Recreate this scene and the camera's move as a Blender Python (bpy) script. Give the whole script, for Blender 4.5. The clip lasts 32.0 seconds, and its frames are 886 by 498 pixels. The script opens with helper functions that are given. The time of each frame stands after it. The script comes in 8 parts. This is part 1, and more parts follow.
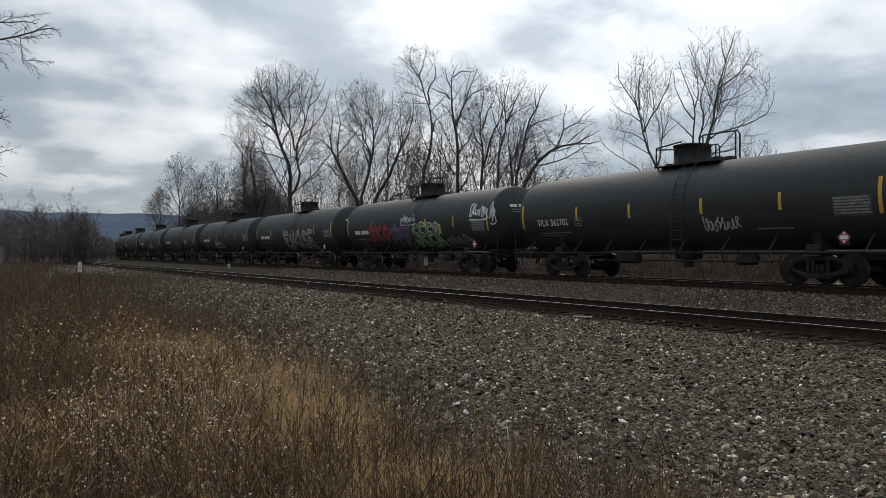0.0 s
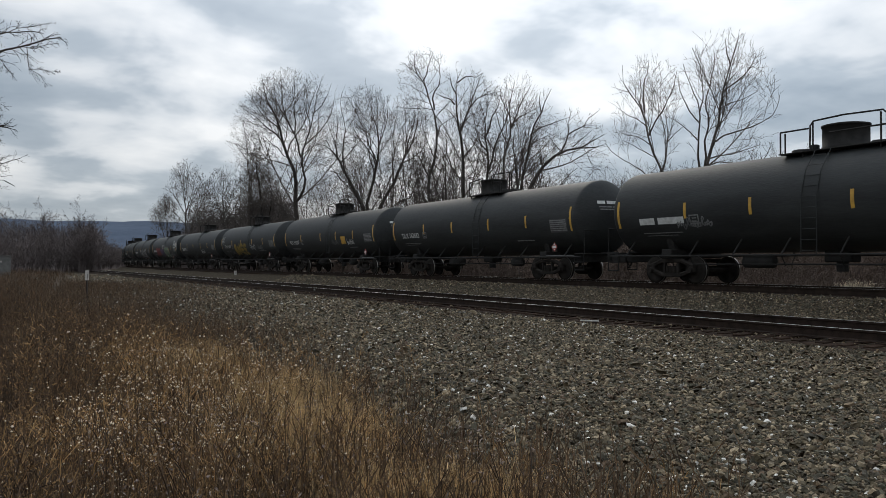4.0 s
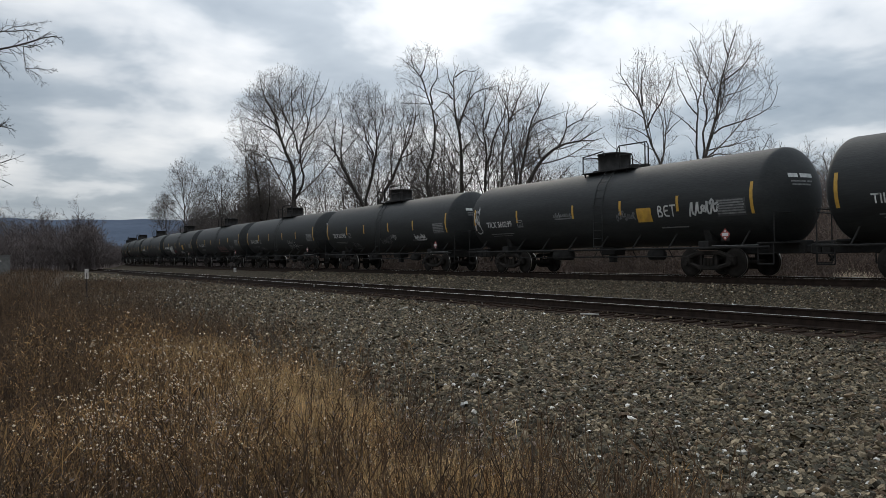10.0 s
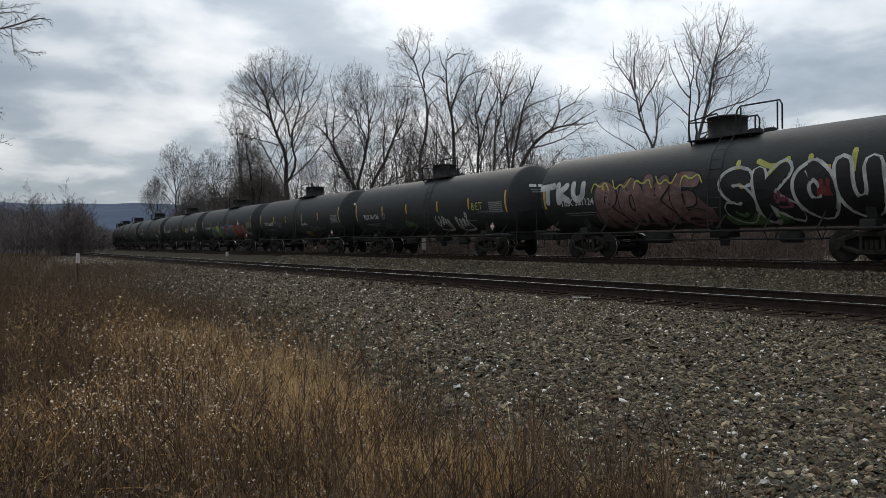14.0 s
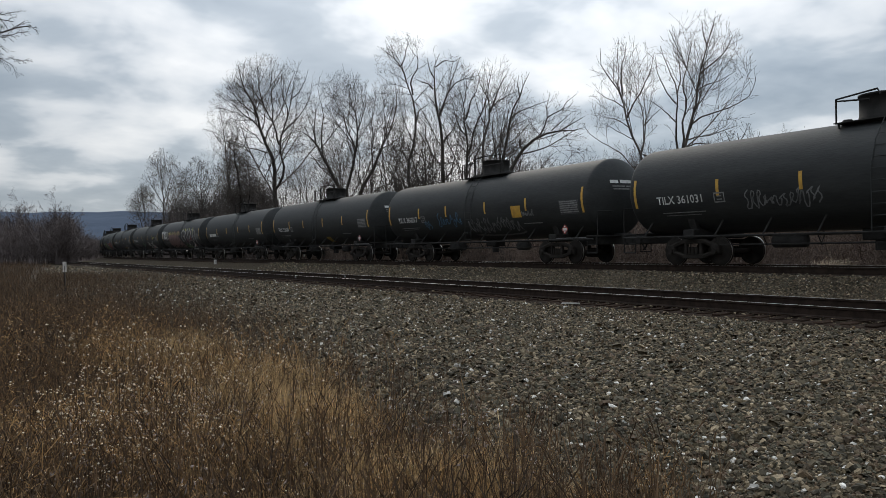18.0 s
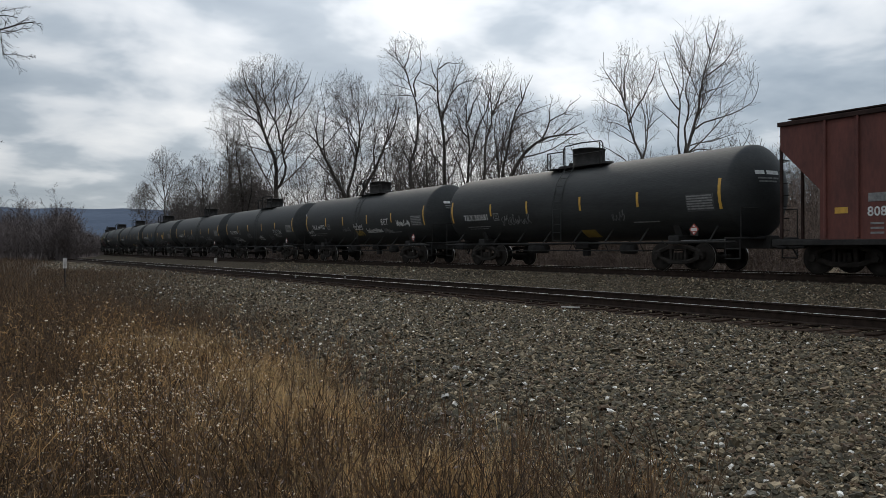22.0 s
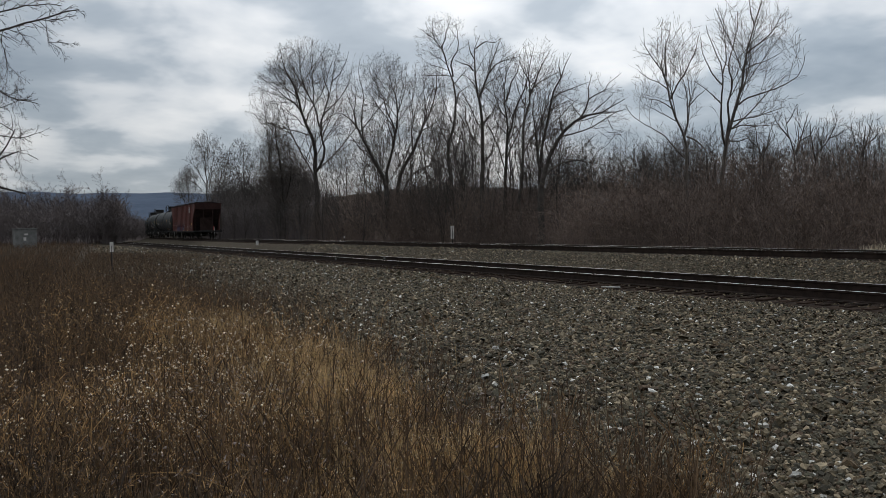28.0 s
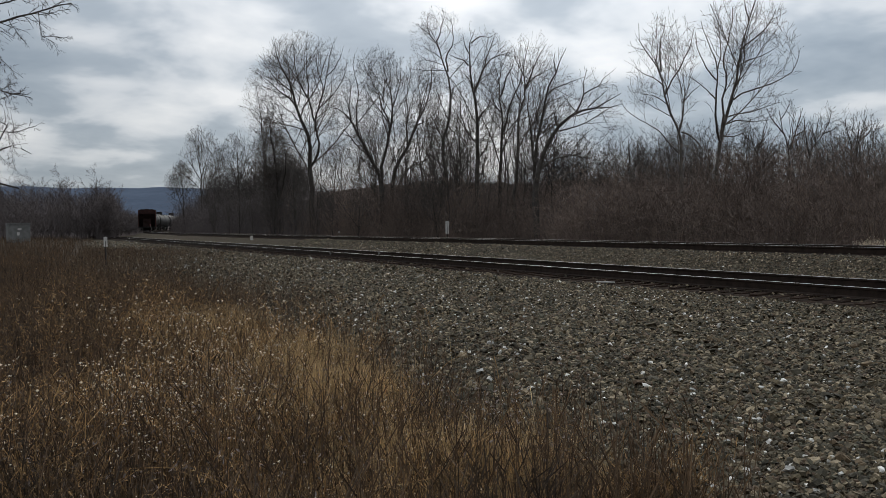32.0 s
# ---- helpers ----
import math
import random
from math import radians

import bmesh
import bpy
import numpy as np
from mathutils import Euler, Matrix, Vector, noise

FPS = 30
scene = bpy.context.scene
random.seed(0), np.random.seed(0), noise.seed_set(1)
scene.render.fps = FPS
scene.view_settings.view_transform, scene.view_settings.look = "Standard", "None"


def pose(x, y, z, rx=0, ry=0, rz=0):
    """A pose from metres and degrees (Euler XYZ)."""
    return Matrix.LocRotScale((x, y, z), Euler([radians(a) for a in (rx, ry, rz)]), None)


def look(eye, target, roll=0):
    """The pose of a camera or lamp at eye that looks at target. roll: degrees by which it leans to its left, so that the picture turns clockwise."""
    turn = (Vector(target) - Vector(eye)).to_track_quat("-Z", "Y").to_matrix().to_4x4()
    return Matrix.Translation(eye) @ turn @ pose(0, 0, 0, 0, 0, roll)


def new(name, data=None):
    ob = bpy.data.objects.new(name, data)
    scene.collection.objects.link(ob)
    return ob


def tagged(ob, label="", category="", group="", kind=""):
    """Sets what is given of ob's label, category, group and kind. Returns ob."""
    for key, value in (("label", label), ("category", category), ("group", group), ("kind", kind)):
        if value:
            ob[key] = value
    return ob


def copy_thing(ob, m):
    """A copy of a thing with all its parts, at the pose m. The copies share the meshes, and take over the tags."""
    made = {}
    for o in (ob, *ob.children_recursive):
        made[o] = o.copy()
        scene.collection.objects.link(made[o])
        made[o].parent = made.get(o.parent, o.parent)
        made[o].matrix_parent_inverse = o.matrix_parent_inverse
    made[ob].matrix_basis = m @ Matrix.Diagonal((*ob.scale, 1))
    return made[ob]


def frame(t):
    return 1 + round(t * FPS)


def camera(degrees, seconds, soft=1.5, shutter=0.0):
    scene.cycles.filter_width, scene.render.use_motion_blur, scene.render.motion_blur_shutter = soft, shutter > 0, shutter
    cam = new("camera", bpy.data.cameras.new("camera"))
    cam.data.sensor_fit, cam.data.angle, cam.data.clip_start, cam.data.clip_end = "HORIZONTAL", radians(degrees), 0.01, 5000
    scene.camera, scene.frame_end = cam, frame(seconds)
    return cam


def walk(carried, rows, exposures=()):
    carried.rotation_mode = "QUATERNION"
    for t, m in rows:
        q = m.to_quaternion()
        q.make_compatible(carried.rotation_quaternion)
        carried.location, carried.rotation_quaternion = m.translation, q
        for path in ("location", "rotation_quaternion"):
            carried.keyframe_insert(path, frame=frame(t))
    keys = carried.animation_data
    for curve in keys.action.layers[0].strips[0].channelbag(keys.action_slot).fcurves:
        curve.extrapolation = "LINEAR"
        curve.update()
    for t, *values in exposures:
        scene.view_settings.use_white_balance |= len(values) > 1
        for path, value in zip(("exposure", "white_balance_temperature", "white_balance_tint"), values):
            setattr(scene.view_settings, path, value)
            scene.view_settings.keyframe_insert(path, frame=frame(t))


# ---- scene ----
# camera: a hand-held phone that stays on one spot; rows of seconds, heading, tilt and roll in degrees
EYE = Vector((0.0, 0.0, 0.768))


def view(heading, tilt, roll):
    h, p, r = radians(heading), radians(tilt), radians(roll)
    fwd = Vector((math.sin(h) * math.cos(p), math.cos(h) * math.cos(p), math.sin(p)))
    right = Vector((math.cos(h), -math.sin(h), 0.0))
    up = right.cross(fwd)
    right, up = right * math.cos(r) + up * math.sin(r), up * math.cos(r) - right * math.sin(r)
    m = Matrix((right, up, -fwd)).transposed().to_4x4()
    return Matrix.Translation(EYE) @ m


cam = camera(58.21, 32.0, soft=0.86)
walk(cam, [
    (0, view(30.782, 0.505, 0.374)),
    (0.5, view(30.733, 0.478, 0.373)),
    (1, view(30.597, 0.388, 0.399)),
    (1.5, view(30.482, 0.517, 0.394)),
    (2, view(30.499, 0.608, 0.271)),
    (2.5, view(30.594, 0.640, 0.149)),
    (3, view(30.460, 0.761, 0.132)),
    (3.5, view(30.414, 0.964, 0.015)),
    (5.5, view(30.128, 0.463, -0.441)),
    (6, view(30.073, 0.677, -0.522)),
    (6.5, view(30.009, 0.737, -0.403)),
    (7, view(29.898, 0.673, -0.276)),
    (7.5, view(29.889, 0.626, -0.159)),
    (8, view(29.964, 0.634, -0.181)),
    (8.5, view(29.973, 0.697, -0.368)),
    (9, view(30.044, 0.623, -0.496)),
    (9.5, view(30.263, 0.632, -0.604)),
    (10, view(30.409, 0.511, -0.688)),
    (10.5, view(30.407, 0.434, -0.662)),
    (11, view(30.340, 0.380, -0.563)),
    (11.5, view(30.432, 0.196, -0.479)),
    (12, view(30.583, -0.024, -0.456)),
    (12.5, view(30.703, -0.115, -0.611)),
    (13, view(30.758, -0.237, -0.615)),
    (13.5, view(30.828, -0.391, -0.699)),
    (14, view(30.929, -0.666, -0.765)),
    (14.5, view(31.216, -0.850, -0.828)),
    (16.5, view(31.211, -0.422, -0.904)),
    (17, view(31.624, -0.132, -0.771)),
    (17.5, view(31.684, -0.188, -0.940)),
    (18, view(31.721, -0.198, -1.058)),
    (18.5, view(31.810, -0.219, -0.946)),
    (19, view(31.727, -0.280, -0.973)),
    (19.5, view(31.776, -0.349, -0.906)),
    (20, view(31.872, -0.363, -0.848)),
    (20.5, view(31.842, -0.255, -0.758)),
    (21, view(31.748, -0.258, -0.564)),
    (21.5, view(31.751, -0.219, -0.498)),
    (22, view(31.691, -0.055, -0.211)),
    (22.5, view(31.349, 0.049, -0.191)),
    (23, view(31.104, -0.037, -0.286)),
    (23.5, view(30.890, -0.084, -0.300)),
    (24, view(30.697, -0.215, -0.297)),
    (24.5, view(30.539, -0.376, -0.386)),
    (25, view(30.117, -0.255, -0.428)),
    (25.5, view(29.533, -0.256, -0.462)),
    (27.5, view(28.991, -1.287, -0.825)),
    (28, view(28.880, -1.425, -0.744)),
    (28.5, view(28.701, -1.368, -0.619)),
    (29, view(28.503, -1.274, -0.560)),
    (29.5, view(28.472, -1.471, -0.572)),
    (30, view(28.556, -1.733, -0.646)),
    (30.5, view(28.681, -1.952, -0.818)),
    (31, view(28.801, -1.849, -0.839)),
    (31.5, view(29.077, -1.697, -0.751)),
    (32, view(29.247, -1.787, -0.706)),
], exposures=[(0, 0.09), (21, 0.06), (25, -0.07), (28, -0.09), (32, -0.07)])

# ---- world, sun ----
world = bpy.data.worlds.new("overcast")
scene.world = world
world.use_nodes = True
wn, wl = world.node_tree.nodes, world.node_tree.links
wn.clear()
w_out = wn.new("ShaderNodeOutputWorld")
w_bg = wn.new("ShaderNodeBackground")
w_sky = wn.new("ShaderNodeTexSky")
w_sky.sky_type = "NISHITA"
w_sky.sun_disc = False
w_sky.sun_elevation, w_sky.sun_rotation = radians(32), radians(29)
w_co = wn.new("ShaderNodeTexCoord")
w_sep = wn.new("ShaderNodeSeparateXYZ")
wl.new(w_co.outputs["Generated"], w_sep.inputs[0])


def wmath(op, a, b=None):
    n = wn.new("ShaderNodeMath")
    n.operation = op
    for i, v in enumerate((a, b)):
        if v is None:
            continue
        if isinstance(v, (int, float)):
            n.inputs[i].default_value = v
        else:
            wl.new(v, n.inputs[i])
    return n.outputs[0]


# the cloud deck is a flat layer overhead, so it closes up towards the horizon
w_h = wmath("ADD", wmath("MAXIMUM", w_sep.outputs[2], 0.0), 0.22)
w_vec = wn.new("ShaderNodeCombineXYZ")
wl.new(wmath("DIVIDE", w_sep.outputs[0], w_h), w_vec.inputs[0])
wl.new(wmath("DIVIDE", w_sep.outputs[1], w_h), w_vec.inputs[1])


def wnoise(scale, detail, offset, rough=0.5, distort=0.15):
    mp = wn.new("ShaderNodeMapping")
    mp.inputs["Location"].default_value = offset
    wl.new(w_vec.outputs[0], mp.inputs[0])
    n = wn.new("ShaderNodeTexNoise")
    n.inputs["Scale"].default_value = scale
    n.inputs["Detail"].default_value = detail
    n.inputs["Roughness"].default_value = rough
    n.inputs["Distortion"].default_value = distort
    wl.new(mp.outputs[0], n.inputs["Vector"])
    return n.outputs[0]


w_mixn = wmath("ADD", wmath("MULTIPLY", wnoise(1.3, 2.0, (7.4, 2.2, 0)), 0.58), wmath("MULTIPLY", wnoise(3.4, 4.0, (0.4, 5.2, 0), 0.5), 0.42))
w_ramp = wn.new("ShaderNodeValToRGB")
cr = w_ramp.color_ramp
cr.elements[0].position, cr.elements[0].color = 0.38, (0.295, 0.36, 0.435, 1)
cr.elements[1].position, cr.elements[1].color = 0.64, (0.88, 0.90, 0.92, 1)
e = cr.elements.new(0.48)
e.color = (0.425, 0.49, 0.56, 1)
e = cr.elements.new(0.54)
e.color = (0.66, 0.705, 0.755, 1)
w_mix = wn.new("ShaderNodeMix")
w_mix.data_type = "RGBA"
w_mix.inputs[0].default_value = 0.93
w_sc = wn.new("ShaderNodeVectorMath")
w_sc.operation = "SCALE"
wl.new(w_sky.outputs[0], w_sc.inputs[0])
w_sc.inputs["Scale"].default_value = 0.1
wl.new(w_sc.outputs[0], w_mix.inputs[6])
wl.new(w_ramp.outputs[0], w_mix.inputs[7])
# the deck is brighter towards the veiled sun
w_dot = wn.new("ShaderNodeVectorMath")
w_dot.operation = "DOT_PRODUCT"
w_dot.inputs[1].default_value = Vector((62, 82, 30)).normalized()
wl.new(w_co.outputs["Generated"], w_dot.inputs[0])


def bank(direction, power, amount):
    """A broad brighter or darker bank in the cloud."""
    n = wn.new("ShaderNodeVectorMath")
    n.operation = "DOT_PRODUCT"
    n.inputs[1].default_value = Vector(direction).normalized()
    wl.new(w_co.outputs["Generated"], n.inputs[0])
    return wmath("MULTIPLY", wmath("POWER", wmath("MAXIMUM", n.outputs["Value"], 0.0), power), amount)


w_banks = wmath("ADD", wmath("ADD", bank((0.10, 0.96, 0.26), 30, 0.010), bank((0.84, 0.52, 0.20), 45, -0.03)), bank((0.50, 0.82, 0.27), 40, 0.05))
wl.new(wmath("ADD", w_mixn, w_banks), w_ramp.inputs[0])
w_glow = wmath("ADD", wmath("MULTIPLY", wmath("POWER", wmath("MAXIMUM", w_dot.outputs["Value"], 0.0), 4.0), 0.40), 0.55)
# an overcast sky grows brighter overhead
w_top = wmath("ADD", wmath("MULTIPLY", wmath("POWER", wmath("MAXIMUM", w_sep.outputs[2], 0.0), 2.0), 2.6), 0.95)
w_glow = wmath("MULTIPLY", w_glow, w_top)
w_sc2 = wn.new("ShaderNodeVectorMath")
w_sc2.operation = "SCALE"
wl.new(w_mix.outputs[2], w_sc2.inputs[0])
wl.new(w_glow, w_sc2.inputs["Scale"])
wl.new(w_sc2.outputs[0], w_bg.inputs[0])
w_bg.inputs[1].default_value = 1.15
wl.new(w_bg.outputs[0], w_out.inputs[0])

sun_data = bpy.data.lights.new("sun", "SUN")
sun_data.energy, sun_data.angle, sun_data.color = 0.9, radians(30), (1.0, 0.91, 0.78)
sun = new("sun", sun_data)
sun.matrix_world = look((45, 82, 58), (0, 0, 0))


# ---- materials ----
def material(name, colour, colour2=None, scale=3.0, rough=0.8, metal=0.0, bump=0.0, bump_scale=40.0, island=0.0, object_random=0.0, rough2=None, spec=0.5, stretch=None, fine=None, sorts=None):
    """Two noise scales between two colours, bump, and variation by island or by object; sorts: tints that each piece draws one of."""
    m = bpy.data.materials.new(name)
    m.use_nodes = True
    n, l = m.node_tree.nodes, m.node_tree.links
    b = n["Principled BSDF"]
    b.inputs["Roughness"].default_value, b.inputs["Metallic"].default_value = rough, metal
    b.inputs["Specular IOR Level"].default_value = spec
    co = n.new("ShaderNodeTexCoord")
    src = co.outputs["Object"]
    if stretch:
        mp = n.new("ShaderNodeMapping")
        mp.inputs["Scale"].default_value = stretch
        l.new(src, mp.inputs[0])
        src = mp.outputs[0]
    n1 = n.new("ShaderNodeTexNoise")
    n1.inputs["Scale"].default_value, n1.inputs["Detail"].default_value = scale, 6
    n2 = n.new("ShaderNodeTexNoise")
    n2.inputs["Scale"].default_value, n2.inputs["Detail"].default_value = (fine or scale * 11), 4
    l.new(src, n1.inputs["Vector"]), l.new(src, n2.inputs["Vector"])
    ad = n.new("ShaderNodeMath")
    ad.operation = "MULTIPLY_ADD"
    l.new(n2.outputs[0], ad.inputs[0])
    ad.inputs[1].default_value = 0.5
    l.new(n1.outputs[0], ad.inputs[2])
    ramp = n.new("ShaderNodeValToRGB")
    c2 = colour2 or tuple(c * 0.7 for c in colour)
    ramp.color_ramp.elements[0].position, ramp.color_ramp.elements[0].color = 0.55, (*c2, 1)
    ramp.color_ramp.elements[1].position, ramp.color_ramp.elements[1].color = 0.95, (*colour, 1)
    l.new(ad.outputs[0], ramp.inputs[0])
    out = ramp.outputs[0]
    if island or object_random:
        if island:
            g = n.new("ShaderNodeNewGeometry")
            rnd, amount = g.outputs["Random Per Island"], island
        else:
            g = n.new("ShaderNodeObjectInfo")
            rnd, amount = g.outputs["Random"], object_random
        mr = n.new("ShaderNodeMapRange")
        mr.inputs[3].default_value, mr.inputs[4].default_value = 1 - amount, 1 + amount
        l.new(rnd, mr.inputs[0])
        hsv = n.new("ShaderNodeHueSaturation")
        l.new(out, hsv.inputs["Color"]), l.new(mr.outputs[0], hsv.inputs["Value"])
        out = hsv.outputs[0]
    if sorts:
        g2 = n.new("ShaderNodeNewGeometry")
        pick = n.new("ShaderNodeValToRGB")
        pick.color_ramp.interpolation = "CONSTANT"
        for i, c in enumerate(sorts):
            el = pick.color_ramp.elements[i] if i < 2 else pick.color_ramp.elements.new(i / len(sorts))
            el.position, el.color = i / len(sorts), (*c, 1)
        l.new(g2.outputs["Random Per Island"], pick.inputs[0])
        mul = n.new("ShaderNodeMix")
        mul.data_type, mul.blend_type = "RGBA", "MULTIPLY"
        mul.inputs[0].default_value = 1.0
        l.new(pick.outputs[0], mul.inputs[6]), l.new(out, mul.inputs[7])
        out = mul.outputs[2]
    l.new(out, b.inputs["Base Color"])
    if rough2 is not None:
        rr = n.new("ShaderNodeMapRange")
        rr.inputs[3].default_value, rr.inputs[4].default_value = rough, rough2
        l.new(n1.outputs[0], rr.inputs[0]), l.new(rr.outputs[0], b.inputs["Roughness"])
    if bump:
        n3 = n.new("ShaderNodeTexNoise")
        n3.inputs["Scale"].default_value, n3.inputs["Detail"].default_value = bump_scale, 5
        l.new(src, n3.inputs["Vector"])
        bp = n.new("ShaderNodeBump")
        bp.inputs["Strength"].default_value = bump
        bp.inputs["Distance"].default_value = 0.5 / bump_scale
        l.new(n3.outputs[0], bp.inputs["Height"]), l.new(bp.outputs[0], b.inputs["Normal"])
    return m


TANK = material("black_tank_paint", (0.0350, 0.0368, 0.0360), (0.0175, 0.0186, 0.0184), 0.9, 0.56, rough2=0.72, spec=0.30, bump=0.15, bump_scale=14, stretch=(1, 0.35, 2.2))
DARK = material("grimy_black_steel", (0.036, 0.034, 0.032), (0.019, 0.018, 0.017), 4, 0.8, bump=0.2, spec=0.15)
TRUCKM = material("black_running_gear", (0.038, 0.033, 0.029), (0.018, 0.016, 0.014), 4, 0.9, bump=0.2, spec=0.1)
YELLOW = material("reflective_yellow", (0.62, 0.36, 0.05), (0.40, 0.22, 0.04), 5, 0.5)
WHITE = material("white_lettering", (0.70, 0.70, 0.68), (0.45, 0.45, 0.43), 6, 0.7)
PANEL = material("worn_stencil_panel", (0.075, 0.075, 0.075), (0.03, 0.03, 0.03), 9, 0.75)
GREYLET = material("faded_grey_lettering", (0.26, 0.26, 0.25), (0.12, 0.12, 0.12), 9, 0.75)
REDPAINT = material("red_paint", (0.42, 0.06, 0.04), (0.25, 0.05, 0.04), 5, 0.7)
# darker copies of the hopper red; shade at its ends is put into them
HOPPERDARK = material("darkened_red_steel", (0.052, 0.032, 0.028), (0.026, 0.017, 0.015), 2.0, 0.9, spec=0.1)
HOPPEREND = material("darkened_end_paint", (0.052, 0.023, 0.019), (0.026, 0.013, 0.012), 1.6, 0.8, spec=0.15)
HOPPER = material("boxcar_red_paint", (0.150, 0.052, 0.041), (0.084, 0.033, 0.027), 1.3, 0.65, spec=0.3, bump=0.1, bump_scale=10, stretch=(1, 1, 0.35))
STEEL = material("polished_wheel_steel", (0.55, 0.53, 0.50), (0.35, 0.33, 0.31), 8, 0.28, metal=1.0)
RAILTOP = material("worn_rail_head", (0.80, 0.78, 0.75), (0.62, 0.60, 0.57), 6, 0.42, metal=0.7)
RAILSIDE = material("rusty_rail", (0.040, 0.028, 0.022), (0.020, 0.014, 0.011), 5, 0.9, bump=0.2, bump_scale=60, spec=0.1)
TIE = material("weathered_tie_wood", (0.046, 0.029, 0.021), (0.018, 0.012, 0.009), 6, 0.95, spec=0.05, bump=0.5, bump_scale=30, object_random=0.4, stretch=(0.4, 3, 3))
STONE = material("ballast_stone", (1.46, 1.40, 1.26), (0.66, 0.64, 0.59), 16, 0.85, bump=0.3, bump_scale=70, spec=0.3, sorts=[(0.104, 0.086, 0.060), (0.063, 0.056, 0.043), (0.140, 0.112, 0.074), (0.044, 0.039, 0.029), (0.122, 0.088, 0.056), (0.083, 0.077, 0.056), (0.189, 0.154, 0.108), (0.055, 0.042, 0.029), (0.091, 0.075, 0.051), (0.112, 0.079, 0.056), (0.073, 0.064, 0.047), (0.293, 0.237, 0.167)])
# lighter copy of the stone; the bank's brightness is put into the colour
STONEBRIGHT = material("brightened_ballast_stone", (1.3, 1.25, 1.15), (0.6, 0.58, 0.55), 16, 0.85, bump=0.3, bump_scale=70, spec=0.3, sorts=[(0.152, 0.128, 0.093), (0.097, 0.088, 0.070), (0.201, 0.163, 0.112), (0.071, 0.065, 0.051), (0.177, 0.131, 0.088), (0.124, 0.116, 0.088), (0.267, 0.220, 0.158), (0.086, 0.069, 0.051), (0.135, 0.113, 0.081), (0.163, 0.119, 0.088), (0.111, 0.098, 0.075), (0.408, 0.332, 0.237)])
STONEWHITE = material("pale_quartz_stone", (0.78, 0.74, 0.67), (0.42, 0.39, 0.34), 20, 0.8, island=0.45)
BALLAST = material("ballast_bed", (0.095, 0.076, 0.053), (0.034, 0.027, 0.019), 15, 0.95, bump=0.7, bump_scale=22, fine=60, spec=0.05)
SOIL = material("dead_leaf_soil", (0.080, 0.061, 0.044), (0.030, 0.023, 0.017), 1.2, 0.95, bump=0.8, bump_scale=12, spec=0.05)
BARK = material("grey_bark", (0.092, 0.080, 0.070), (0.044, 0.038, 0.033), 3, 0.95, bump=0.6, bump_scale=18, object_random=0.25, spec=0.2)
PALEBARK = material("pale_bark", (0.150, 0.130, 0.113), (0.075, 0.065, 0.057), 3, 0.95, bump=0.4, bump_scale=18, spec=0.2)
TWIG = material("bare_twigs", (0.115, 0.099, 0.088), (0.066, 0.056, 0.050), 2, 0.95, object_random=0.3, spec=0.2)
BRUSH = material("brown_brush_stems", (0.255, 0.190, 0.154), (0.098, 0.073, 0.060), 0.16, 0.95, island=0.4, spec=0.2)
# distance haze is put into this greyer, low-contrast woods colour
HAZEWOOD = material("haze_tinted_woods", (0.172, 0.144, 0.136), (0.105, 0.088, 0.084), 0.09, 1.0, island=0.15, spec=0.05)
CORE = material("brush_backing", (0.140, 0.108, 0.090), (0.052, 0.040, 0.034), 0.35, 1.0, bump=1.0, bump_scale=5, fine=9, spec=0.05)
BANKGRASS = material("bank_grass", (0.38, 0.30, 0.225), (0.18, 0.138, 0.10), 0.5, 0.95, island=0.4, spec=0.1)
GRASS = material("dry_tan_grass", (0.74, 0.52, 0.26), (0.17, 0.11, 0.055), 2.2, 0.9, island=0.65)
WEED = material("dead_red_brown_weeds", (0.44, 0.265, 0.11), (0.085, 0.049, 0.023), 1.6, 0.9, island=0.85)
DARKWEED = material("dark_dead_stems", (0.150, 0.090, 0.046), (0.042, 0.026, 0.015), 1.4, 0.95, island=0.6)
FLECK = material("pale_dry_leaf_flecks", (0.36, 0.29, 0.25), (0.17, 0.13, 0.11), 9, 0.9, island=0.5)
# dark brown strip between and beside the near track's ties
DARKBED = material("dark_brown_bed", (0.045, 0.030, 0.022), (0.013, 0.010, 0.008), 5, 0.95, bump=1.0, bump_scale=24, fine=40, spec=0.05)
FLUFF = material("pale_seed_fluff", (0.92, 0.80, 0.62), (0.74, 0.62, 0.46), 8, 0.9, island=0.2)
# distance haze is put into the ridge's blue-grey colour
HILL = material("haze_tinted_ridge", (0.098, 0.120, 0.160), (0.076, 0.094, 0.128), 0.006, 1.0, fine=0.05, spec=0.0)
CONCRETE = material("galvanised_cabinet", (0.20, 0.195, 0.185), (0.12, 0.118, 0.11), 2, 0.8, spec=0.2)
WOODPOST = material("weathered_post_wood", (0.05, 0.038, 0.032), (0.03, 0.022, 0.018), 5, 0.9)
PALE = material("faded_pale_paint", (0.62, 0.58, 0.54), (0.42, 0.39, 0.36), 6, 0.8)
BLUE = material("faded_blue_paint", (0.016, 0.030, 0.110), (0.012, 0.018, 0.060), 1.5, 0.65)


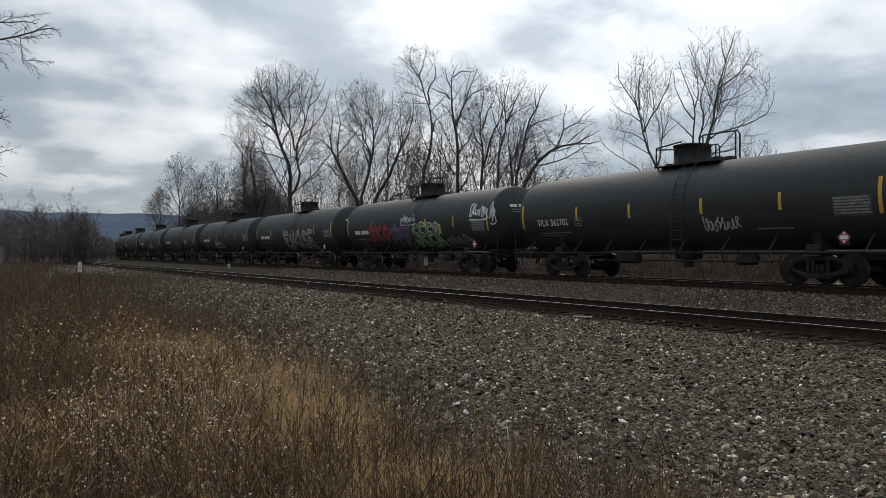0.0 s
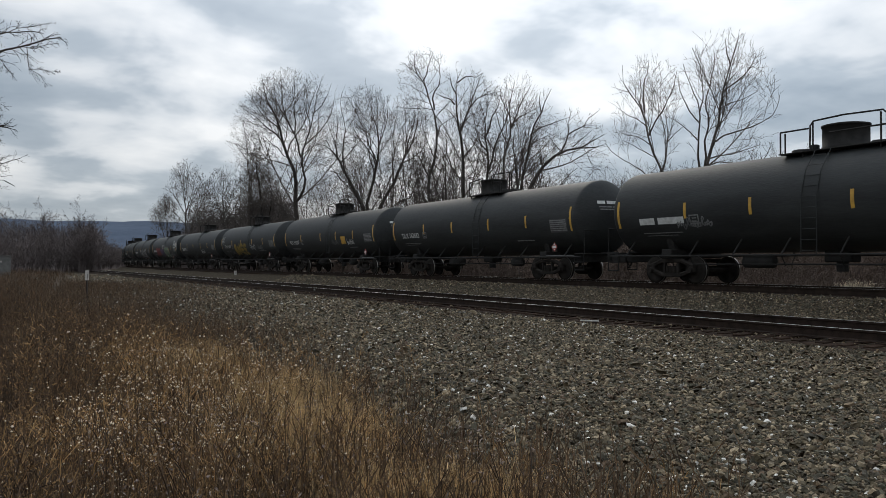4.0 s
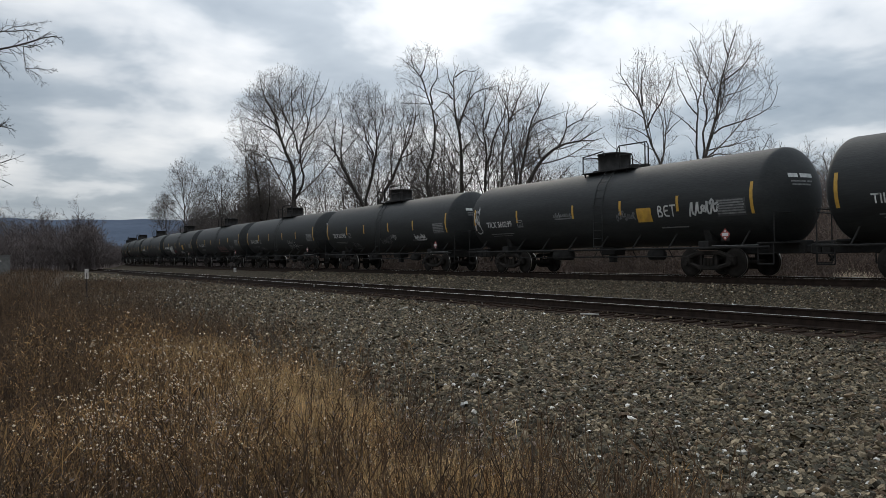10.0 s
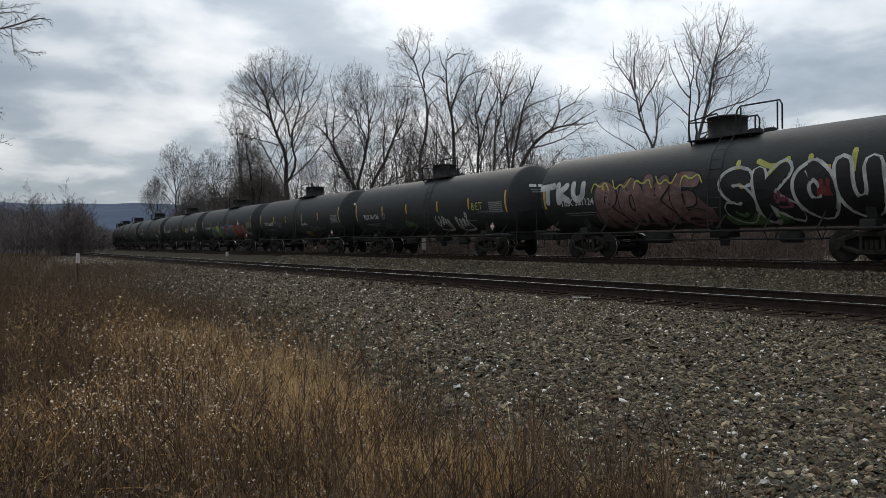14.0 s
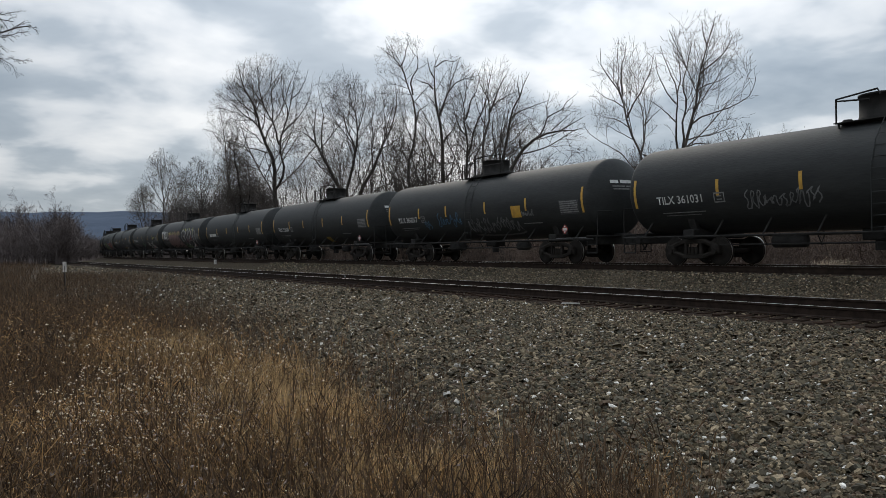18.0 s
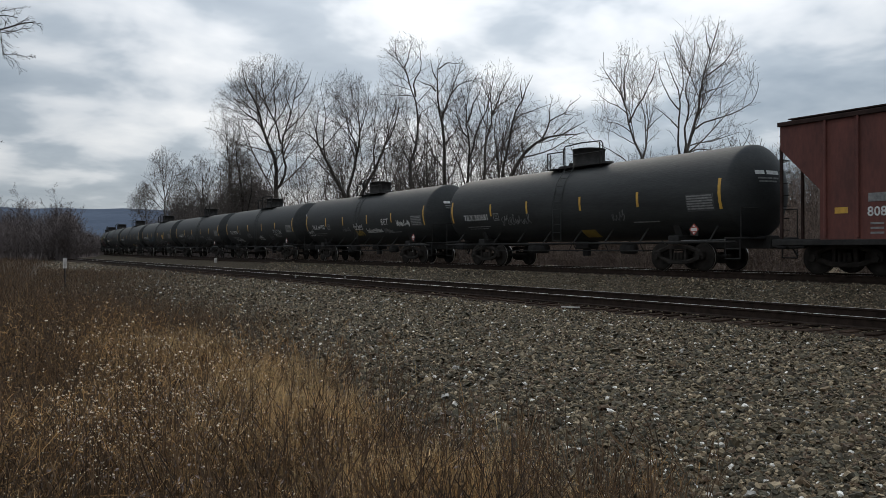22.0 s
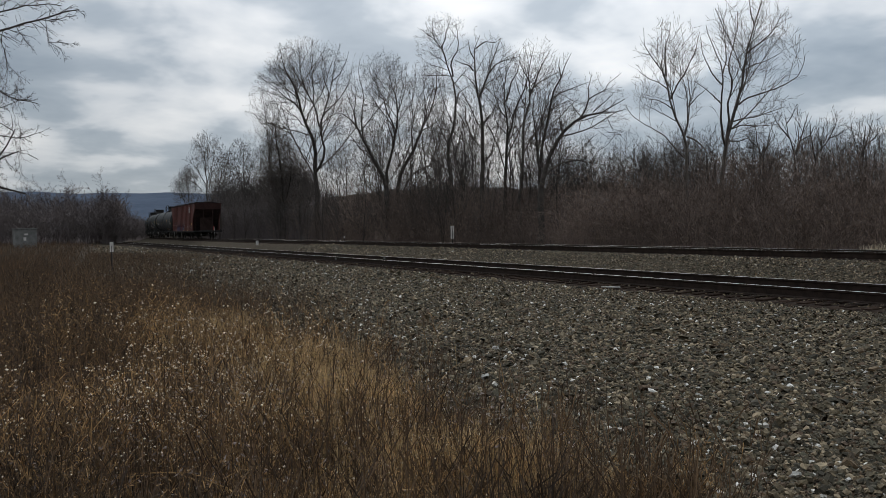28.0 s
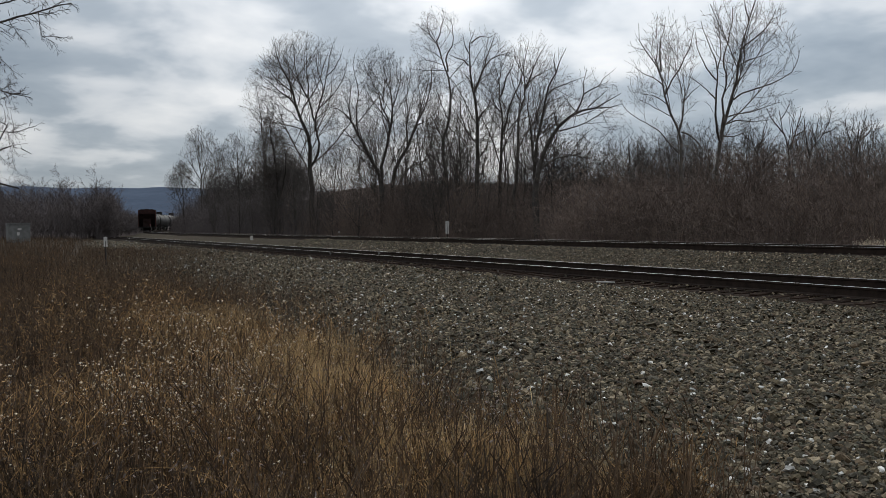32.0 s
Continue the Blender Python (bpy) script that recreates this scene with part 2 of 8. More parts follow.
def thin_out(m, z0, z1, y0, y1):
    """Paint dust that gets thinner upwards and towards both ends."""
    n, l = m.node_tree.nodes, m.node_tree.links
    sep, nz = n.new("ShaderNodeSeparateXYZ"), n.new("ShaderNodeTexNoise")
    co = n.new("ShaderNodeTexCoord")
    l.new(co.outputs["Object"], sep.inputs[0]), l.new(co.outputs["Object"], nz.inputs["Vector"])
    nz.inputs["Scale"].default_value, nz.inputs["Detail"].default_value = 0.9, 4
    parts = []
    for axis, a, b in ((2, z1, z0), (1, y0, y0 + 0.9), (1, y1, y1 - 1.2)):
        mr = n.new("ShaderNodeMapRange")
        mr.inputs[1].default_value, mr.inputs[2].default_value = a, b
        l.new(sep.outputs[axis], mr.inputs[0])
        parts.append(mr.outputs[0])
    out = nz.outputs[0]
    for p in parts:
        mt = n.new("ShaderNodeMath")
        mt.operation = "MULTIPLY"
        l.new(out, mt.inputs[0]), l.new(p, mt.inputs[1])
        out = mt.outputs[0]
    ramp = n.new("ShaderNodeValToRGB")
    ramp.color_ramp.elements[0].position, ramp.color_ramp.elements[1].position = 0.04, 0.36
    l.new(out, ramp.inputs[0]), l.new(ramp.outputs[0], n["Principled BSDF"].inputs["Alpha"])


thin_out(BLUE, 1.15, 1.95, -1.9, 4.6)


# ---- mesh helpers ----
def part(name, bm, mat, parent=None, label=""):
    me = bpy.data.meshes.new(name)
    if isinstance(bm, bmesh.types.BMesh):
        bm.to_mesh(me)
        bm.free()
    else:
        verts, faces = bm
        me.from_pydata(verts, [], faces)
    for m_ in mat if isinstance(mat, (list, tuple)) else [mat]:
        me.materials.append(m_)
    ob = new(name, me)
    ob.parent = parent
    if label:
        tagged(ob, label)
    return ob


def box(bm, x0, x1, y0, y1, z0, z1, bevel=0.0):
    v = [bm.verts.new((x, y, z)) for x in (x0, x1) for y in (y0, y1) for z in (z0, z1)]
    fs = [bm.faces.new([v[i] for i in q]) for q in ((0, 1, 3, 2), (4, 6, 7, 5), (0, 4, 5, 1), (2, 3, 7, 6), (0, 2, 6, 4), (1, 5, 7, 3))]
    if bevel:
        es = list({e_ for f_ in fs for e_ in f_.edges})
        bmesh.ops.bevel(bm, geom=es, offset=bevel, segments=1, affect="EDGES")
    return bm


def boxes(*args, bevel=0.0):
    bm = bmesh.new()
    for a in args:
        box(bm, *a, bevel=bevel)
    return bm


def rod(bm, a, b, r0, r1=None, n=8):
    """A capped bar from a to b."""
    r1 = r0 if r1 is None else r1
    a, b = Vector(a), Vector(b)
    d = (b - a).normalized()
    u = d.orthogonal().normalized()
    w = d.cross(u)
    rings = []
    for p, r in ((a, r0), (b, r1)):
        rings.append([bm.verts.new(p + (u * math.cos(2 * math.pi * i / n) + w * math.sin(2 * math.pi * i / n)) * r) for i in range(n)])
    for i in range(n):
        bm.faces.new((rings[0][i], rings[0][(i + 1) % n], rings[1][(i + 1) % n], rings[1][i]))
    bm.faces.new(rings[0][::-1]), bm.faces.new(rings[1])
    return bm


def pipe(points, r, n=6):
    bm = bmesh.new()
    for a, b in zip(points[:-1], points[1:]):
        rod(bm, a, b, r, n=n)
    return bm


def sweep(points, r, n=6):
    """One bent bar through all the points."""
    bm = bmesh.new()
    pts = [Vector(p) for p in points]
    rings = []
    for i, p in enumerate(pts):
        d = (pts[min(i + 1, len(pts) - 1)] - pts[max(i - 1, 0)]).normalized()
        u = Vector((1, 0, 0)) - d * d.x
        u.normalize()
        w = d.cross(u)
        rings.append([bm.verts.new(p + (u * math.cos(2 * math.pi * k / n) + w * math.sin(2 * math.pi * k / n)) * r) for k in range(n)])
    for q0, q1 in zip(rings[:-1], rings[1:]):
        for k in range(n):
            bm.faces.new((q0[k], q0[(k + 1) % n], q1[(k + 1) % n], q1[k]))
    bm.faces.new(rings[0][::-1]), bm.faces.new(rings[-1])
    return bm


def lathe(profile, axis="y", n=32, smooth=True):
    """Turns (along, radius) pairs round an axis."""
    bm = bmesh.new()
    rings = []
    for a, r in profile:
        ring = []
        for i in range(n):
            c, s = math.cos(2 * math.pi * i / n) * r, math.sin(2 * math.pi * i / n) * r
            ring.append(bm.verts.new((c, a, s) if axis == "y" else ((a, c, s) if axis == "x" else (c, s, a))))
        rings.append(ring)
    for q0, q1 in zip(rings[:-1], rings[1:]):
        for i in range(n):
            bm.faces.new((q0[i], q0[(i + 1) % n], q1[(i + 1) % n], q1[i]))
    bm.faces.new(rings[0][::-1]), bm.faces.new(rings[-1])
    bmesh.ops.recalc_face_normals(bm, faces=bm.faces)
    for f_ in bm.faces:
        f_.smooth = smooth
    return bm


def moved(bm, m):
    bmesh.ops.transform(bm, matrix=m, verts=bm.verts)
    return bm


def tubes(segs, n=3):
    """Many tapered bars in one go: segs rows of start, end, two radii. Returns vertices and faces."""
    a, b, r0, r1 = segs[:, 0:3], segs[:, 3:6], segs[:, 6], segs[:, 7]
    d = b - a
    d = d / np.maximum(np.linalg.norm(d, axis=1, keepdims=True), 1e-6)
    ref = np.where(np.abs(d[:, 2:3]) < 0.9, np.array([[0, 0, 1.0]]), np.array([[1.0, 0, 0]]))
    u = np.cross(d, ref)
    u /= np.maximum(np.linalg.norm(u, axis=1, keepdims=True), 1e-6)
    w = np.cross(d, u)
    if n == 1:      # the finest twigs are flat strips, turned at random
        th = np.random.default_rng(len(segs)).uniform(0, np.pi, (len(segs), 1))
        o = (u * np.cos(th) + w * np.sin(th)) * 1.5
        verts = np.stack([a - o * r0[:, None], a + o * r0[:, None], b + o * r1[:, None], b - o * r1[:, None]], 1).reshape(-1, 3)
        return verts, np.arange(len(verts)).reshape(-1, 4)
    ang = 2 * np.pi * np.arange(n) / n
    off = u[:, None] * np.cos(ang)[None, :, None] + w[:, None] * np.sin(ang)[None, :, None]
    verts = np.concatenate([a[:, None] + off * r0[:, None, None], b[:, None] + off * r1[:, None, None]], 1).reshape(-1, 3)
    base = (np.arange(len(segs)) * 2 * n)[:, None, None]
    i = np.arange(n)
    quad = np.stack([i, (i + 1) % n, (i + 1) % n + n, i + n], 1)[None]
    return verts, (base + quad).reshape(-1, 4)


def fast_mesh(name, verts, quads, mat, smooth=False, slots=None):
    """One mesh from arrays of vertices and of equal-sided faces."""
    me = bpy.data.meshes.new(name)
    k = quads.shape[1]
    me.vertices.add(len(verts))
    me.vertices.foreach_set("co", np.asarray(verts, np.float32).ravel())
    me.loops.add(quads.size)
    me.loops.foreach_set("vertex_index", quads.astype(np.int32).ravel())
    me.polygons.add(len(quads))
    me.polygons.foreach_set("loop_start", np.arange(0, quads.size, k, dtype=np.int32))
    me.polygons.foreach_set("loop_total", np.full(len(quads), k, np.int32))
    for m_ in mat if isinstance(mat, (list, tuple)) else [mat]:
        me.materials.append(m_)
    if slots is not None:
        me.polygons.foreach_set("material_index", np.asarray(slots, np.int32))
    me.polygons.foreach_set("use_smooth", np.full(len(quads), smooth))
    me.update(calc_edges=True)
    me.validate()
    return me


# ---- the lie of the land ----
FAR_X, NEAR_X = 21.36, 16.95          # track centres beside the camera
GAUGE = 0.755                         # half the distance between rail heads
S_GRID = np.arange(-420.0, 980.0, 0.5)
_k = np.clip(3.56e-5 * (S_GRID - 74.3), 0, 0.004)
_k[S_GRID > 255] = 0.0
_th = np.concatenate([[0], np.cumsum((_k[1:] + _k[:-1]) * 0.25)])
_cx = FAR_X + np.concatenate([[0], np.cumsum((np.sin(_th[1:]) + np.sin(_th[:-1])) * 0.25)])
_cy = -420.0 + np.concatenate([[0], np.cumsum((np.cos(_th[1:]) + np.cos(_th[:-1])) * 0.25)])


def on_track(s, side=0.0):
    """Place on the far track s metres along it, and its heading."""
    x, y, h = np.interp(s, S_GRID, _cx), np.interp(s, S_GRID, _cy), np.interp(s, S_GRID, _th)
    return x + side * math.cos(h), y - side * math.sin(h), h


def far_x(y):
    return np.interp(y, _cy, _cx)


def step(a, b, x):
    t = np.clip((x - a) / (b - a), 0, 1)
    return t * t * (3 - 2 * t)


def ground_z(x, y):
    """Height of the ground: near bed low, far bed on its own bank, fields beside."""
    d = np.asarray(x, float) - far_x(np.asarray(y, float))     # from the far track
    x = np.asarray(x, float)
    z = -0.86 - 0.23 * step(5.0, 14.5, x) + 0.08 * step(15.65, 15.95, x)
    z = z + 0.745 * np.clip((d + 3.25) / 1.85, 0, 1)
    z = z - 1.06 * step(1.9, 4.6, d)
    return z


def grass_edge(y):
    """Where the weeds give way to stone, east of the field."""
    line = np.interp(y, [-50, 3, 5, 8, 12, 15, 19, 24, 30, 36, 70, 120, 400], [2.45, 2.55, 2.75, 3.0, 2.95, 2.75, 2.3, 1.75, 1.95, 2.7, 6.2, 11.8, 13.0])
    return line + 0.12 * np.sin(y * 0.9) + 0.10 * np.sin(y * 2.3 + 1) + 0.10 * np.sin(y * 1.37 + 4)


def make_ground():
    xs = np.unique(np.concatenate([np.linspace(-4, 32, 121), np.geomspace(32, 3500, 40), -np.geomspace(4, 3500, 40)]))
    ys = np.unique(np.concatenate([np.linspace(-10, 60, 101), np.linspace(60, 330, 90), np.geomspace(330, 3800, 25), -np.geomspace(10, 3000, 30)]))
    gx, gy = np.meshgrid(xs, ys)
    gz = ground_z(gx, gy)
    rough = np.array([noise.noise((x * 0.9, y * 0.9, 0)) for x, y in zip(gx.ravel(), gy.ravel())]).reshape(gx.shape)
    gz = gz + 0.03 * rough
    nx, ny = len(xs), len(ys)
    idx = np.arange(nx * ny).reshape(ny, nx)
    quads = np.stack([idx[:-1, :-1], idx[:-1, 1:], idx[1:, 1:], idx[1:, :-1]], -1).reshape(-1, 4)
    cx, cy = (gx[:-1, :-1] + gx[1:, 1:]) / 2, (gy[:-1, :-1] + gy[1:, 1:]) / 2
    d = cx - far_x(cy)
    stone = (cx > grass_edge(cy)) & (d < 3.2) & (cy < 330) & (cy > -400)
    me = fast_mesh("ground", np.stack([gx, gy, gz], -1).reshape(-1, 3), quads, [SOIL, BALLAST], True, stone.ravel().astype(int))
    return tagged(new("ground", me), "brown soil and grey crushed-stone track bed", "ground", kind="structure")


make_ground()


def rail_profile():
    """Half of a flat-bottom rail, mirrored: foot, web and head with its plate, top at 0."""
    half = [(0.072, -0.232), (0.070, -0.222), (0.026, -0.210), (0.013, -0.195), (0.013, -0.062), (0.036, -0.048), (0.038, -0.008), (0.032, 0.0)]
    return half + [(-x, z) for x, z in half[::-1]]


def make_rail(path, z, name):
    """path: rows of x, y, heading."""
    prof = rail_profile()
    n = len(prof)
    verts, quads, slots = [], [], []
    for x, y, h in path:
        c, s = math.cos(h), math.sin(h)
        verts += [(x + px * c, y - px * s, z + pz) for px, pz in prof]
    for i in range(len(path) - 1):
        for k in range(n):
            k2 = (k + 1) % n
            quads.append((i * n + k, i * n + k2, (i + 1) * n + k2, (i + 1) * n + k))
            slots.append(1 if k == 7 else 0)
    me = fast_mesh(name, np.array(verts), np.array(quads), [RAILSIDE, RAILTOP], False, slots)
    return new(name, me)


def make_track(name, label, line, heights, s_ties):
    """line(s, side) gives place and heading; heights: tops of the near and far rail."""
    top = new(name)
    tagged(top, label, "railway track", kind="structure")
    s_all = np.concatenate([np.linspace(-400, 40, 45), np.linspace(42, 330, 110)])
    for side, z in ((-GAUGE, heights[0]), (GAUGE, heights[1])):
        r = make_rail([line(s, side) for s in s_all], z, "rail")
        r.parent = top
    zt = min(heights) - 0.23
    bm = box(bmesh.new(), -1.3, 1.3, -0.115, 0.115, -0.17, 0.0, bevel=0.012)
    tie_mesh = bpy.data.meshes.new("tie")
    bm.to_mesh(tie_mesh), bm.free()
    tie_mesh.materials.append(TIE)
    rnd = random.Random(5)
    for s in s_ties:
        x, y, h = line(s + rnd.uniform(-0.04, 0.04), rnd.uniform(-0.06, 0.06))
        t = new("tie", tie_mesh)
        t.parent = top
        t.matrix_basis = pose(x, y, zt + rnd.uniform(-0.012, 0.008), 0, math.degrees(math.atan2(heights[0] - heights[1], 2 * GAUGE)), -math.degrees(h) + rnd.uniform(-1, 1))
    return top


def near_line(s, side=0.0):
    return NEAR_X + side, s, 0.0


make_track("near_track", "rusty rails on weathered timber ties in grey ballast", near_line, (-0.70, -0.637), np.arange(-2, 110, 0.53))
def bed_lift(x):
    """How far the dark bed of the near track stands above the ground."""
    d = np.asarray(x, float) - NEAR_X
    return (0.030 + 0.03 * np.clip(d, -1.2, 1.2)) * step(-1.40, -1.26, d) * (1 - step(1.26, 1.40, d))


def dark_bed():
    xs, ys = NEAR_X + np.concatenate([np.linspace(-1.55, -1.2, 10), np.linspace(-1.1, 1.1, 21), np.linspace(1.2, 1.55, 10)]), np.concatenate([np.arange(-40, 6, 0.5), np.arange(6, 70, 0.16), np.arange(70, 330, 2.0)])
    gx, gy = np.meshgrid(xs, ys)
    rough = np.array([noise.noise((x * 4, y * 4, 7)) + 0.7 * noise.noise((x * 11, y * 11, 2)) for x, y in zip(gx.ravel(), gy.ravel())]).reshape(gx.shape)
    gz = -1.012 + bed_lift(gx) + 0.012 * rough - 0.08 * step(1.3, 1.5, np.abs(gx - NEAR_X))
    idx = np.arange(gx.size).reshape(gx.shape)
    quads = np.stack([idx[:-1, :-1], idx[:-1, 1:], idx[1:, 1:], idx[1:, :-1]], -1).reshape(-1, 4)
    ob = new("dark_bed", fast_mesh("dark_bed", np.stack([gx, gy, gz], -1).reshape(-1, 3), quads, DARKBED, True))
    ob.parent = bpy.data.objects["near_track"]
    tagged(ob, "dark brown bed between the ties")


dark_bed()
make_track("far_track", "rusty rails on a raised grey ballast bed", on_track, (0.0, 0.0), np.arange(-2, 110, 0.53))


# ---- the train ----
CAR_L, TANK_R, TANK_Z = 17.89, 1.478, 2.49
TRUCK = CAR_L / 2 - 3.4


def on_shell(u, v, lift=0.006):
    """A mark on the tank's near side: u along the car, v height on the curved wall."""
    v = max(-1.44, min(1.44, v - TANK_Z))
    return (-math.sqrt(max((TANK_R + lift) ** 2 - v * v, 0.0)), u, TANK_Z + v)


def patch(u0, u1, v0, v1, lift=0.006, n=4):
    """A flat mark that follows the curved wall."""
    verts, faces = [], []
    for i in range(n + 1):
        v = v0 + (v1 - v0) * i / n
        verts += [on_shell(u0, v, lift), on_shell(u1, v, lift)]
    for i in range(n):
        faces.append((2 * i, 2 * i + 1, 2 * i + 3, 2 * i + 2))
    return verts, faces


def text_mesh(body, size, bold=0.0, align="LEFT"):
    cu = bpy.data.curves.new("lettering", "FONT")
    cu.body, cu.size, cu.align_x = body, size, align
    cu.offset = bold
    cu.resolution_u = 2
    ob = bpy.data.objects.new("lettering", cu)
    scene.collection.objects.link(ob)
    dg = bpy.context.evaluated_depsgraph_get()
    me = bpy.data.meshes.new_from_object(ob.evaluated_get(dg))
    bpy.data.objects.remove(ob)
    return me


def lettering(body, size, u, v, parent, mat, name="lettering", bold=0.0, place=None, label=""):
    """Writing that reads from the near side: u runs backwards along the car."""
    me = text_mesh(body, size, bold)
    for vert in me.vertices:
        vert.co = (place or on_shell)(u - vert.co.x, v + vert.co.y)
    me.materials.append(mat)
    ob = new(name, me)
    ob.parent = parent
    if label:
        tagged(ob, label)
    return ob


def wheel_mesh():
    return lathe([(-0.07, 0.30), (-0.07, 0.46), (-0.03, 0.455), (0.045, 0.45), (0.065, 0.445), (0.065, 0.40), (0.03, 0.37), (0.0, 0.15), (0.06, 0.11), (0.06, 0.02)], "x", 28)


def add_truck(car, y, wheel_me, axle_me, frame_me):
    t = new("truck")
    t.parent = car
    t.matrix_basis = pose(0, y, 0)
    for side in (-1, 1):
        f = new("side_frame", frame_me)
        f.parent = t
        f.matrix_basis = pose(0.98 * side, 0, 0, 0, 0, 0 if side < 0 else 180)
    for dy in (-0.89, 0.89):
        a = new("axle", axle_me)
        a.parent = t
        a.matrix_basis = pose(0, dy, 0.457)
        for side in (-1, 1):
            w = new("wheel", wheel_me)
            w.parent = t
            w.matrix_basis = pose(0.755 * side, dy, 0.457, 0, 0, 180 if side > 0 else 0)
    return t


def mesh_of(bm, name, mats):
    me = bpy.data.meshes.new(name)
    bm.to_mesh(me), bm.free()
    for m_ in mats:
        me.materials.append(m_)
    return me


WHEEL_ME = mesh_of(wheel_mesh(), "wheel", [TRUCKM, STEEL])
for p_ in WHEEL_ME.polygons:
    if math.hypot(p_.center.y, p_.center.z) > 0.452:
        p_.material_index = 1
AXLE_ME = mesh_of(rod(bmesh.new(), (-0.75, 0, 0), (0.75, 0, 0), 0.08, n=10), "axle", [TRUCKM])


def side_frame_bm():
    """A cast truck side: bowed top member, sagging lower member, end boxes, spring nest."""
    bm = bmesh.new()
    box(bm, -0.07, 0.07, -0.45, 0.45, 0.70, 0.84, 0.02)
    box(bm, -0.07, 0.07, -0.42, 0.42, 0.22, 0.36, 0.02)
    for s in (-1, 1):
        box(bm, -0.09, 0.09, s * 0.89 - 0.15, s * 0.89 + 0.15, 0.36, 0.66, 0.03)
        rod(bm, (-0.16, s * 0.89, 0.457), (-0.05, s * 0.89, 0.457), 0.10, n=12)
        rod(bm, (0, s * 0.42, 0.77), (0, s * 0.92, 0.60), 0.085, n=6)
        rod(bm, (0, s * 0.40, 0.30), (0, s * 0.92, 0.45), 0.075, n=6)
        box(bm, -0.06, 0.06, s * 0.30 - 0.05, s * 0.30 + 0.05, 0.34, 0.72, 0.01)
    for k in (-0.14, 0.0, 0.14):
        rod(bm, (-0.03, k, 0.36), (-0.03, k, 0.60), 0.06, n=8)
    return bm


FRAME_ME = mesh_of(side_frame_bm(), "side_frame", [TRUCKM])


HEAD_D = 0.62                         # depth of the dished head
HEAD_R = (TANK_R ** 2 + HEAD_D ** 2) / (2 * HEAD_D)


def dish(q):
    """How far the head stands out at the distance q from its middle."""
    return math.sqrt(max(HEAD_R ** 2 - q * q, 0.0)) - (HEAD_R - HEAD_D)


def tank_profile():
    end = CAR_L / 2 - 1.16
    prof = [(-end - dish(q) - 0.05, max(q, 0.03)) for q in (0.0, 0.3, 0.6, 0.9, 1.15, 1.32, 1.42)]
    prof += [(-end - 0.055, 1.455), (-end - 0.02, 1.472), (-end + 0.03, TANK_R), (-end + 0.15, TANK_R)]
    return prof + [(-a, r) for a, r in prof[::-1]]


STRIPES = {"A": (-4.43, -6.97, -10.19, -13.11), "B": (-4.75, -7.55, -10.75, -13.6), "C": (-4.62, -8.3, -10.92, -13.62)}


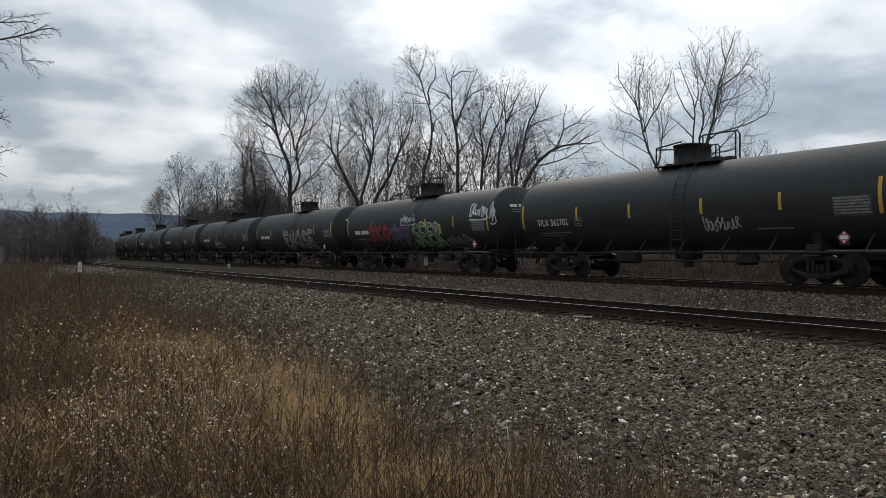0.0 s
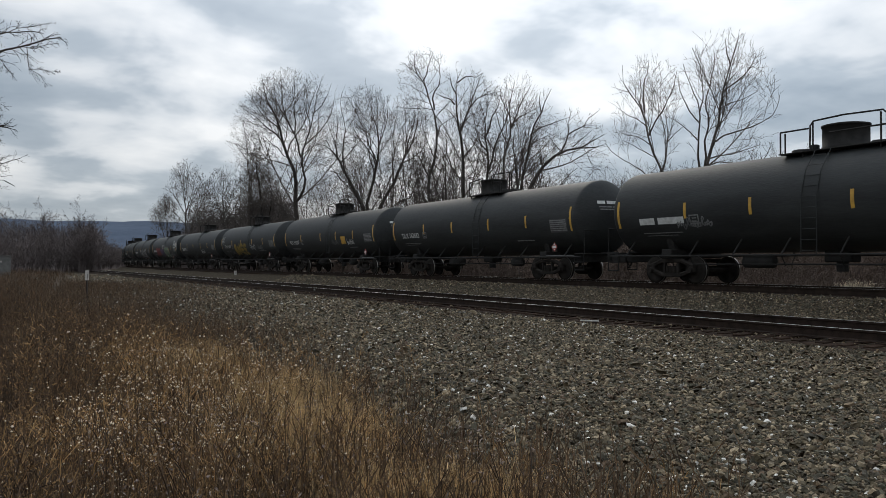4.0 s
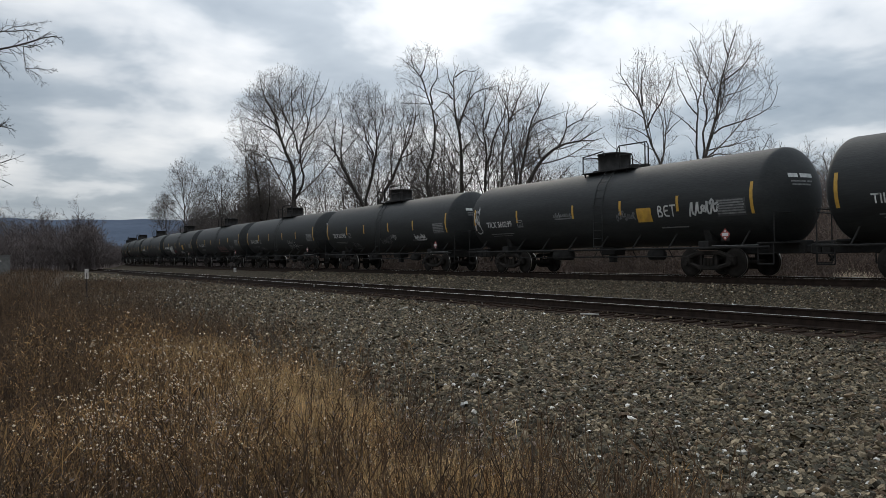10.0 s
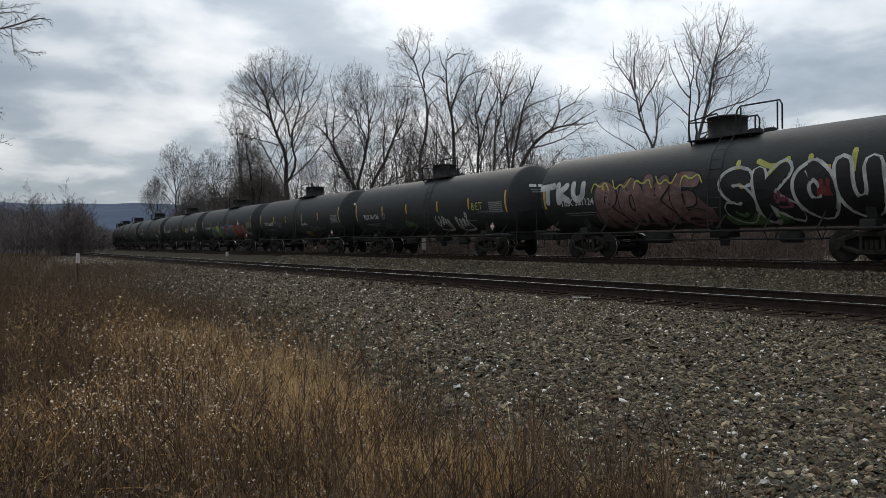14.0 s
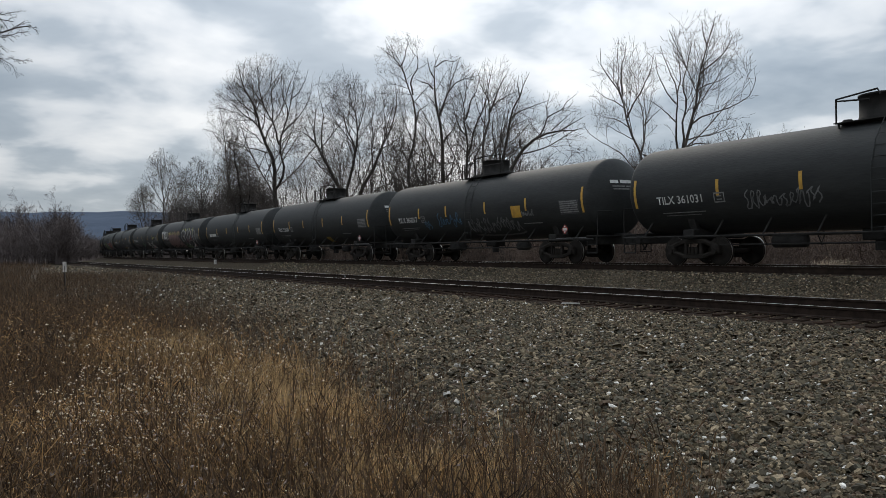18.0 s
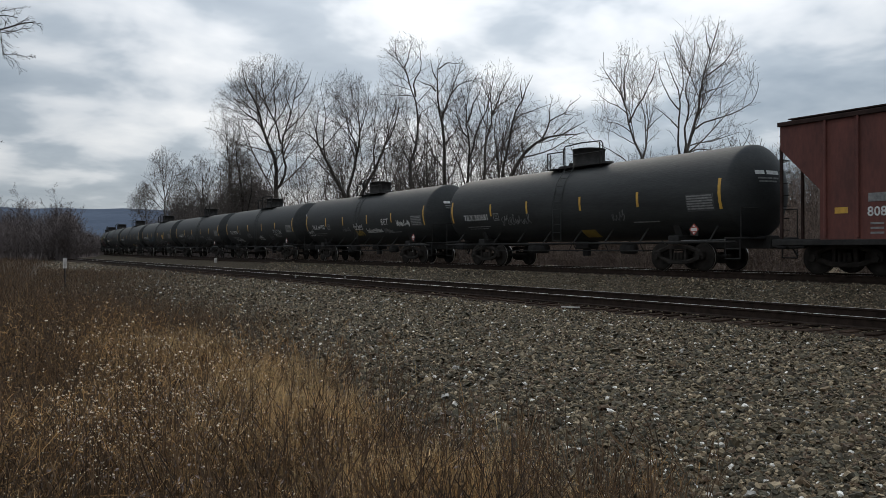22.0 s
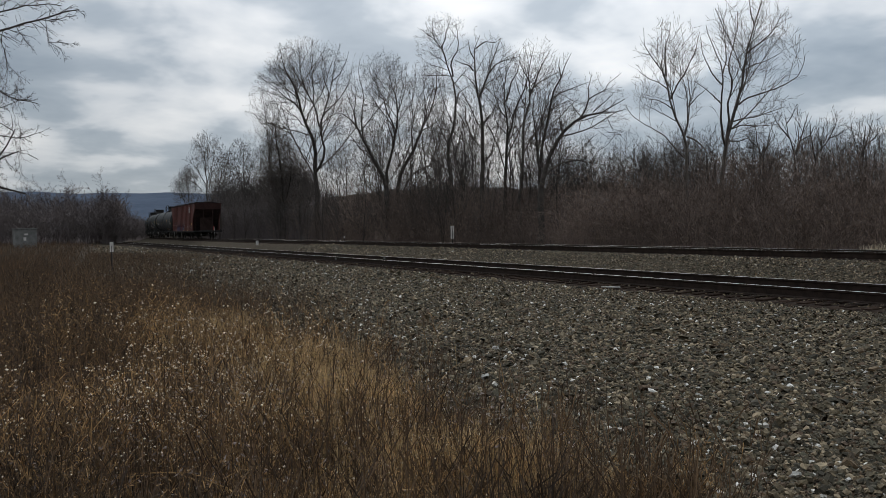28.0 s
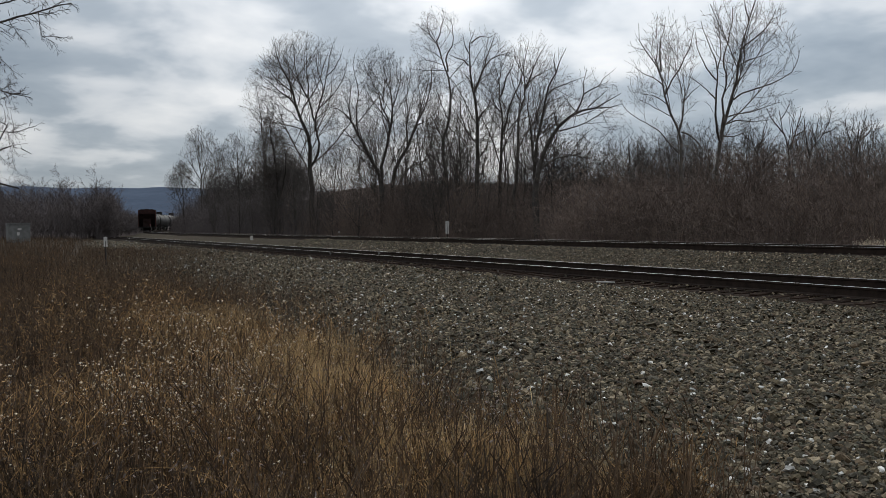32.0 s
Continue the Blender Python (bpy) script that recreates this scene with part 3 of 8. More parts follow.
def make_tank_car(kind):
    car = new("tank_car")
    part("tank", moved(lathe(tank_profile(), "y", 48), Matrix.Translation((0, 0, TANK_Z))), TANK, car)
    half = CAR_L / 2
    for u, tall in ((-1.33, 1), *((q, 0) for q in STRIPES[kind]), (-16.52, 1)):
        v0, v1 = (1.93, 2.88) if tall else (2.15, 2.66)
        part("reflective_stripe", patch(half + u - 0.055, half + u + 0.055, v0, v1), YELLOW, car, "yellow reflective stripe")
    # stub sills, couplers, end platforms, bolsters
    for s in (-1, 1):
        part("stub_sill", boxes((-0.22, 0.22, s * 5.6, s * 8.45, 0.72, 1.12) if s > 0 else (-0.22, 0.22, -8.45, -5.6, 0.72, 1.12), bevel=0.02), DARK, car)
        b = boxes((-0.14, 0.14, min(s * 8.4, s * 8.94), max(s * 8.4, s * 8.94), 0.74, 0.98), bevel=0.03)
        box(b, -0.2, 0.2, min(s * 8.62, s * 8.93), max(s * 8.62, s * 8.93), 0.70, 1.02, 0.04)
        part("coupler", b, DARK, car)
        part("end_platform", boxes((-1.4, 1.4, s * 8.0 - 0.3, s * 8.0 + 0.3, 1.02, 1.07), bevel=0.008), DARK, car)
        part("bolster", boxes((-1.25, 1.25, s * TRUCK - 0.22, s * TRUCK + 0.22, 0.86, 1.16), bevel=0.03), DARK, car)
        for x in (-1, 1):
            v = [(x * 0.3, s * TRUCK + dy, 1.1) for dy in (-0.14, 0.14)] + [(x * 0.95, s * TRUCK + dy, 1.1) for dy in (-0.14, 0.14)] + [(x * 1.12, s * TRUCK + dy, 1.58) for dy in (-0.14, 0.14)] + [(x * 0.3, s * TRUCK + dy, 1.16) for dy in (-0.14, 0.14)]
            part("saddle", (v, [(0, 2, 4, 6), (1, 7, 5, 3), (0, 1, 3, 2), (2, 3, 5, 4), (4, 5, 7, 6), (6, 7, 1, 0)]), DARK, car)
        bm = bmesh.new()
        for x in (-1.36, 1.36):
            rod(bm, (x, s * 8.27, 1.05), (x, s * 8.27, 1.95), 0.02, n=6)
        rod(bm, (-1.36, s * 8.27, 1.95), (1.36, s * 8.27, 1.95), 0.02, n=6)
        part("end_handrail", bm, DARK, car)
        for x in (-1.38, 1.38):
            bm = bmesh.new()
            for y in (s * 7.72, s * 8.25):
                rod(bm, (x, y, 0.42), (x, y, 1.04), 0.022, n=6)
            for z in (0.42, 0.72):
                rod(bm, (x, s * 7.72, z), (x, s * 8.25, z), 0.022, n=6)
            part("sill_step", bm, DARK, car)
        part("brake_hose", pipe([(0.3, s * 8.75, 0.85), (0.34, s * 8.9, 0.6), (0.3, s * 9.0, 0.5)], 0.03), DARK, car)
        add_truck(car, s * TRUCK, WHEEL_ME, AXLE_ME, FRAME_ME)
    # safety railing along each side
    for x in (-1.5, 1.5):
        part("side_rail", pipe([(x, -8.2, 0.93), (x, 8.2, 0.93)], 0.032), DARK, car)
        part("lower_pipe", pipe([(x * 0.86, -4.3, 0.66), (x * 0.86, 4.3, 0.66)], 0.022), DARK, car)
        for y in (-7.2, -4.3, -2.6, -0.9, 0.9, 2.6, 4.3, 7.2):
            bm = rod(bmesh.new(), (x, y, 0.93), (x * 0.72, y, 1.42), 0.028, n=6)
            if abs(y) < 5:
                rod(bm, (x, y, 0.93), (x * 0.86, y, 0.62), 0.018, n=6)
            part("rail_bracket", bm, DARK, car)
    bm = bmesh.new()
    box(bm, -0.28, 0.28, -0.4, 0.4, 0.72, 1.1, 0.04)
    rod(bm, (0, 0, 0.45), (0, 0, 0.75), 0.16, n=14)
    part("bottom_outlet", bm, DARK, car)
    part("brake_cylinder", moved(lathe([(-0.35, 0.05), (-0.3, 0.18), (0.3, 0.18), (0.35, 0.05)], "y", 14), Matrix.Translation((-0.6, -2.9, 0.72))), DARK, car)
    part("air_reservoir", moved(lathe([(-0.55, 0.05), (-0.5, 0.2), (0.5, 0.2), (0.55, 0.05)], "y", 14), Matrix.Translation((-0.5, 2.4, 0.74))), DARK, car)
    # top fittings
    top = TANK_Z + TANK_R
    part("valve_housing", moved(lathe([(-0.12, 0.64), (0.05, 0.64), (0.06, 0.62), (0.60, 0.62), (0.61, 0.65), (0.66, 0.65), (0.69, 0.50), (0.70, 0.05)], "z", 28), Matrix.Translation((0, -0.14, top))), DARK, car)
    for y, r, h in ((-1.15, 0.26, 0.10), (1.25, 0.30, 0.12), (0.85, 0.14, 0.22)) if kind == "A" else ((-1.2, 0.24, 0.16), (-1.75, 0.20, 0.12), (0.9, 0.14, 0.12)):
        part("top_fitting", moved(lathe([(-0.15, r), (h - 0.03, r), (h, r * 0.8), (h + 0.01, 0.03)], "z", 18), Matrix.Translation((0, y, top))), DARK, car)
    flip = 1 if kind == "A" else -1
    for x in (-1.0, 1.0):
        part("platform_deck", boxes((x * 0.62 - 0.24, x * 0.62 + 0.24, -1.85, 1.45 if flip > 0 else 0.8, 3.89, 3.92), bevel=0.006), DARK, car)
        for y in (-1.6, 0.7):
            part("deck_bracket", rod(bmesh.new(), (x * 0.7, y, 3.7), (x * 0.78, y, 3.9), 0.03, n=6), DARK, car)

    def railing(points, posts, r=0.026):
        part("platform_railing", sweep(points, r), DARK, car)
        for x, y, z in posts:
            part("railing_post", rod(bmesh.new(), (x, y, 3.88), (x, y, z), r, n=6), DARK, car)

    x = -0.84
    if flip > 0:
        railing([(x, 1.38, 4.55), (x, 0.45, 4.55)], [(x, 1.38, 4.55), (x, 1.22, 4.5)])
        railing([(x, 0.42, 4.0), (x, 0.40, 4.62), (x, 0.30, 4.74), (x, -0.6, 4.78), (x, -1.72, 4.74), (x, -1.82, 4.64), (x, -1.82, 3.9)], [(x, 0.32, 4.7), (x, -1.66, 4.7)])
        railing([(x, -0.2, 4.35), (x, -1.8, 4.35)], [])
    else:
        railing([(x, 0.72, 4.55), (x, -0.42, 4.66), (x, -0.50, 4.5)], [(x, 0.72, 4.55)])
        railing([(x, 0.72, 4.5), (x, -0.2, 4.42)], [])
        railing([(x, -1.15, 4.35), (x, -1.2, 4.66), (x, -1.31, 4.76), (x, -2.7, 4.74), (x, -2.78, 4.6), (x, -2.78, 3.88)], [(x, -1.33, 4.72), (x, -2.62, 4.7)])
        railing([(x, -1.3, 4.4), (x, -1.93, 4.4), (x, -2.0, 4.3), (x, -2.0, 3.9)], [(x, -1.85, 4.38)])
    yl = 0.0 if flip > 0 else -0.85
    for x in (-1, 1):
        bm = bmesh.new()
        pts = [(-1.53, 0.95), (-1.53, 2.6), (-1.30, 3.3), (-0.85, 3.9)]
        for y in (-0.24, 0.24):
            for (xa, za), (xb, zb) in zip(pts[:-1], pts[1:]):
                rod(bm, (xa * -x, yl + y, za), (xb * -x, yl + y, zb), 0.013, n=6)
        for k in range(10):
            z = 1.05 + 0.3 * k
            xx = np.interp(z, [q[1] for q in pts], [q[0] for q in pts]) * -x
            rod(bm, (xx, yl - 0.24, z), (xx, yl + 0.24, z), 0.009, n=5)
        part("side_ladder", bm, TANK, car)
    # data panel and hazard diamond
    part("data_panel", patch(half - 16.3, half - 15.2, 1.90, 2.44, 0.005), PANEL, car, "faded grey data panel")
    yh = half - 15.57
    part("placard_holder", boxes((-1.49, -1.47, yh - 0.15, yh + 0.15, 1.12, 1.42), bevel=0.004), DARK, car)
    part("hazard_diamond", ([(-1.497, yh + a, 1.33 + b) for a, b in ((0, -0.19), (0.19, 0), (0, 0.19), (-0.19, 0))], [(0, 1, 2, 3)]), REDPAINT, car, "red and white hazard diamond")
    part("hazard_number", ([(-1.502, yh + a, 1.33 + b) for a, b in ((-0.12, -0.05), (0.12, -0.05), (0.12, 0.05), (-0.12, 0.05))], [(0, 1, 2, 3)]), WHITE, car)
    for q in (0, 1):
        sg = 1 - 2 * q
        part("hazard_mark", ([(-1.502, yh + a, 1.33 + sg * b) for a, b in ((-0.05, 0.085), (0.05, 0.085), (0, 0.15))], [(0, 1, 2)]), WHITE, car)
    for k in range(6):
        v = 1.96 + k * 0.08
        part("panel_line", patch(half - 16.26 + 0.02 * (k % 3), half - 15.24, v, v + 0.045, 0.010, 1), GREYLET, car)
    part("side_bar", patch(half - 4.15, half - 2.4, 1.70, 1.73, 0.006, 1), GREYLET, car)
    part("side_bar", patch(half - 3.95, half - 2.5, 1.62, 1.64, 0.006, 1), GREYLET, car)
    part("side_bar", patch(half - 13.9, half - 12.7, 1.62, 1.66, 0.006, 1), GREYLET, car)
    part("sill_lettering", boxes((-1.515, -1.50, yh - 1.2, yh + 0.5, 0.98, 1.0)), GREYLET, car)
    # lettering block on the domed rear head
    def head_bar(x0, x1, z0, z1, mat):
        rows = []
        for i in range(7):
            xx = x0 + (x1 - x0) * i / 6
            for zz in (z0, z1):
                rows.append((xx, -(half - 1.16) - dish(math.hypot(xx, zz - TANK_Z)) - 0.065, zz))
        part("head_lettering", (rows, [(2 * i, 2 * i + 2, 2 * i + 3, 2 * i + 1) for i in range(6)]), mat, car)

    for x0, x1, z0, z1, mat in ((-0.70, -0.38, 2.98, 3.10, WHITE), (-0.30, 0.24, 2.98, 3.10, WHITE), (-0.64, -0.10, 2.84, 2.89, GREYLET), (-0.06, 0.20, 2.84, 2.89, GREYLET), (-0.62, 0.10, 2.74, 2.79, GREYLET)):
        head_bar(x0, x1, z0, z1, mat)
    if kind == "C":
        part("yellow_panel", patch(half - 12.42, half - 11.73, 1.86, 2.34, 0.008), YELLOW, car, "yellow stencilled panel")
    return car


KINDS = "AAABAABBBAACAAACABCBBCBACBBACBCA"
MASTERS, CARS = {}, []
for kind in KINDS:
    if kind not in MASTERS:
        MASTERS[kind] = make_tank_car(kind)
        tagged(MASTERS[kind], "black tank car with yellow reflective stripes, coupled in a train", "tank car", "tank cars of the train")
        CARS.append(MASTERS[kind])
    else:
        CARS.append(copy_thing(MASTERS[kind], Matrix.Identity(4)))


def make_hopper():
    """Three-bay covered hopper, oxide red, with ribbed sides and open slope-sheet ends."""
    h = new("hopper_car")
    tagged(h, "dark red covered hopper car with ribbed sides, last in the train", "hopper car")
    W_, T_, B_ = 1.57, 4.23, 0.95
    y0, y1 = -7.3, 6.5
    for s in (-1, 1):
        # side sheet with slanted end corners
        pts = [(y0, B_), (y1, B_), (y1, 2.3), (y1 + 1.2, 3.5), (y1 + 1.2, T_), (y0 - 1.2, T_), (y0 - 1.2, 3.5), (y0, 2.3)]
        bm = bmesh.new()
        a = [bm.verts.new((s * W_, y, z)) for y, z in pts]
        b = [bm.verts.new((s * (W_ - 0.05), y, z)) for y, z in pts]
        bm.faces.new(a), bm.faces.new(b[::-1])
        for i in range(8):
            bm.faces.new((a[i], a[(i + 1) % 8], b[(i + 1) % 8], b[i]))
        bmesh.ops.recalc_face_normals(bm, faces=bm.faces)
        part("side_sheet", bm, HOPPER, h)
        part("top_chord", boxes((s * W_ - 0.07, s * W_ + 0.07, y0 - 1.25, y1 + 1.25, T_ - 0.10, T_ + 0.02), bevel=0.01), HOPPERDARK, h)
        part("side_sill", boxes((s * W_ - 0.08, s * W_ + 0.01, -8.5, 7.7, B_ - 0.14, B_ + 0.01), bevel=0.01), DARK, h)
        for k in range(16):
            y = y0 + 0.2 + k * (y1 - y0 - 0.37) / 15
            part("side_rib", boxes((s * W_ - (0.02 if s > 0 else 0.075), s * W_ + (0.075 if s > 0 else 0.02), y - 0.032, y + 0.032, B_ + 0.05, T_ - 0.10), bevel=0.010), HOPPER, h)
    ridge = [(-W_, T_), (-0.7, T_ + 0.09), (0.7, T_ + 0.09), (W_, T_)]
    bm = bmesh.new()
    rings = [[bm.verts.new((x, y, z + dz)) for x, z in ridge for dz in (0,)] for y in (y0 - 1.2, y1 + 1.2) for dz in (0,)]
    for i in range(3):
        bm.faces.new((rings[0][i], rings[0][i + 1], rings[1][i + 1], rings[1][i]))
    bm.faces.new(rings[0]), bm.faces.new(rings[1][::-1])
    bm.faces.new((rings[0][0], rings[1][0], rings[1][3], rings[0][3]))
    bmesh.ops.recalc_face_normals(bm, faces=bm.faces)
    part("roof", bm, HOPPERDARK, h)
    for x in (-0.62, 0.62):
        part("roof_walk", boxes((x * 1.5 - 0.25, x * 1.5 + 0.25, y0 - 1.22, y1 + 1.22, T_ + 0.13, T_ + 0.17), bevel=0.005), HOPPERDARK, h)
    for k in range(9):
        y = y0 - 0.6 + k * 1.9
        part("roof_hatch", boxes((-0.4, 0.4, y - 0.6, y + 0.6, T_ + 0.07, T_ + 0.20), bevel=0.03), HOPPERDARK, h)
    for s, ye in ((-1, y0), (1, y1)):
        # end wall: upper panel, slope sheet down to the hopper, and centre bulkhead
        yo = ye + s * 1.2
        # the recessed end's shade is painted in with the darker reds
        part("end_panel", boxes((-W_ + 0.05, W_ - 0.05, min(yo, yo - s * 0.06), max(yo, yo - s * 0.06), 3.5, T_), bevel=0.008), HOPPEREND, h)
        v = [(-W_ + 0.06, yo, 3.55), (W_ - 0.06, yo, 3.55), (W_ - 0.06, ye - s * 1.6, 1.0), (-W_ + 0.06, ye - s * 1.6, 1.0)]
        v += [(x, y - s * 0.08, z) for x, y, z in v]
        part("slope_sheet", (v, [(0, 1, 2, 3), (4, 7, 6, 5), (0, 4, 5, 1), (1, 5, 6, 2), (2, 6, 7, 3), (3, 7, 4, 0)]), HOPPERDARK, h)
        yb = ye + s * 0.1
        part("bulkhead", boxes((-0.75, 0.75, min(yb, yb - s * 0.1), max(yb, yb - s * 0.1), 1.0, 2.9), bevel=0.01), HOPPERDARK, h)
        for x in (-W_ + 0.06, -0.55, 0.55, W_ - 0.06):
            part("end_post", boxes((x - 0.035, x + 0.035, yo - 0.04, yo + 0.04, 1.0, 3.55), bevel=0.008), HOPPERDARK, h)
        part("end_sill", boxes((-W_ - 0.02, W_ + 0.02, min(yo, yo + s * 0.25), max(yo, yo + s * 0.25), 0.80, 0.98), bevel=0.01), DARK, h)
        for x in (-W_ + 0.1, W_ - 0.55):
            for k in range(9):
                z = 1.25 + k * 0.33
                part("ladder_rung", rod(bmesh.new(), (x, yo + s * 0.1, z), (x + 0.45, yo + s * 0.1, z), 0.014, n=5), DARK, h)
        c0, c1 = sorted((yo + s * 0.2, yo + s * 0.75))
        part("coupler", boxes((-0.16, 0.16, c0, c1, 0.72, 1.0), bevel=0.03), DARK, h)
        part("stub_sill", boxes((-0.25, 0.25, min(ye - s * 1.5, yo), max(ye - s * 1.5, yo), 0.7, 1.0), bevel=0.02), DARK, h)
        add_truck(h, ye - s * 0.35, WHEEL_ME, AXLE_ME, FRAME_ME)
    # three outlet bays under the body
    for y in (-3.9, -0.4, 3.1):
        v, f = [], []
        for z, hx, hy in ((0.96, 1.40, 1.34), (0.66, 0.70, 0.98), (0.26, 0.42, 0.56)):
            v += [(-hx, y - hy, z), (hx, y - hy, z), (hx, y + hy, z), (-hx, y + hy, z)]
        f = [(k + a, k + (a + 1) % 4, k + 4 + (a + 1) % 4, k + 4 + a) for k in (0, 4) for a in range(4)] + [(8, 9, 10, 11)]
        part("outlet_bay", (v, f), DARK, h)
    part("floor_plate", boxes((-W_ + 0.1, W_ - 0.1, y0 - 1.0, y1 + 1.0, 0.9, 0.97)), DARK, h)
    # rear marker on the coupler
    part("end_marker", boxes((0.50, 0.62, y0 - 1.62, y0 - 1.52, 1.05, 1.48), bevel=0.01), REDPAINT, h, "red end-of-train marker")
    part("marker_flag", boxes((0.63, 0.66, y0 - 1.64, y0 - 1.50, 0.95, 1.4), bevel=0.01), WHITE, h, "white reflective strip")
    return h


hopper = make_hopper()



# ---- numbers and spray paint on the cars ----
STROKES = {
    "A": [[(0, 0), (0.45, 1), (0.95, 0)], [(0.2, 0.4), (0.8, 0.4)]],
    "B": [[(0.1, 0), (0.1, 1), (0.7, 0.95), (0.75, 0.65), (0.1, 0.52), (0.85, 0.4), (0.8, 0.05), (0.1, 0)]],
    "D": [[(0.1, 0), (0.1, 1), (0.65, 0.9), (0.9, 0.5), (0.65, 0.08), (0.1, 0)]],
    "E": [[(0.85, 0.95), (0.1, 1), (0.1, 0), (0.9, 0.05)], [(0.1, 0.5), (0.7, 0.52)]],
    "F": [[(0.9, 0.95), (0.1, 1), (0.1, 0)], [(0.1, 0.5), (0.7, 0.52)]],
    "I": [[(0.5, 0), (0.5, 1)]],
    "K": [[(0.1, 0), (0.1, 1)], [(0.85, 1), (0.15, 0.45), (0.9, 0)]],
    "M": [[(0, 0), (0.15, 1), (0.5, 0.3), (0.85, 1), (1, 0)]],
    "N": [[(0.1, 0), (0.1, 1), (0.85, 0), (0.85, 1)]],
    "O": [[(0.5, 1), (0.12, 0.7), (0.12, 0.25), (0.5, 0), (0.88, 0.3), (0.85, 0.75), (0.5, 1)]],
    "R": [[(0.1, 0), (0.1, 1), (0.75, 0.9), (0.75, 0.6), (0.1, 0.48), (0.9, 0)]],
    "S": [[(0.85, 0.88), (0.5, 1), (0.12, 0.78), (0.25, 0.55), (0.75, 0.45), (0.88, 0.2), (0.5, 0), (0.1, 0.12)]],
    "T": [[(0, 0.95), (1, 1)], [(0.5, 0.97), (0.45, 0)]],
    "U": [[(0.1, 1), (0.12, 0.25), (0.5, 0), (0.85, 0.25), (0.88, 1)]],
    "W": [[(0, 1), (0.2, 0), (0.5, 0.7), (0.75, 0), (1, 1)]],
    "Y": [[(0, 1), (0.5, 0.5), (1, 1)], [(0.5, 0.5), (0.45, 0)]],
}


def smooth_line(pts, n=2):
    """Rounds a polyline by cutting its corners."""
    for _ in range(n):
        out = [pts[0]]
        for a, b in zip(pts[:-1], pts[1:]):
            out += [(a[0] * 0.75 + b[0] * 0.25, a[1] * 0.75 + b[1] * 0.25), (a[0] * 0.25 + b[0] * 0.75, a[1] * 0.25 + b[1] * 0.75)]
        pts = out + [pts[-1]]
    return pts


def spray_lines(u0, u1, v0, v1, text, seed):
    """Strokes of a tag between front u0 and rear u1: letters, or a scrawl where no word can be read."""
    rnd = random.Random(seed)
    lines = []
    if text:
        w = (u0 - u1) / len(text)
        for i, ch in enumerate(text):
            for st in STROKES[ch]:
                lines.append([(u0 - w * (i + 0.08 + 0.84 * x + 0.03 * rnd.uniform(-1, 1)), v0 + (v1 - v0) * (y + 0.05 * rnd.uniform(-1, 1))) for x, y in st])
    else:
        # one running line: tall and short loops, slanted, with a tail under some
        n = max(4, int((u0 - u1) / max((v1 - v0) * 0.36, 0.10)))
        w, hh = (u0 - u1) / n, v1 - v0
        pts = []
        for i in range(n):
            lo, hi = rnd.uniform(0.0, 0.3), rnd.choice((0.6, 0.75, 1.0, 1.0))
            form = rnd.randrange(4)
            row = {0: [(0.1, lo), (0.45, hi), (0.55, lo + 0.1)],
                   1: [(0.0, hi), (0.15, lo), (0.7, lo), (0.9, hi * 0.7), (0.3, hi * 0.6)],
                   2: [(0.6, hi), (0.0, hi * 0.75), (0.75, hi * 0.45), (0.1, lo)],
                   3: [(0.2, lo), (0.1, hi), (0.8, hi * 0.85), (0.25, hi * 0.5), (0.95, lo)]}[form]
            pts += [(u0 - w * (i + x + 0.28 * y - 0.1), v0 + hh * y) for x, y in row]
        if rnd.random() < 0.5:
            pts += [(u1 - 0.1, v0 - 0.05 * hh), ((u0 + u1) / 2, v0 - 0.14 * hh), (u0 - 0.1, v0 - 0.06 * hh)]
        lines.append(pts)
    return [smooth_line(l_, 2 if text else 1) for l_ in lines]


def ribbon(lines, width, lift, place):
    """Each stroke is one strip with rounded ends."""
    verts, faces = [], []
    for k, pts in enumerate(lines):
        pts = [q for i, q in enumerate(pts) if i == 0 or math.dist(q, pts[i - 1]) > width * 0.12]
        if len(pts) < 2:
            continue
        lf = lift + (k % 9) * 0.0006
        base = len(verts)
        n = len(pts)
        for i, (u, v) in enumerate(pts):
            (ua, va), (ub, vb) = pts[max(i - 1, 0)], pts[min(i + 1, n - 1)]
            ln = math.hypot(ub - ua, vb - va) or 1e-6
            nu, nv = -(vb - va) / ln * width / 2, (ub - ua) / ln * width / 2
            verts += [place(u + nu, v + nv, lf), place(u - nu, v - nv, lf)]
            if i:
                b = base + 2 * i
                faces.append((b - 2, b - 1, b + 1, b))
        for i in (0, n - 1):
            (u, v), (uo, vo) = pts[i], pts[1 if i == 0 else n - 2]
            ang = math.atan2(v - vo, u - uo)
            b = len(verts)
            for q in range(1, 4):
                t = ang - math.pi / 2 + math.pi * q / 4
                verts.append(place(u + math.cos(t) * width / 2, v + math.sin(t) * width / 2, lf))
            l_, r_ = base + 2 * i, base + 2 * i + 1
            # the strip's two end corners close the cap
            first, last = (r_, l_) if i else (l_, r_)
            faces.append((first, b, b + 1, b + 2, last))
    return verts, faces


def spray(car, u0, u1, v0, v1, mat, width=0.045, text="", seed=1, lift=0.008, place=None, label="", half=None):
    h = CAR_L / 2 if half is None else half
    lines = spray_lines(h + u0, h + u1, v0, v1, text, seed)
    for k, line in enumerate(lines):
        part("graffiti", ribbon([line], width if text else width * 0.95, lift + 0.0006 * (k % 9), place or on_shell), mat, car, label)


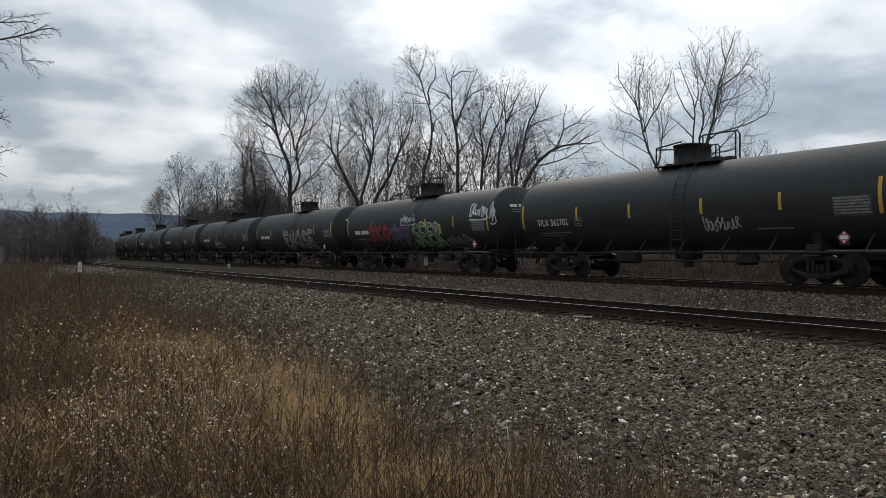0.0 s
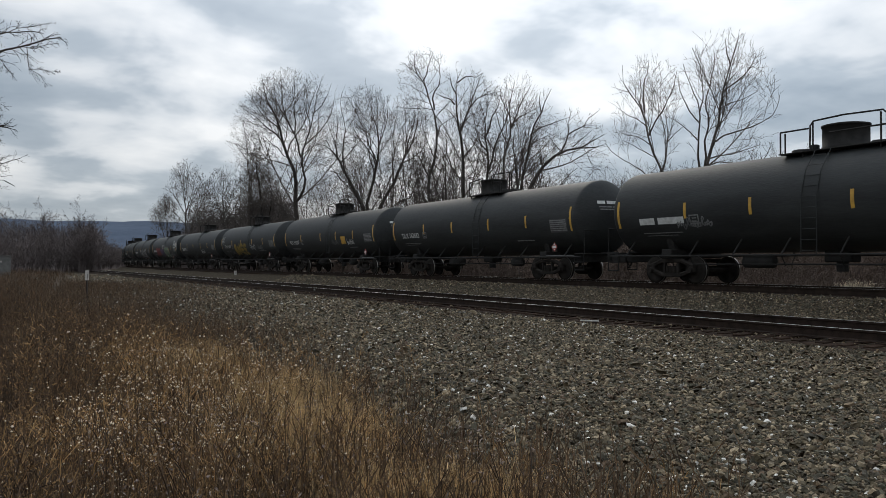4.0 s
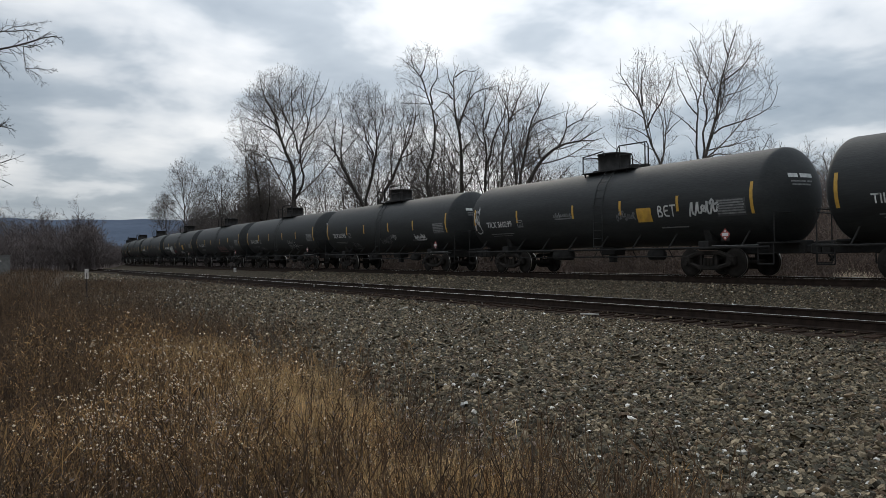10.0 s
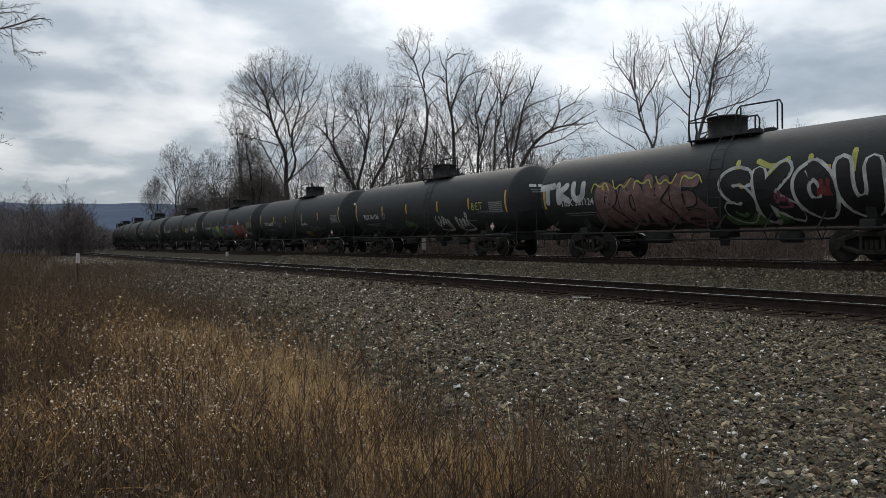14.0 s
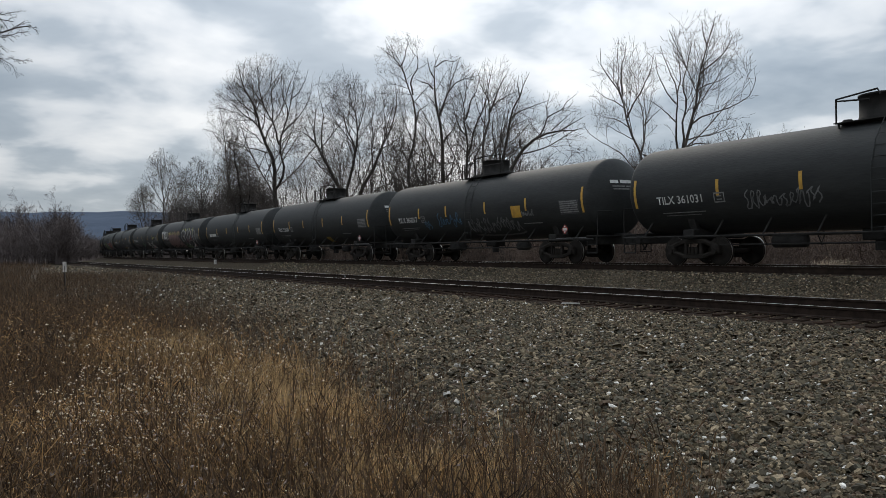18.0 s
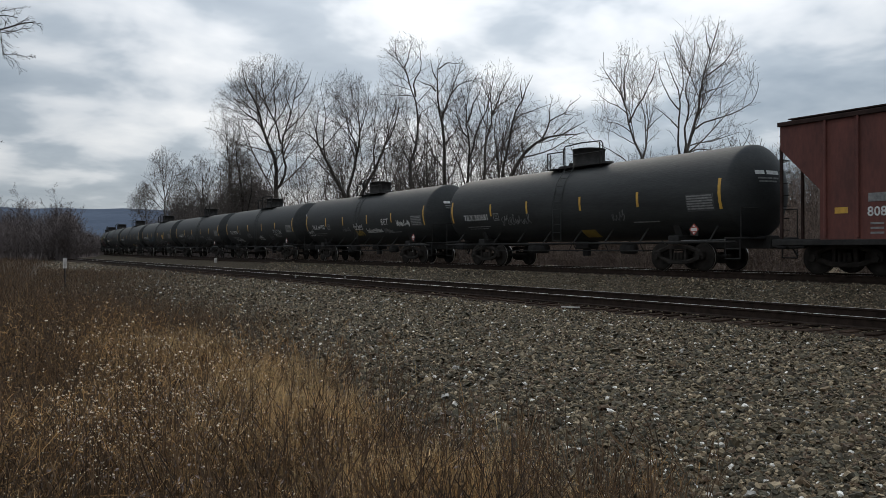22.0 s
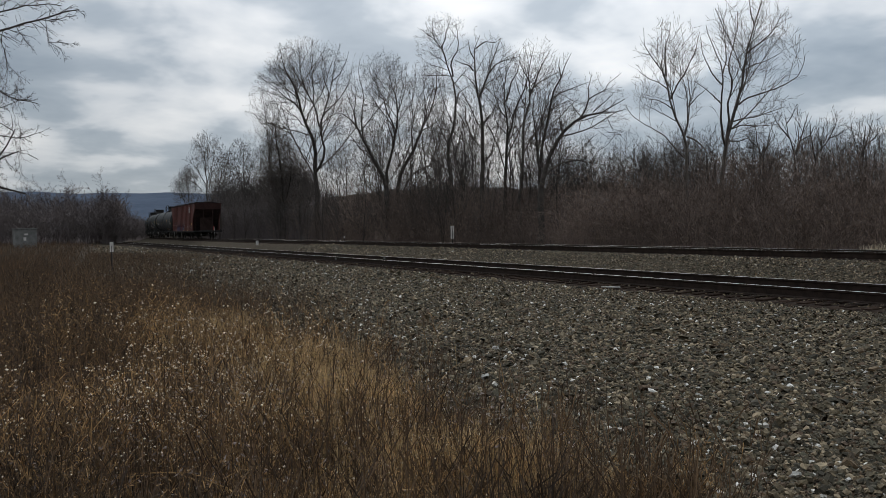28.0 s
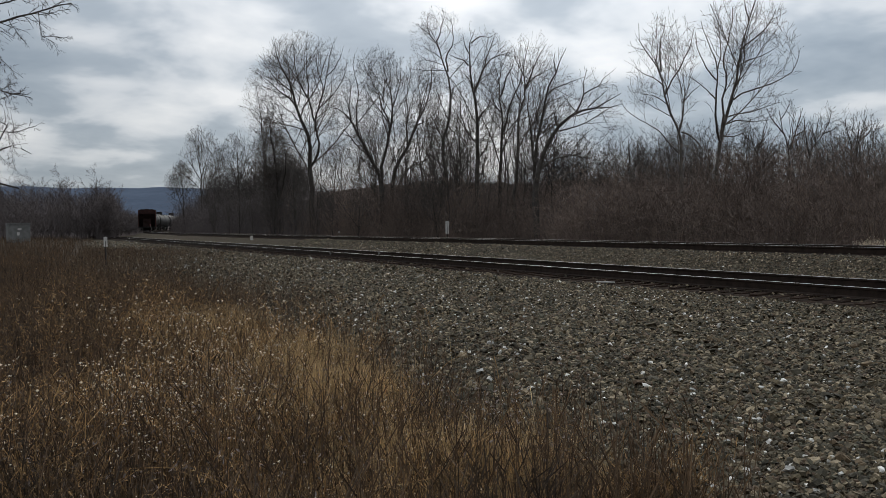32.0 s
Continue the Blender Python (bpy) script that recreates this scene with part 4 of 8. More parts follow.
def mural(car, u0, u1, v0, v1, text, fill, edge, width, seed, rim=0.11, label=""):
    """Large painted letters: an outline and a filling; fill may name one paint for each letter."""
    h = CAR_L / 2
    lines = spray_lines(h + u0, h + u1, v0, v1, text, seed)
    w = (u0 - u1) / len(text)
    for k, line in enumerate(lines):
        letter = int((h + u0 - sum(q[0] for q in line) / len(line)) / w)
        coat = fill[min(letter, len(fill) - 1)] if isinstance(fill, list) else fill
        part("graffiti", ribbon([line], width + rim, 0.014 + 0.0006 * k, on_shell), edge, car, label)
        part("graffiti", ribbon([line], width, 0.022 + 0.0006 * k, on_shell), coat, car)


def cloud(car, u0, u1, v0, v1, mat, seed, bump=0.22, lift=0.004, label=""):
    """A painted band with a scalloped upper edge and a ragged lower one."""
    h = CAR_L / 2
    n, rows = 60, 6
    verts, faces = [], []
    for i in range(n + 1):
        u = u0 + (u1 - u0) * i / n
        end = min(1.0, 6.0 * min(i, n - i) / n)
        top = v0 + (v1 - v0) * (0.35 + 0.65 * end) + bump * (abs(math.sin(u * 1.9 + seed)) - 0.5) + 0.4 * bump * noise.noise((u * 1.3, seed, 0))
        low = v0 + 0.5 * bump * noise.noise((u * 0.9, seed, 5))
        verts += [on_shell(h + u, low + (max(top, low + 0.05) - low) * k / rows, lift) for k in range(rows + 1)]
    for i in range(n):
        for k in range(rows):
            a = i * (rows + 1) + k
            faces.append((a, a + 1, a + rows + 2, a + rows + 1))
    part("graffiti", (verts, faces), mat, car, label)


def paint(name, c, c2=None):
    return material(name, c, c2 or tuple(q * 0.55 for q in c), 2.5, 0.65)


P_WHITE = paint("white_spray", (0.62, 0.62, 0.60), (0.30, 0.30, 0.29))
P_GREY = paint("thin_grey_spray", (0.20, 0.20, 0.20), (0.05, 0.05, 0.05))
P_PINK = paint("dull_pink_spray", (0.20, 0.115, 0.105), (0.10, 0.055, 0.05))
P_YEL = paint("acid_yellow_spray", (0.50, 0.50, 0.10), (0.30, 0.28, 0.06))
P_GOLD = paint("gold_spray", (0.30, 0.205, 0.03), (0.16, 0.10, 0.02))
P_GREEN = paint("green_spray", (0.13, 0.26, 0.09), (0.05, 0.12, 0.05))
P_TEAL = paint("blue_spray", (0.05, 0.14, 0.22), (0.03, 0.07, 0.12))
P_ORANGE = paint("orange_spray", (0.42, 0.085, 0.02), (0.22, 0.05, 0.02))
P_SILVER = paint("silver_spray", (0.22, 0.22, 0.23), (0.10, 0.10, 0.11))
P_BLACK = paint("black_spray", (0.012, 0.012, 0.013))
P_BUFF = paint("flat_grey_spray", (0.085, 0.085, 0.09), (0.05, 0.05, 0.055))
P_PLUM = paint("plum_spray", (0.24, 0.07, 0.10), (0.13, 0.04, 0.06))
P_AMBER = paint("amber_spray", (0.40, 0.14, 0.03), (0.24, 0.08, 0.02))
P_RED = paint("red_spray", (0.26, 0.035, 0.03), (0.12, 0.02, 0.02))
P_PURPLE = paint("purple_spray", (0.10, 0.06, 0.16), (0.05, 0.03, 0.08))

NUMBERS = {0: "TILX 362681", 1: "TILX 360952", 2: "TILX 362718", 3: "TILX 361031", 4: "TILX 360267", 5: "TILX 362650", 7: "TILX 361124",
           8: "TILX 361120", 9: "TILX 362505", 10: "TILX 362490", 11: "TILX 360299", 12: "TILX 362546", 13: "TILX 362738", 14: "TILX 363108",
           17: "TILX 362682", 18: "TILX 360257", 19: "TILX 361079", 20: "TILX 362702"}


def car_marks():
    h = CAR_L / 2
    for j, car in enumerate(CARS):
        if j in NUMBERS:
            lettering(NUMBERS[j], 0.36, h - 2.28, 2.0, car, WHITE, "car_number", 0.004)
        else:
            part("number_bar", patch(h - 3.05, h - 2.35, 2.0, 2.22, 0.006, 2), WHITE, car)
            part("number_bar", patch(h - 4.35, h - 3.2, 2.0, 2.22, 0.006, 2), WHITE, car)
        for q in (patch(h - 4.98, h - 4.94, 1.95, 2.26, 0.006, 2), patch(h - 4.62, h - 4.58, 1.95, 2.26, 0.006, 2), patch(h - 4.94, h - 4.62, 2.22, 2.26, 0.006, 1), patch(h - 4.94, h - 4.62, 1.95, 1.99, 0.006, 1)):
            part("stencil_box", q, GREYLET, car)
        for v in (2.03, 2.13):
            part("stencil_mark", patch(h - 4.88, h - 4.70, v, v + 0.035, 0.006, 1), GREYLET, car)
    c = CARS
    W_, G_ = P_WHITE, P_GREY
    spray(c[0], -5.1, -7.1, 1.66, 2.2, G_, 0.04, "", 3)
    spray(c[0], -11.75, -12.45, 1.7, 2.12, G_, 0.04, "", 4)
    part("ochre_patch", patch(h - 10.58, h - 9.8, 1.16, 1.44, 0.008), P_GOLD, c[0])
    spray(c[1], -1.4, -2.26, 1.66, 2.05, W_, 0.035, "", 5)
    spray(c[1], -6.75, -7.85, 1.75, 2.05, G_, 0.035, "", 6)
    spray(c[1], -8.35, -9.55, 1.9, 2.26, W_, 0.045, "", 7)
    spray(c[1], -8.5, -9.5, 1.5, 1.85, P_GOLD, 0.08, "", 8)
    spray(c[1], -9.9, -11.8, 1.7, 1.9, W_, 0.04, "", 9)
    spray(c[1], -11.9, -12.75, 2.06, 2.36, W_, 0.05, "BET", 10)
    spray(c[1], -12.0, -13.0, 1.58, 1.9, G_, 0.035, "", 11)
    spray(c[1], -13.65, -15.05, 1.9, 2.24, W_, 0.05, "", 12)
    spray(c[2], -3.1, -4.9, 1.38, 1.64, W_, 0.03, "", 13)
    spray(c[2], -6.45, -7.4, 1.7, 2.0, G_, 0.035, "", 14)
    spray(c[2], -9.0, -10.0, 1.5, 1.8, W_, 0.035, "", 15)
    spray(c[2], -11.4, -12.25, 1.4, 1.82, G_, 0.035, "", 16)
    spray(c[2], -12.5, -14.2, 1.72, 2.14, W_, 0.035, "TUSUN", 17)
    spray(c[3], -5.65, -8.2, 1.68, 2.25, G_, 0.045, "", 18)
    spray(c[3], -10.2, -11.5, 1.78, 2.1, G_, 0.035, "", 19)
    spray(c[3], -11.75, -13.95, 1.38, 1.95, G_, 0.045, "", 20)
    spray(c[4], -6.1, -8.3, 1.65, 2.35, P_TEAL, 0.05, "", 21)
    spray(c[4], -4.85, -5.5, 1.6, 2.1, P_TEAL, 0.04, "", 22)
    spray(c[4], -8.6, -12.45, 1.3, 2.0, G_, 0.06, "", 23)
    spray(c[4], -12.8, -13.55, 1.9, 2.2, G_, 0.05, "", 24)
    part("yellow_panel", patch(h - 12.74, h - 12.1, 1.9, 2.38, 0.007), YELLOW, c[4], "yellow stencilled panel")
    part("yellow_panel", patch(h - 10.58, h - 9.94, 1.16, 1.50, 0.008), P_GOLD, c[5])
    # the fully painted car
    cloud(c[7], -4.1, -9.5, 1.22, 2.45, P_PINK, 2, 0.16, 0.005, "dull pink painted ground")
    cloud(c[7], -9.7, -15.3, 1.25, 2.35, P_BLACK, 3, 0.2, 0.004)
    mural(c[7], -1.15, -3.85, 2.18, 2.80, "TKU", P_WHITE, P_WHITE, 0.15, 30, 0.11, "white block letters sprayed on the tank")
    mural(c[7], -4.35, -9.2, 1.35, 2.62, "ROKE", P_PINK, P_BLACK, 0.50, 31, 0.11, "dull pink painted letters")
    spray(c[7], -4.1, -9.4, 2.45, 2.80, P_YEL, 0.05, "MWMWM", 32, 0.03)
    mural(c[7], -9.9, -15.1, 1.40, 2.62, "SKOU", P_BLACK, P_WHITE, 0.40, 33, 0.22, "black painted letters with white outlines")
    spray(c[7], -10.0, -14.9, 2.45, 2.95, P_YEL, 0.16, "IYII", 34, 0.006)
    spray(c[7], -11.8, -12.3, 1.62, 2.05, P_PLUM, 0.07, "", 35, 0.028)
    spray(c[7], -13.2, -13.6, 1.75, 2.3, P_RED, 0.08, "", 37, 0.028)
    spray(c[7], -9.8, -11.9, 1.2, 1.5, P_GREEN, 0.14, "", 36, 0.005)
    spray(c[8], -4.5, -5.4, 1.3, 1.8, G_, 0.04, "", 40)
    spray(c[8], -7.05, -8.25, 1.4, 1.9, P_GREEN, 0.05, "", 41)
    spray(c[8], -10.25, -11.55, 1.35, 2.3, W_, 0.08, "", 42)
    spray(c[8], -12.1, -13.3, 1.3, 2.05, W_, 0.08, "", 43)
    spray(c[8], -13.8, -14.75, 2.12, 2.42, P_YEL, 0.04, "BET", 44)
    spray(c[8], -14.3, -15.35, 1.95, 2.07, G_, 0.022, "", 49)
    spray(c[9], -5.2, -6.2, 1.83, 2.16, G_, 0.05, "BET", 45)
    spray(c[9], -9.0, -9.95, 1.2, 1.8, G_, 0.04, "", 46)
    spray(c[9], -10.0, -11.1, 1.85, 2.08, W_, 0.035, "", 47)
    spray(c[9], -11.35, -12.9, 1.4, 1.96, G_, 0.045, "", 48)
    part("ochre_patch", patch(h - 10.95, h - 9.95, 1.16, 1.5, 0.006), P_GOLD, c[9])
    # the tank with green, silver and orange letters
    cloud(c[10], -3.6, -16.0, 1.18, 2.15, P_SILVER, 1, 0.30, 0.004, "grey painted cloud behind the letters")
    cloud(c[10], -7.2, -11.9, 1.35, 2.30, P_TEAL, 4, 0.20, 0.006)
    cloud(c[10], -7.9, -10.9, 1.5, 2.18, P_RED, 7, 0.16, 0.008)
    mural(c[10], -4.7, -7.8, 1.25, 2.15, "SUKN", [P_GREEN, P_GREEN, P_YEL, P_GREEN], P_BLACK, 0.26, 51, 0.11, "green painted letters")
    mural(c[10], -8.0, -11.4, 1.2, 2.05, "DMB", P_BUFF, P_WHITE, 0.30, 52, 0.11, "grey painted letters with white edges")
    mural(c[10], -11.5, -14.8, 1.25, 2.15, "BEER", [P_ORANGE, P_ORANGE, P_PLUM, P_AMBER], P_BLACK, 0.27, 53, 0.11, "orange and pink painted letters")
    spray(c[10], -12.9, -13.4, 2.2, 2.5, W_, 0.05, "", 54, 0.012)
    spray(c[11], -1.3, -1.75, 1.9, 3.0, W_, 0.05, "", 55)
    spray(c[11], -7.1, -8.2, 2.2, 2.42, G_, 0.05, "", 56)
    spray(c[11], -10.7, -11.65, 1.95, 2.32, G_, 0.045, "", 57)
    spray(c[11], -12.7, -13.55, 2.02, 2.36, W_, 0.055, "BET", 58)
    spray(c[11], -14.1, -15.3, 1.95, 2.52, W_, 0.08, "", 59)
    spray(c[12], -4.75, -5.7, 1.35, 1.78, G_, 0.035, "", 60)
    spray(c[12], -8.85, -10.25, 1.48, 1.92, G_, 0.045, "", 61)
    spray(c[12], -10.3, -11.05, 1.68, 2.1, W_, 0.035, "", 62)
    spray(c[12], -13.05, -14.2, 1.66, 1.95, W_, 0.055, "", 63)
    spray(c[13], -4.4, -5.65, 1.36, 1.78, G_, 0.035, "", 64)
    spray(c[13], -11.2, -13.0, 1.32, 2.1, W_, 0.03, "", 65)
    spray(c[14], -9.2, -12.0, 1.5, 2.05, P_PINK, 0.07, "", 66)
    spray(c[14], -13.3, -14.4, 1.58, 2.05, G_, 0.05, "", 67)
    mural(c[15], -5.15, -6.8, 1.5, 2.25, "MU", P_WHITE, P_WHITE, 0.18, 68)
    spray(c[15], -7.0, -8.2, 1.5, 1.9, P_RED, 0.05, "", 69)
    spray(c[15], -10.35, -11.75, 1.4, 1.78, W_, 0.035, "", 70)
    spray(c[16], -4.0, -5.5, 1.8, 2.2, G_, 0.045, "", 71)
    spray(c[18], -10.2, -11.25, 1.8, 2.18, G_, 0.035, "", 72)
    spray(c[18], -12.65, -13.7, 1.78, 2.15, W_, 0.035, "", 73)
    mural(c[19], -5.3, -9.1, 1.45, 2.2, "BNEE", P_GOLD, P_GOLD, 0.17, 74, 0.11, "gold painted letters")
    spray(c[19], -1.5, -2.25, 2.35, 3.1, W_, 0.04, "", 75)
    spray(c[19], -4.2, -5.0, 1.35, 1.7, G_, 0.035, "", 76)
    spray(c[19], -10.1, -11.5, 1.7, 2.35, W_, 0.045, "", 77)
    spray(c[19], -12.1, -13.4, 1.72, 2.15, G_, 0.04, "", 78)
    spray(c[20], -10.75, -12.15, 1.6, 2.06, W_, 0.045, "", 79)
    spray(c[21], -16.7, -17.2, 2.3, 3.2, W_, 0.07, "", 80)
    spray(c[21], -15.0, -16.6, 2.5, 3.2, W_, 0.09, "", 81)
    mural(c[21], -4.1, -6.9, 1.65, 2.4, "SKO", P_RED, P_RED, 0.2, 82)
    mural(c[21], -7.0, -9.2, 1.5, 2.4, "NMN", P_PURPLE, P_GREY, 0.2, 83)
    mural(c[21], -9.4, -12.4, 1.35, 2.4, "SEER", P_GREEN, P_WHITE, 0.16, 84)
    spray(c[21], -8.2, -9.9, 2.45, 3.0, W_, 0.05, "", 85)
    spray(c[21], -12.6, -15.0, 1.25, 1.85, P_SILVER, 0.08, "", 86)
    mural(c[22], -7.5, -13.4, 1.3, 2.4, "ENOSE", P_SILVER, P_WHITE, 0.2, 87)
    for k, j in enumerate((23, 24, 25, 26, 27, 28)):
        spray(c[j], -6 - k, -8.6 - k, 1.5, 2.2, (W_, G_)[k % 2], 0.07, "", 90 + k)


car_marks()


def hopper_marks():
    c = 8.95

    def bar(u, v, w, hgt, mat, name="stencil_bar", lift=0.0, label=""):
        # flat on the side sheet
        part(name, boxes((-1.582 - lift, -1.566, c + u - w / 2, c + u + w / 2, v - hgt / 2, v + hgt / 2)), mat, hopper, label)

    def ring(u, v, r0, r1, mat, lift):
        n = 36
        v_ = [(-1.650 - lift, c + u + r * math.cos(2 * math.pi * i / n), v + r * math.sin(2 * math.pi * i / n)) for i in range(n) for r in (r0, r1)]
        part("emblem_ring", (v_, [(2 * i, 2 * i + 1, (2 * i + 3) % (2 * n), (2 * i + 2) % (2 * n)) for i in range(n)]), mat, hopper)

    ring(-14.67, 3.53, 0.29, 0.36, WHITE, 0.0)
    ring(-14.67, 3.53, 0.22, 0.265, WHITE, 0.0)
    for w, hg in ((0.09, 0.44), (0.44, 0.09)):
        part("emblem_cross", boxes((-1.654, -1.644, c - 14.67 - w / 2, c - 14.67 + w / 2, 3.53 - hg / 2, 3.53 + hg / 2)), WHITE, hopper)

    def flat(u, v, lift=0.0):
        return (-1.588, u, v)

    lettering("808", 0.34, c - 3.75, 1.55, hopper, WHITE, "car_number", 0.006, flat)
    lettering("335", 0.34, c - 4.70, 1.55, hopper, WHITE, "car_number", 0.006, flat)
    bar(-4.05, 2.02, 0.55, 0.22, GREYLET, "initial_bar")
    bar(-5.0, 2.02, 0.5, 0.22, GREYLET, "initial_bar")
    for k in range(3):
        bar(-4.0, 1.36 - 0.12 * k, 0.34, 0.05, GREYLET)
        bar(-4.95, 1.36 - 0.12 * k, 0.40, 0.05, WHITE)
    bar(-3.05, 1.72, 0.36, 0.16, YELLOW, "yellow_mark")
    bar(-4.95, 1.03, 0.42, 0.10, YELLOW, "yellow_mark")
    bar(-10.25, 1.03, 0.40, 0.10, YELLOW, "yellow_mark")
    bar(-12.81, 1.03, 0.50, 0.10, YELLOW, "yellow_mark")
    bar(-15.52, 1.78, 0.38, 0.24, YELLOW, "yellow_mark")
    for k in range(4):
        bar(-15.52, 1.55 - 0.12 * k, 0.34 - 0.04 * (k % 2), 0.035, GREYLET)
        bar(-13.8, 1.38 - 0.1 * k, 0.42 - 0.05 * (k % 2), 0.03, GREYLET)
    for u, w, v, hg in ((-14.62, 0.44, 1.66, 0.025), (-14.62, 0.44, 1.42, 0.025), (-14.4, 0.025, 1.54, 0.26), (-14.84, 0.025, 1.54, 0.26)):
        bar(u, v, w, hg, WHITE, "stencil_frame")
    # blue overspray over the panels between the ribs, fading out upwards
    for k in range(6):
        u = -5.30 - 0.895 * k
        part("blue_overspray", boxes((-1.576, -1.566, c + u - 0.445, c + u + 0.445, 0.98, 1.95)), BLUE, hopper, "faded blue overspray")
        if k:
            for j in range(3):
                bar(u + 0.05, 1.36 - 0.06 * j, 0.26 - 0.05 * ((k + j) % 3), 0.028, WHITE if (k + j) % 3 else GREYLET, "stencil_bar", 0.002)
    h2 = c

    def flat_spray(u, v, lift=0.0):
        return (-1.60 - lift, u, v)

    spray(hopper, -12.6, -13.2, 1.38, 1.66, P_WHITE, 0.03, "", 101, 0.0, flat_spray, "", h2)
    spray(hopper, -10.9, -11.5, 1.5, 1.8, P_GREY, 0.04, "", 102, 0.0, flat_spray, "", h2)
    spray(hopper, -11.7, -12.3, 1.25, 1.5, P_GREY, 0.04, "", 103, 0.0, flat_spray, "", h2)
    spray(hopper, -5.5, -5.75, 1.65, 1.9, P_GREY, 0.03, "", 104, 0.0, flat_spray, "", h2)


hopper_marks()

# ---- where the train is: the joint before the hopper, by seconds ----
def joint(t):
    slip = np.interp(t, [0, 1.7, 2.7, 5.5, 10.2, 13, 16.6, 17.4, 18.5, 19.5, 20.6, 21.6, 22.6, 24, 28, 32],
                     [-0.15, -0.05, 0.05, 0.13, 0.12, 0.0, 0.27, 0.20, 0.03, -0.08, -0.20, -0.36, -0.47, -0.40, -0.30, -0.30])
    return -17.73 + 16.48 * (t - 20) + slip


def car_pose(s, reach):
    xa, ya, _ = on_track(s + reach)
    xb, yb, _ = on_track(s - reach)
    return pose((xa + xb) / 2, (ya + yb) / 2, 0, 0, 0, -math.degrees(math.atan2(xa - xb, ya - yb)))


def motions():
    times = [float(t) for t in range(0, 33)]
    for j, car in enumerate(CARS):
        walk(car, [(t, car_pose(joint(t) + (j + 0.5) * CAR_L, TRUCK)) for t in times])
    walk(hopper, [(t, car_pose(joint(t) - 8.5, 6.0)) for t in times])


# ---- bare trees ----
def resample(pts, k):
    pts = np.asarray(pts, float)
    seg = np.linalg.norm(np.diff(pts, axis=0), axis=1)
    c = np.concatenate([[0], np.cumsum(seg)])
    t = np.linspace(0, c[-1], k)
    return np.stack([np.interp(t, c, pts[:, i]) for i in range(3)], 1)


def sprout(poly, rad, rng, n, t0, t1, ratio, angle, k, lift=0.15, wander=0.12, thin=0.6, rmin=0.01):
    """Children of many branches at once. poly: branches x points x 3; rad: branches x points."""
    b, kk, _ = poly.shape
    length = np.linalg.norm(np.diff(poly, axis=1), axis=2).sum(1)
    t = t0 + (t1 - t0) * (np.arange(n)[None] + rng.random((b, n))) / n
    f = t * (kk - 1)
    i = np.minimum(f.astype(int), kk - 2)
    w = (f - i)[..., None]
    bi = np.arange(b)[:, None]
    start = poly[bi, i] * (1 - w) + poly[bi, i + 1] * w
    tan = poly[bi, i + 1] - poly[bi, i]
    tan /= np.maximum(np.linalg.norm(tan, axis=2, keepdims=True), 1e-6)
    r = rad[bi, i] * (1 - w[..., 0]) + rad[bi, i + 1] * w[..., 0]
    rand = rng.normal(size=(b, n, 3))
    perp = rand - (rand * tan).sum(2, keepdims=True) * tan
    perp /= np.maximum(np.linalg.norm(perp, axis=2, keepdims=True), 1e-6)
    a = np.radians(rng.normal(angle, angle * 0.25, (b, n)))[..., None]
    d = tan * np.cos(a) + perp * np.sin(a)
    ln = length[:, None] * ratio * (1.12 - 0.62 * t) * rng.uniform(0.65, 1.25, (b, n))
    d, start, ln, r = d.reshape(-1, 3), start.reshape(-1, 3), ln.reshape(-1), (r.reshape(-1) * thin)
    pts = [start]
    cur = d
    for _ in range(k - 1):
        cur = cur + rng.normal(scale=wander, size=cur.shape) + np.array([0, 0, lift / k])
        cur = cur / np.linalg.norm(cur, axis=1, keepdims=True)
        pts.append(pts[-1] + cur * (ln / (k - 1))[:, None])
    out = np.stack(pts, 1)
    taper = np.linspace(1, 0.3, k)[None]
    r = np.minimum(r, 0.006 + 0.010 * ln ** 1.15)
    return out, np.maximum(r[:, None] * taper, rmin)


def segments(poly, rad):
    return np.concatenate([poly[:, :-1].reshape(-1, 3), poly[:, 1:].reshape(-1, 3), rad[:, :-1].reshape(-1, 1), rad[:, 1:].reshape(-1, 1)], 1)


def join_tubes(groups):
    vs, qs, base = [], [], 0
    for segs, n in groups:
        v, q = tubes(segs, n)
        vs.append(v), qs.append(q + base)
        base += len(v)
    return np.concatenate(vs), np.concatenate(qs)


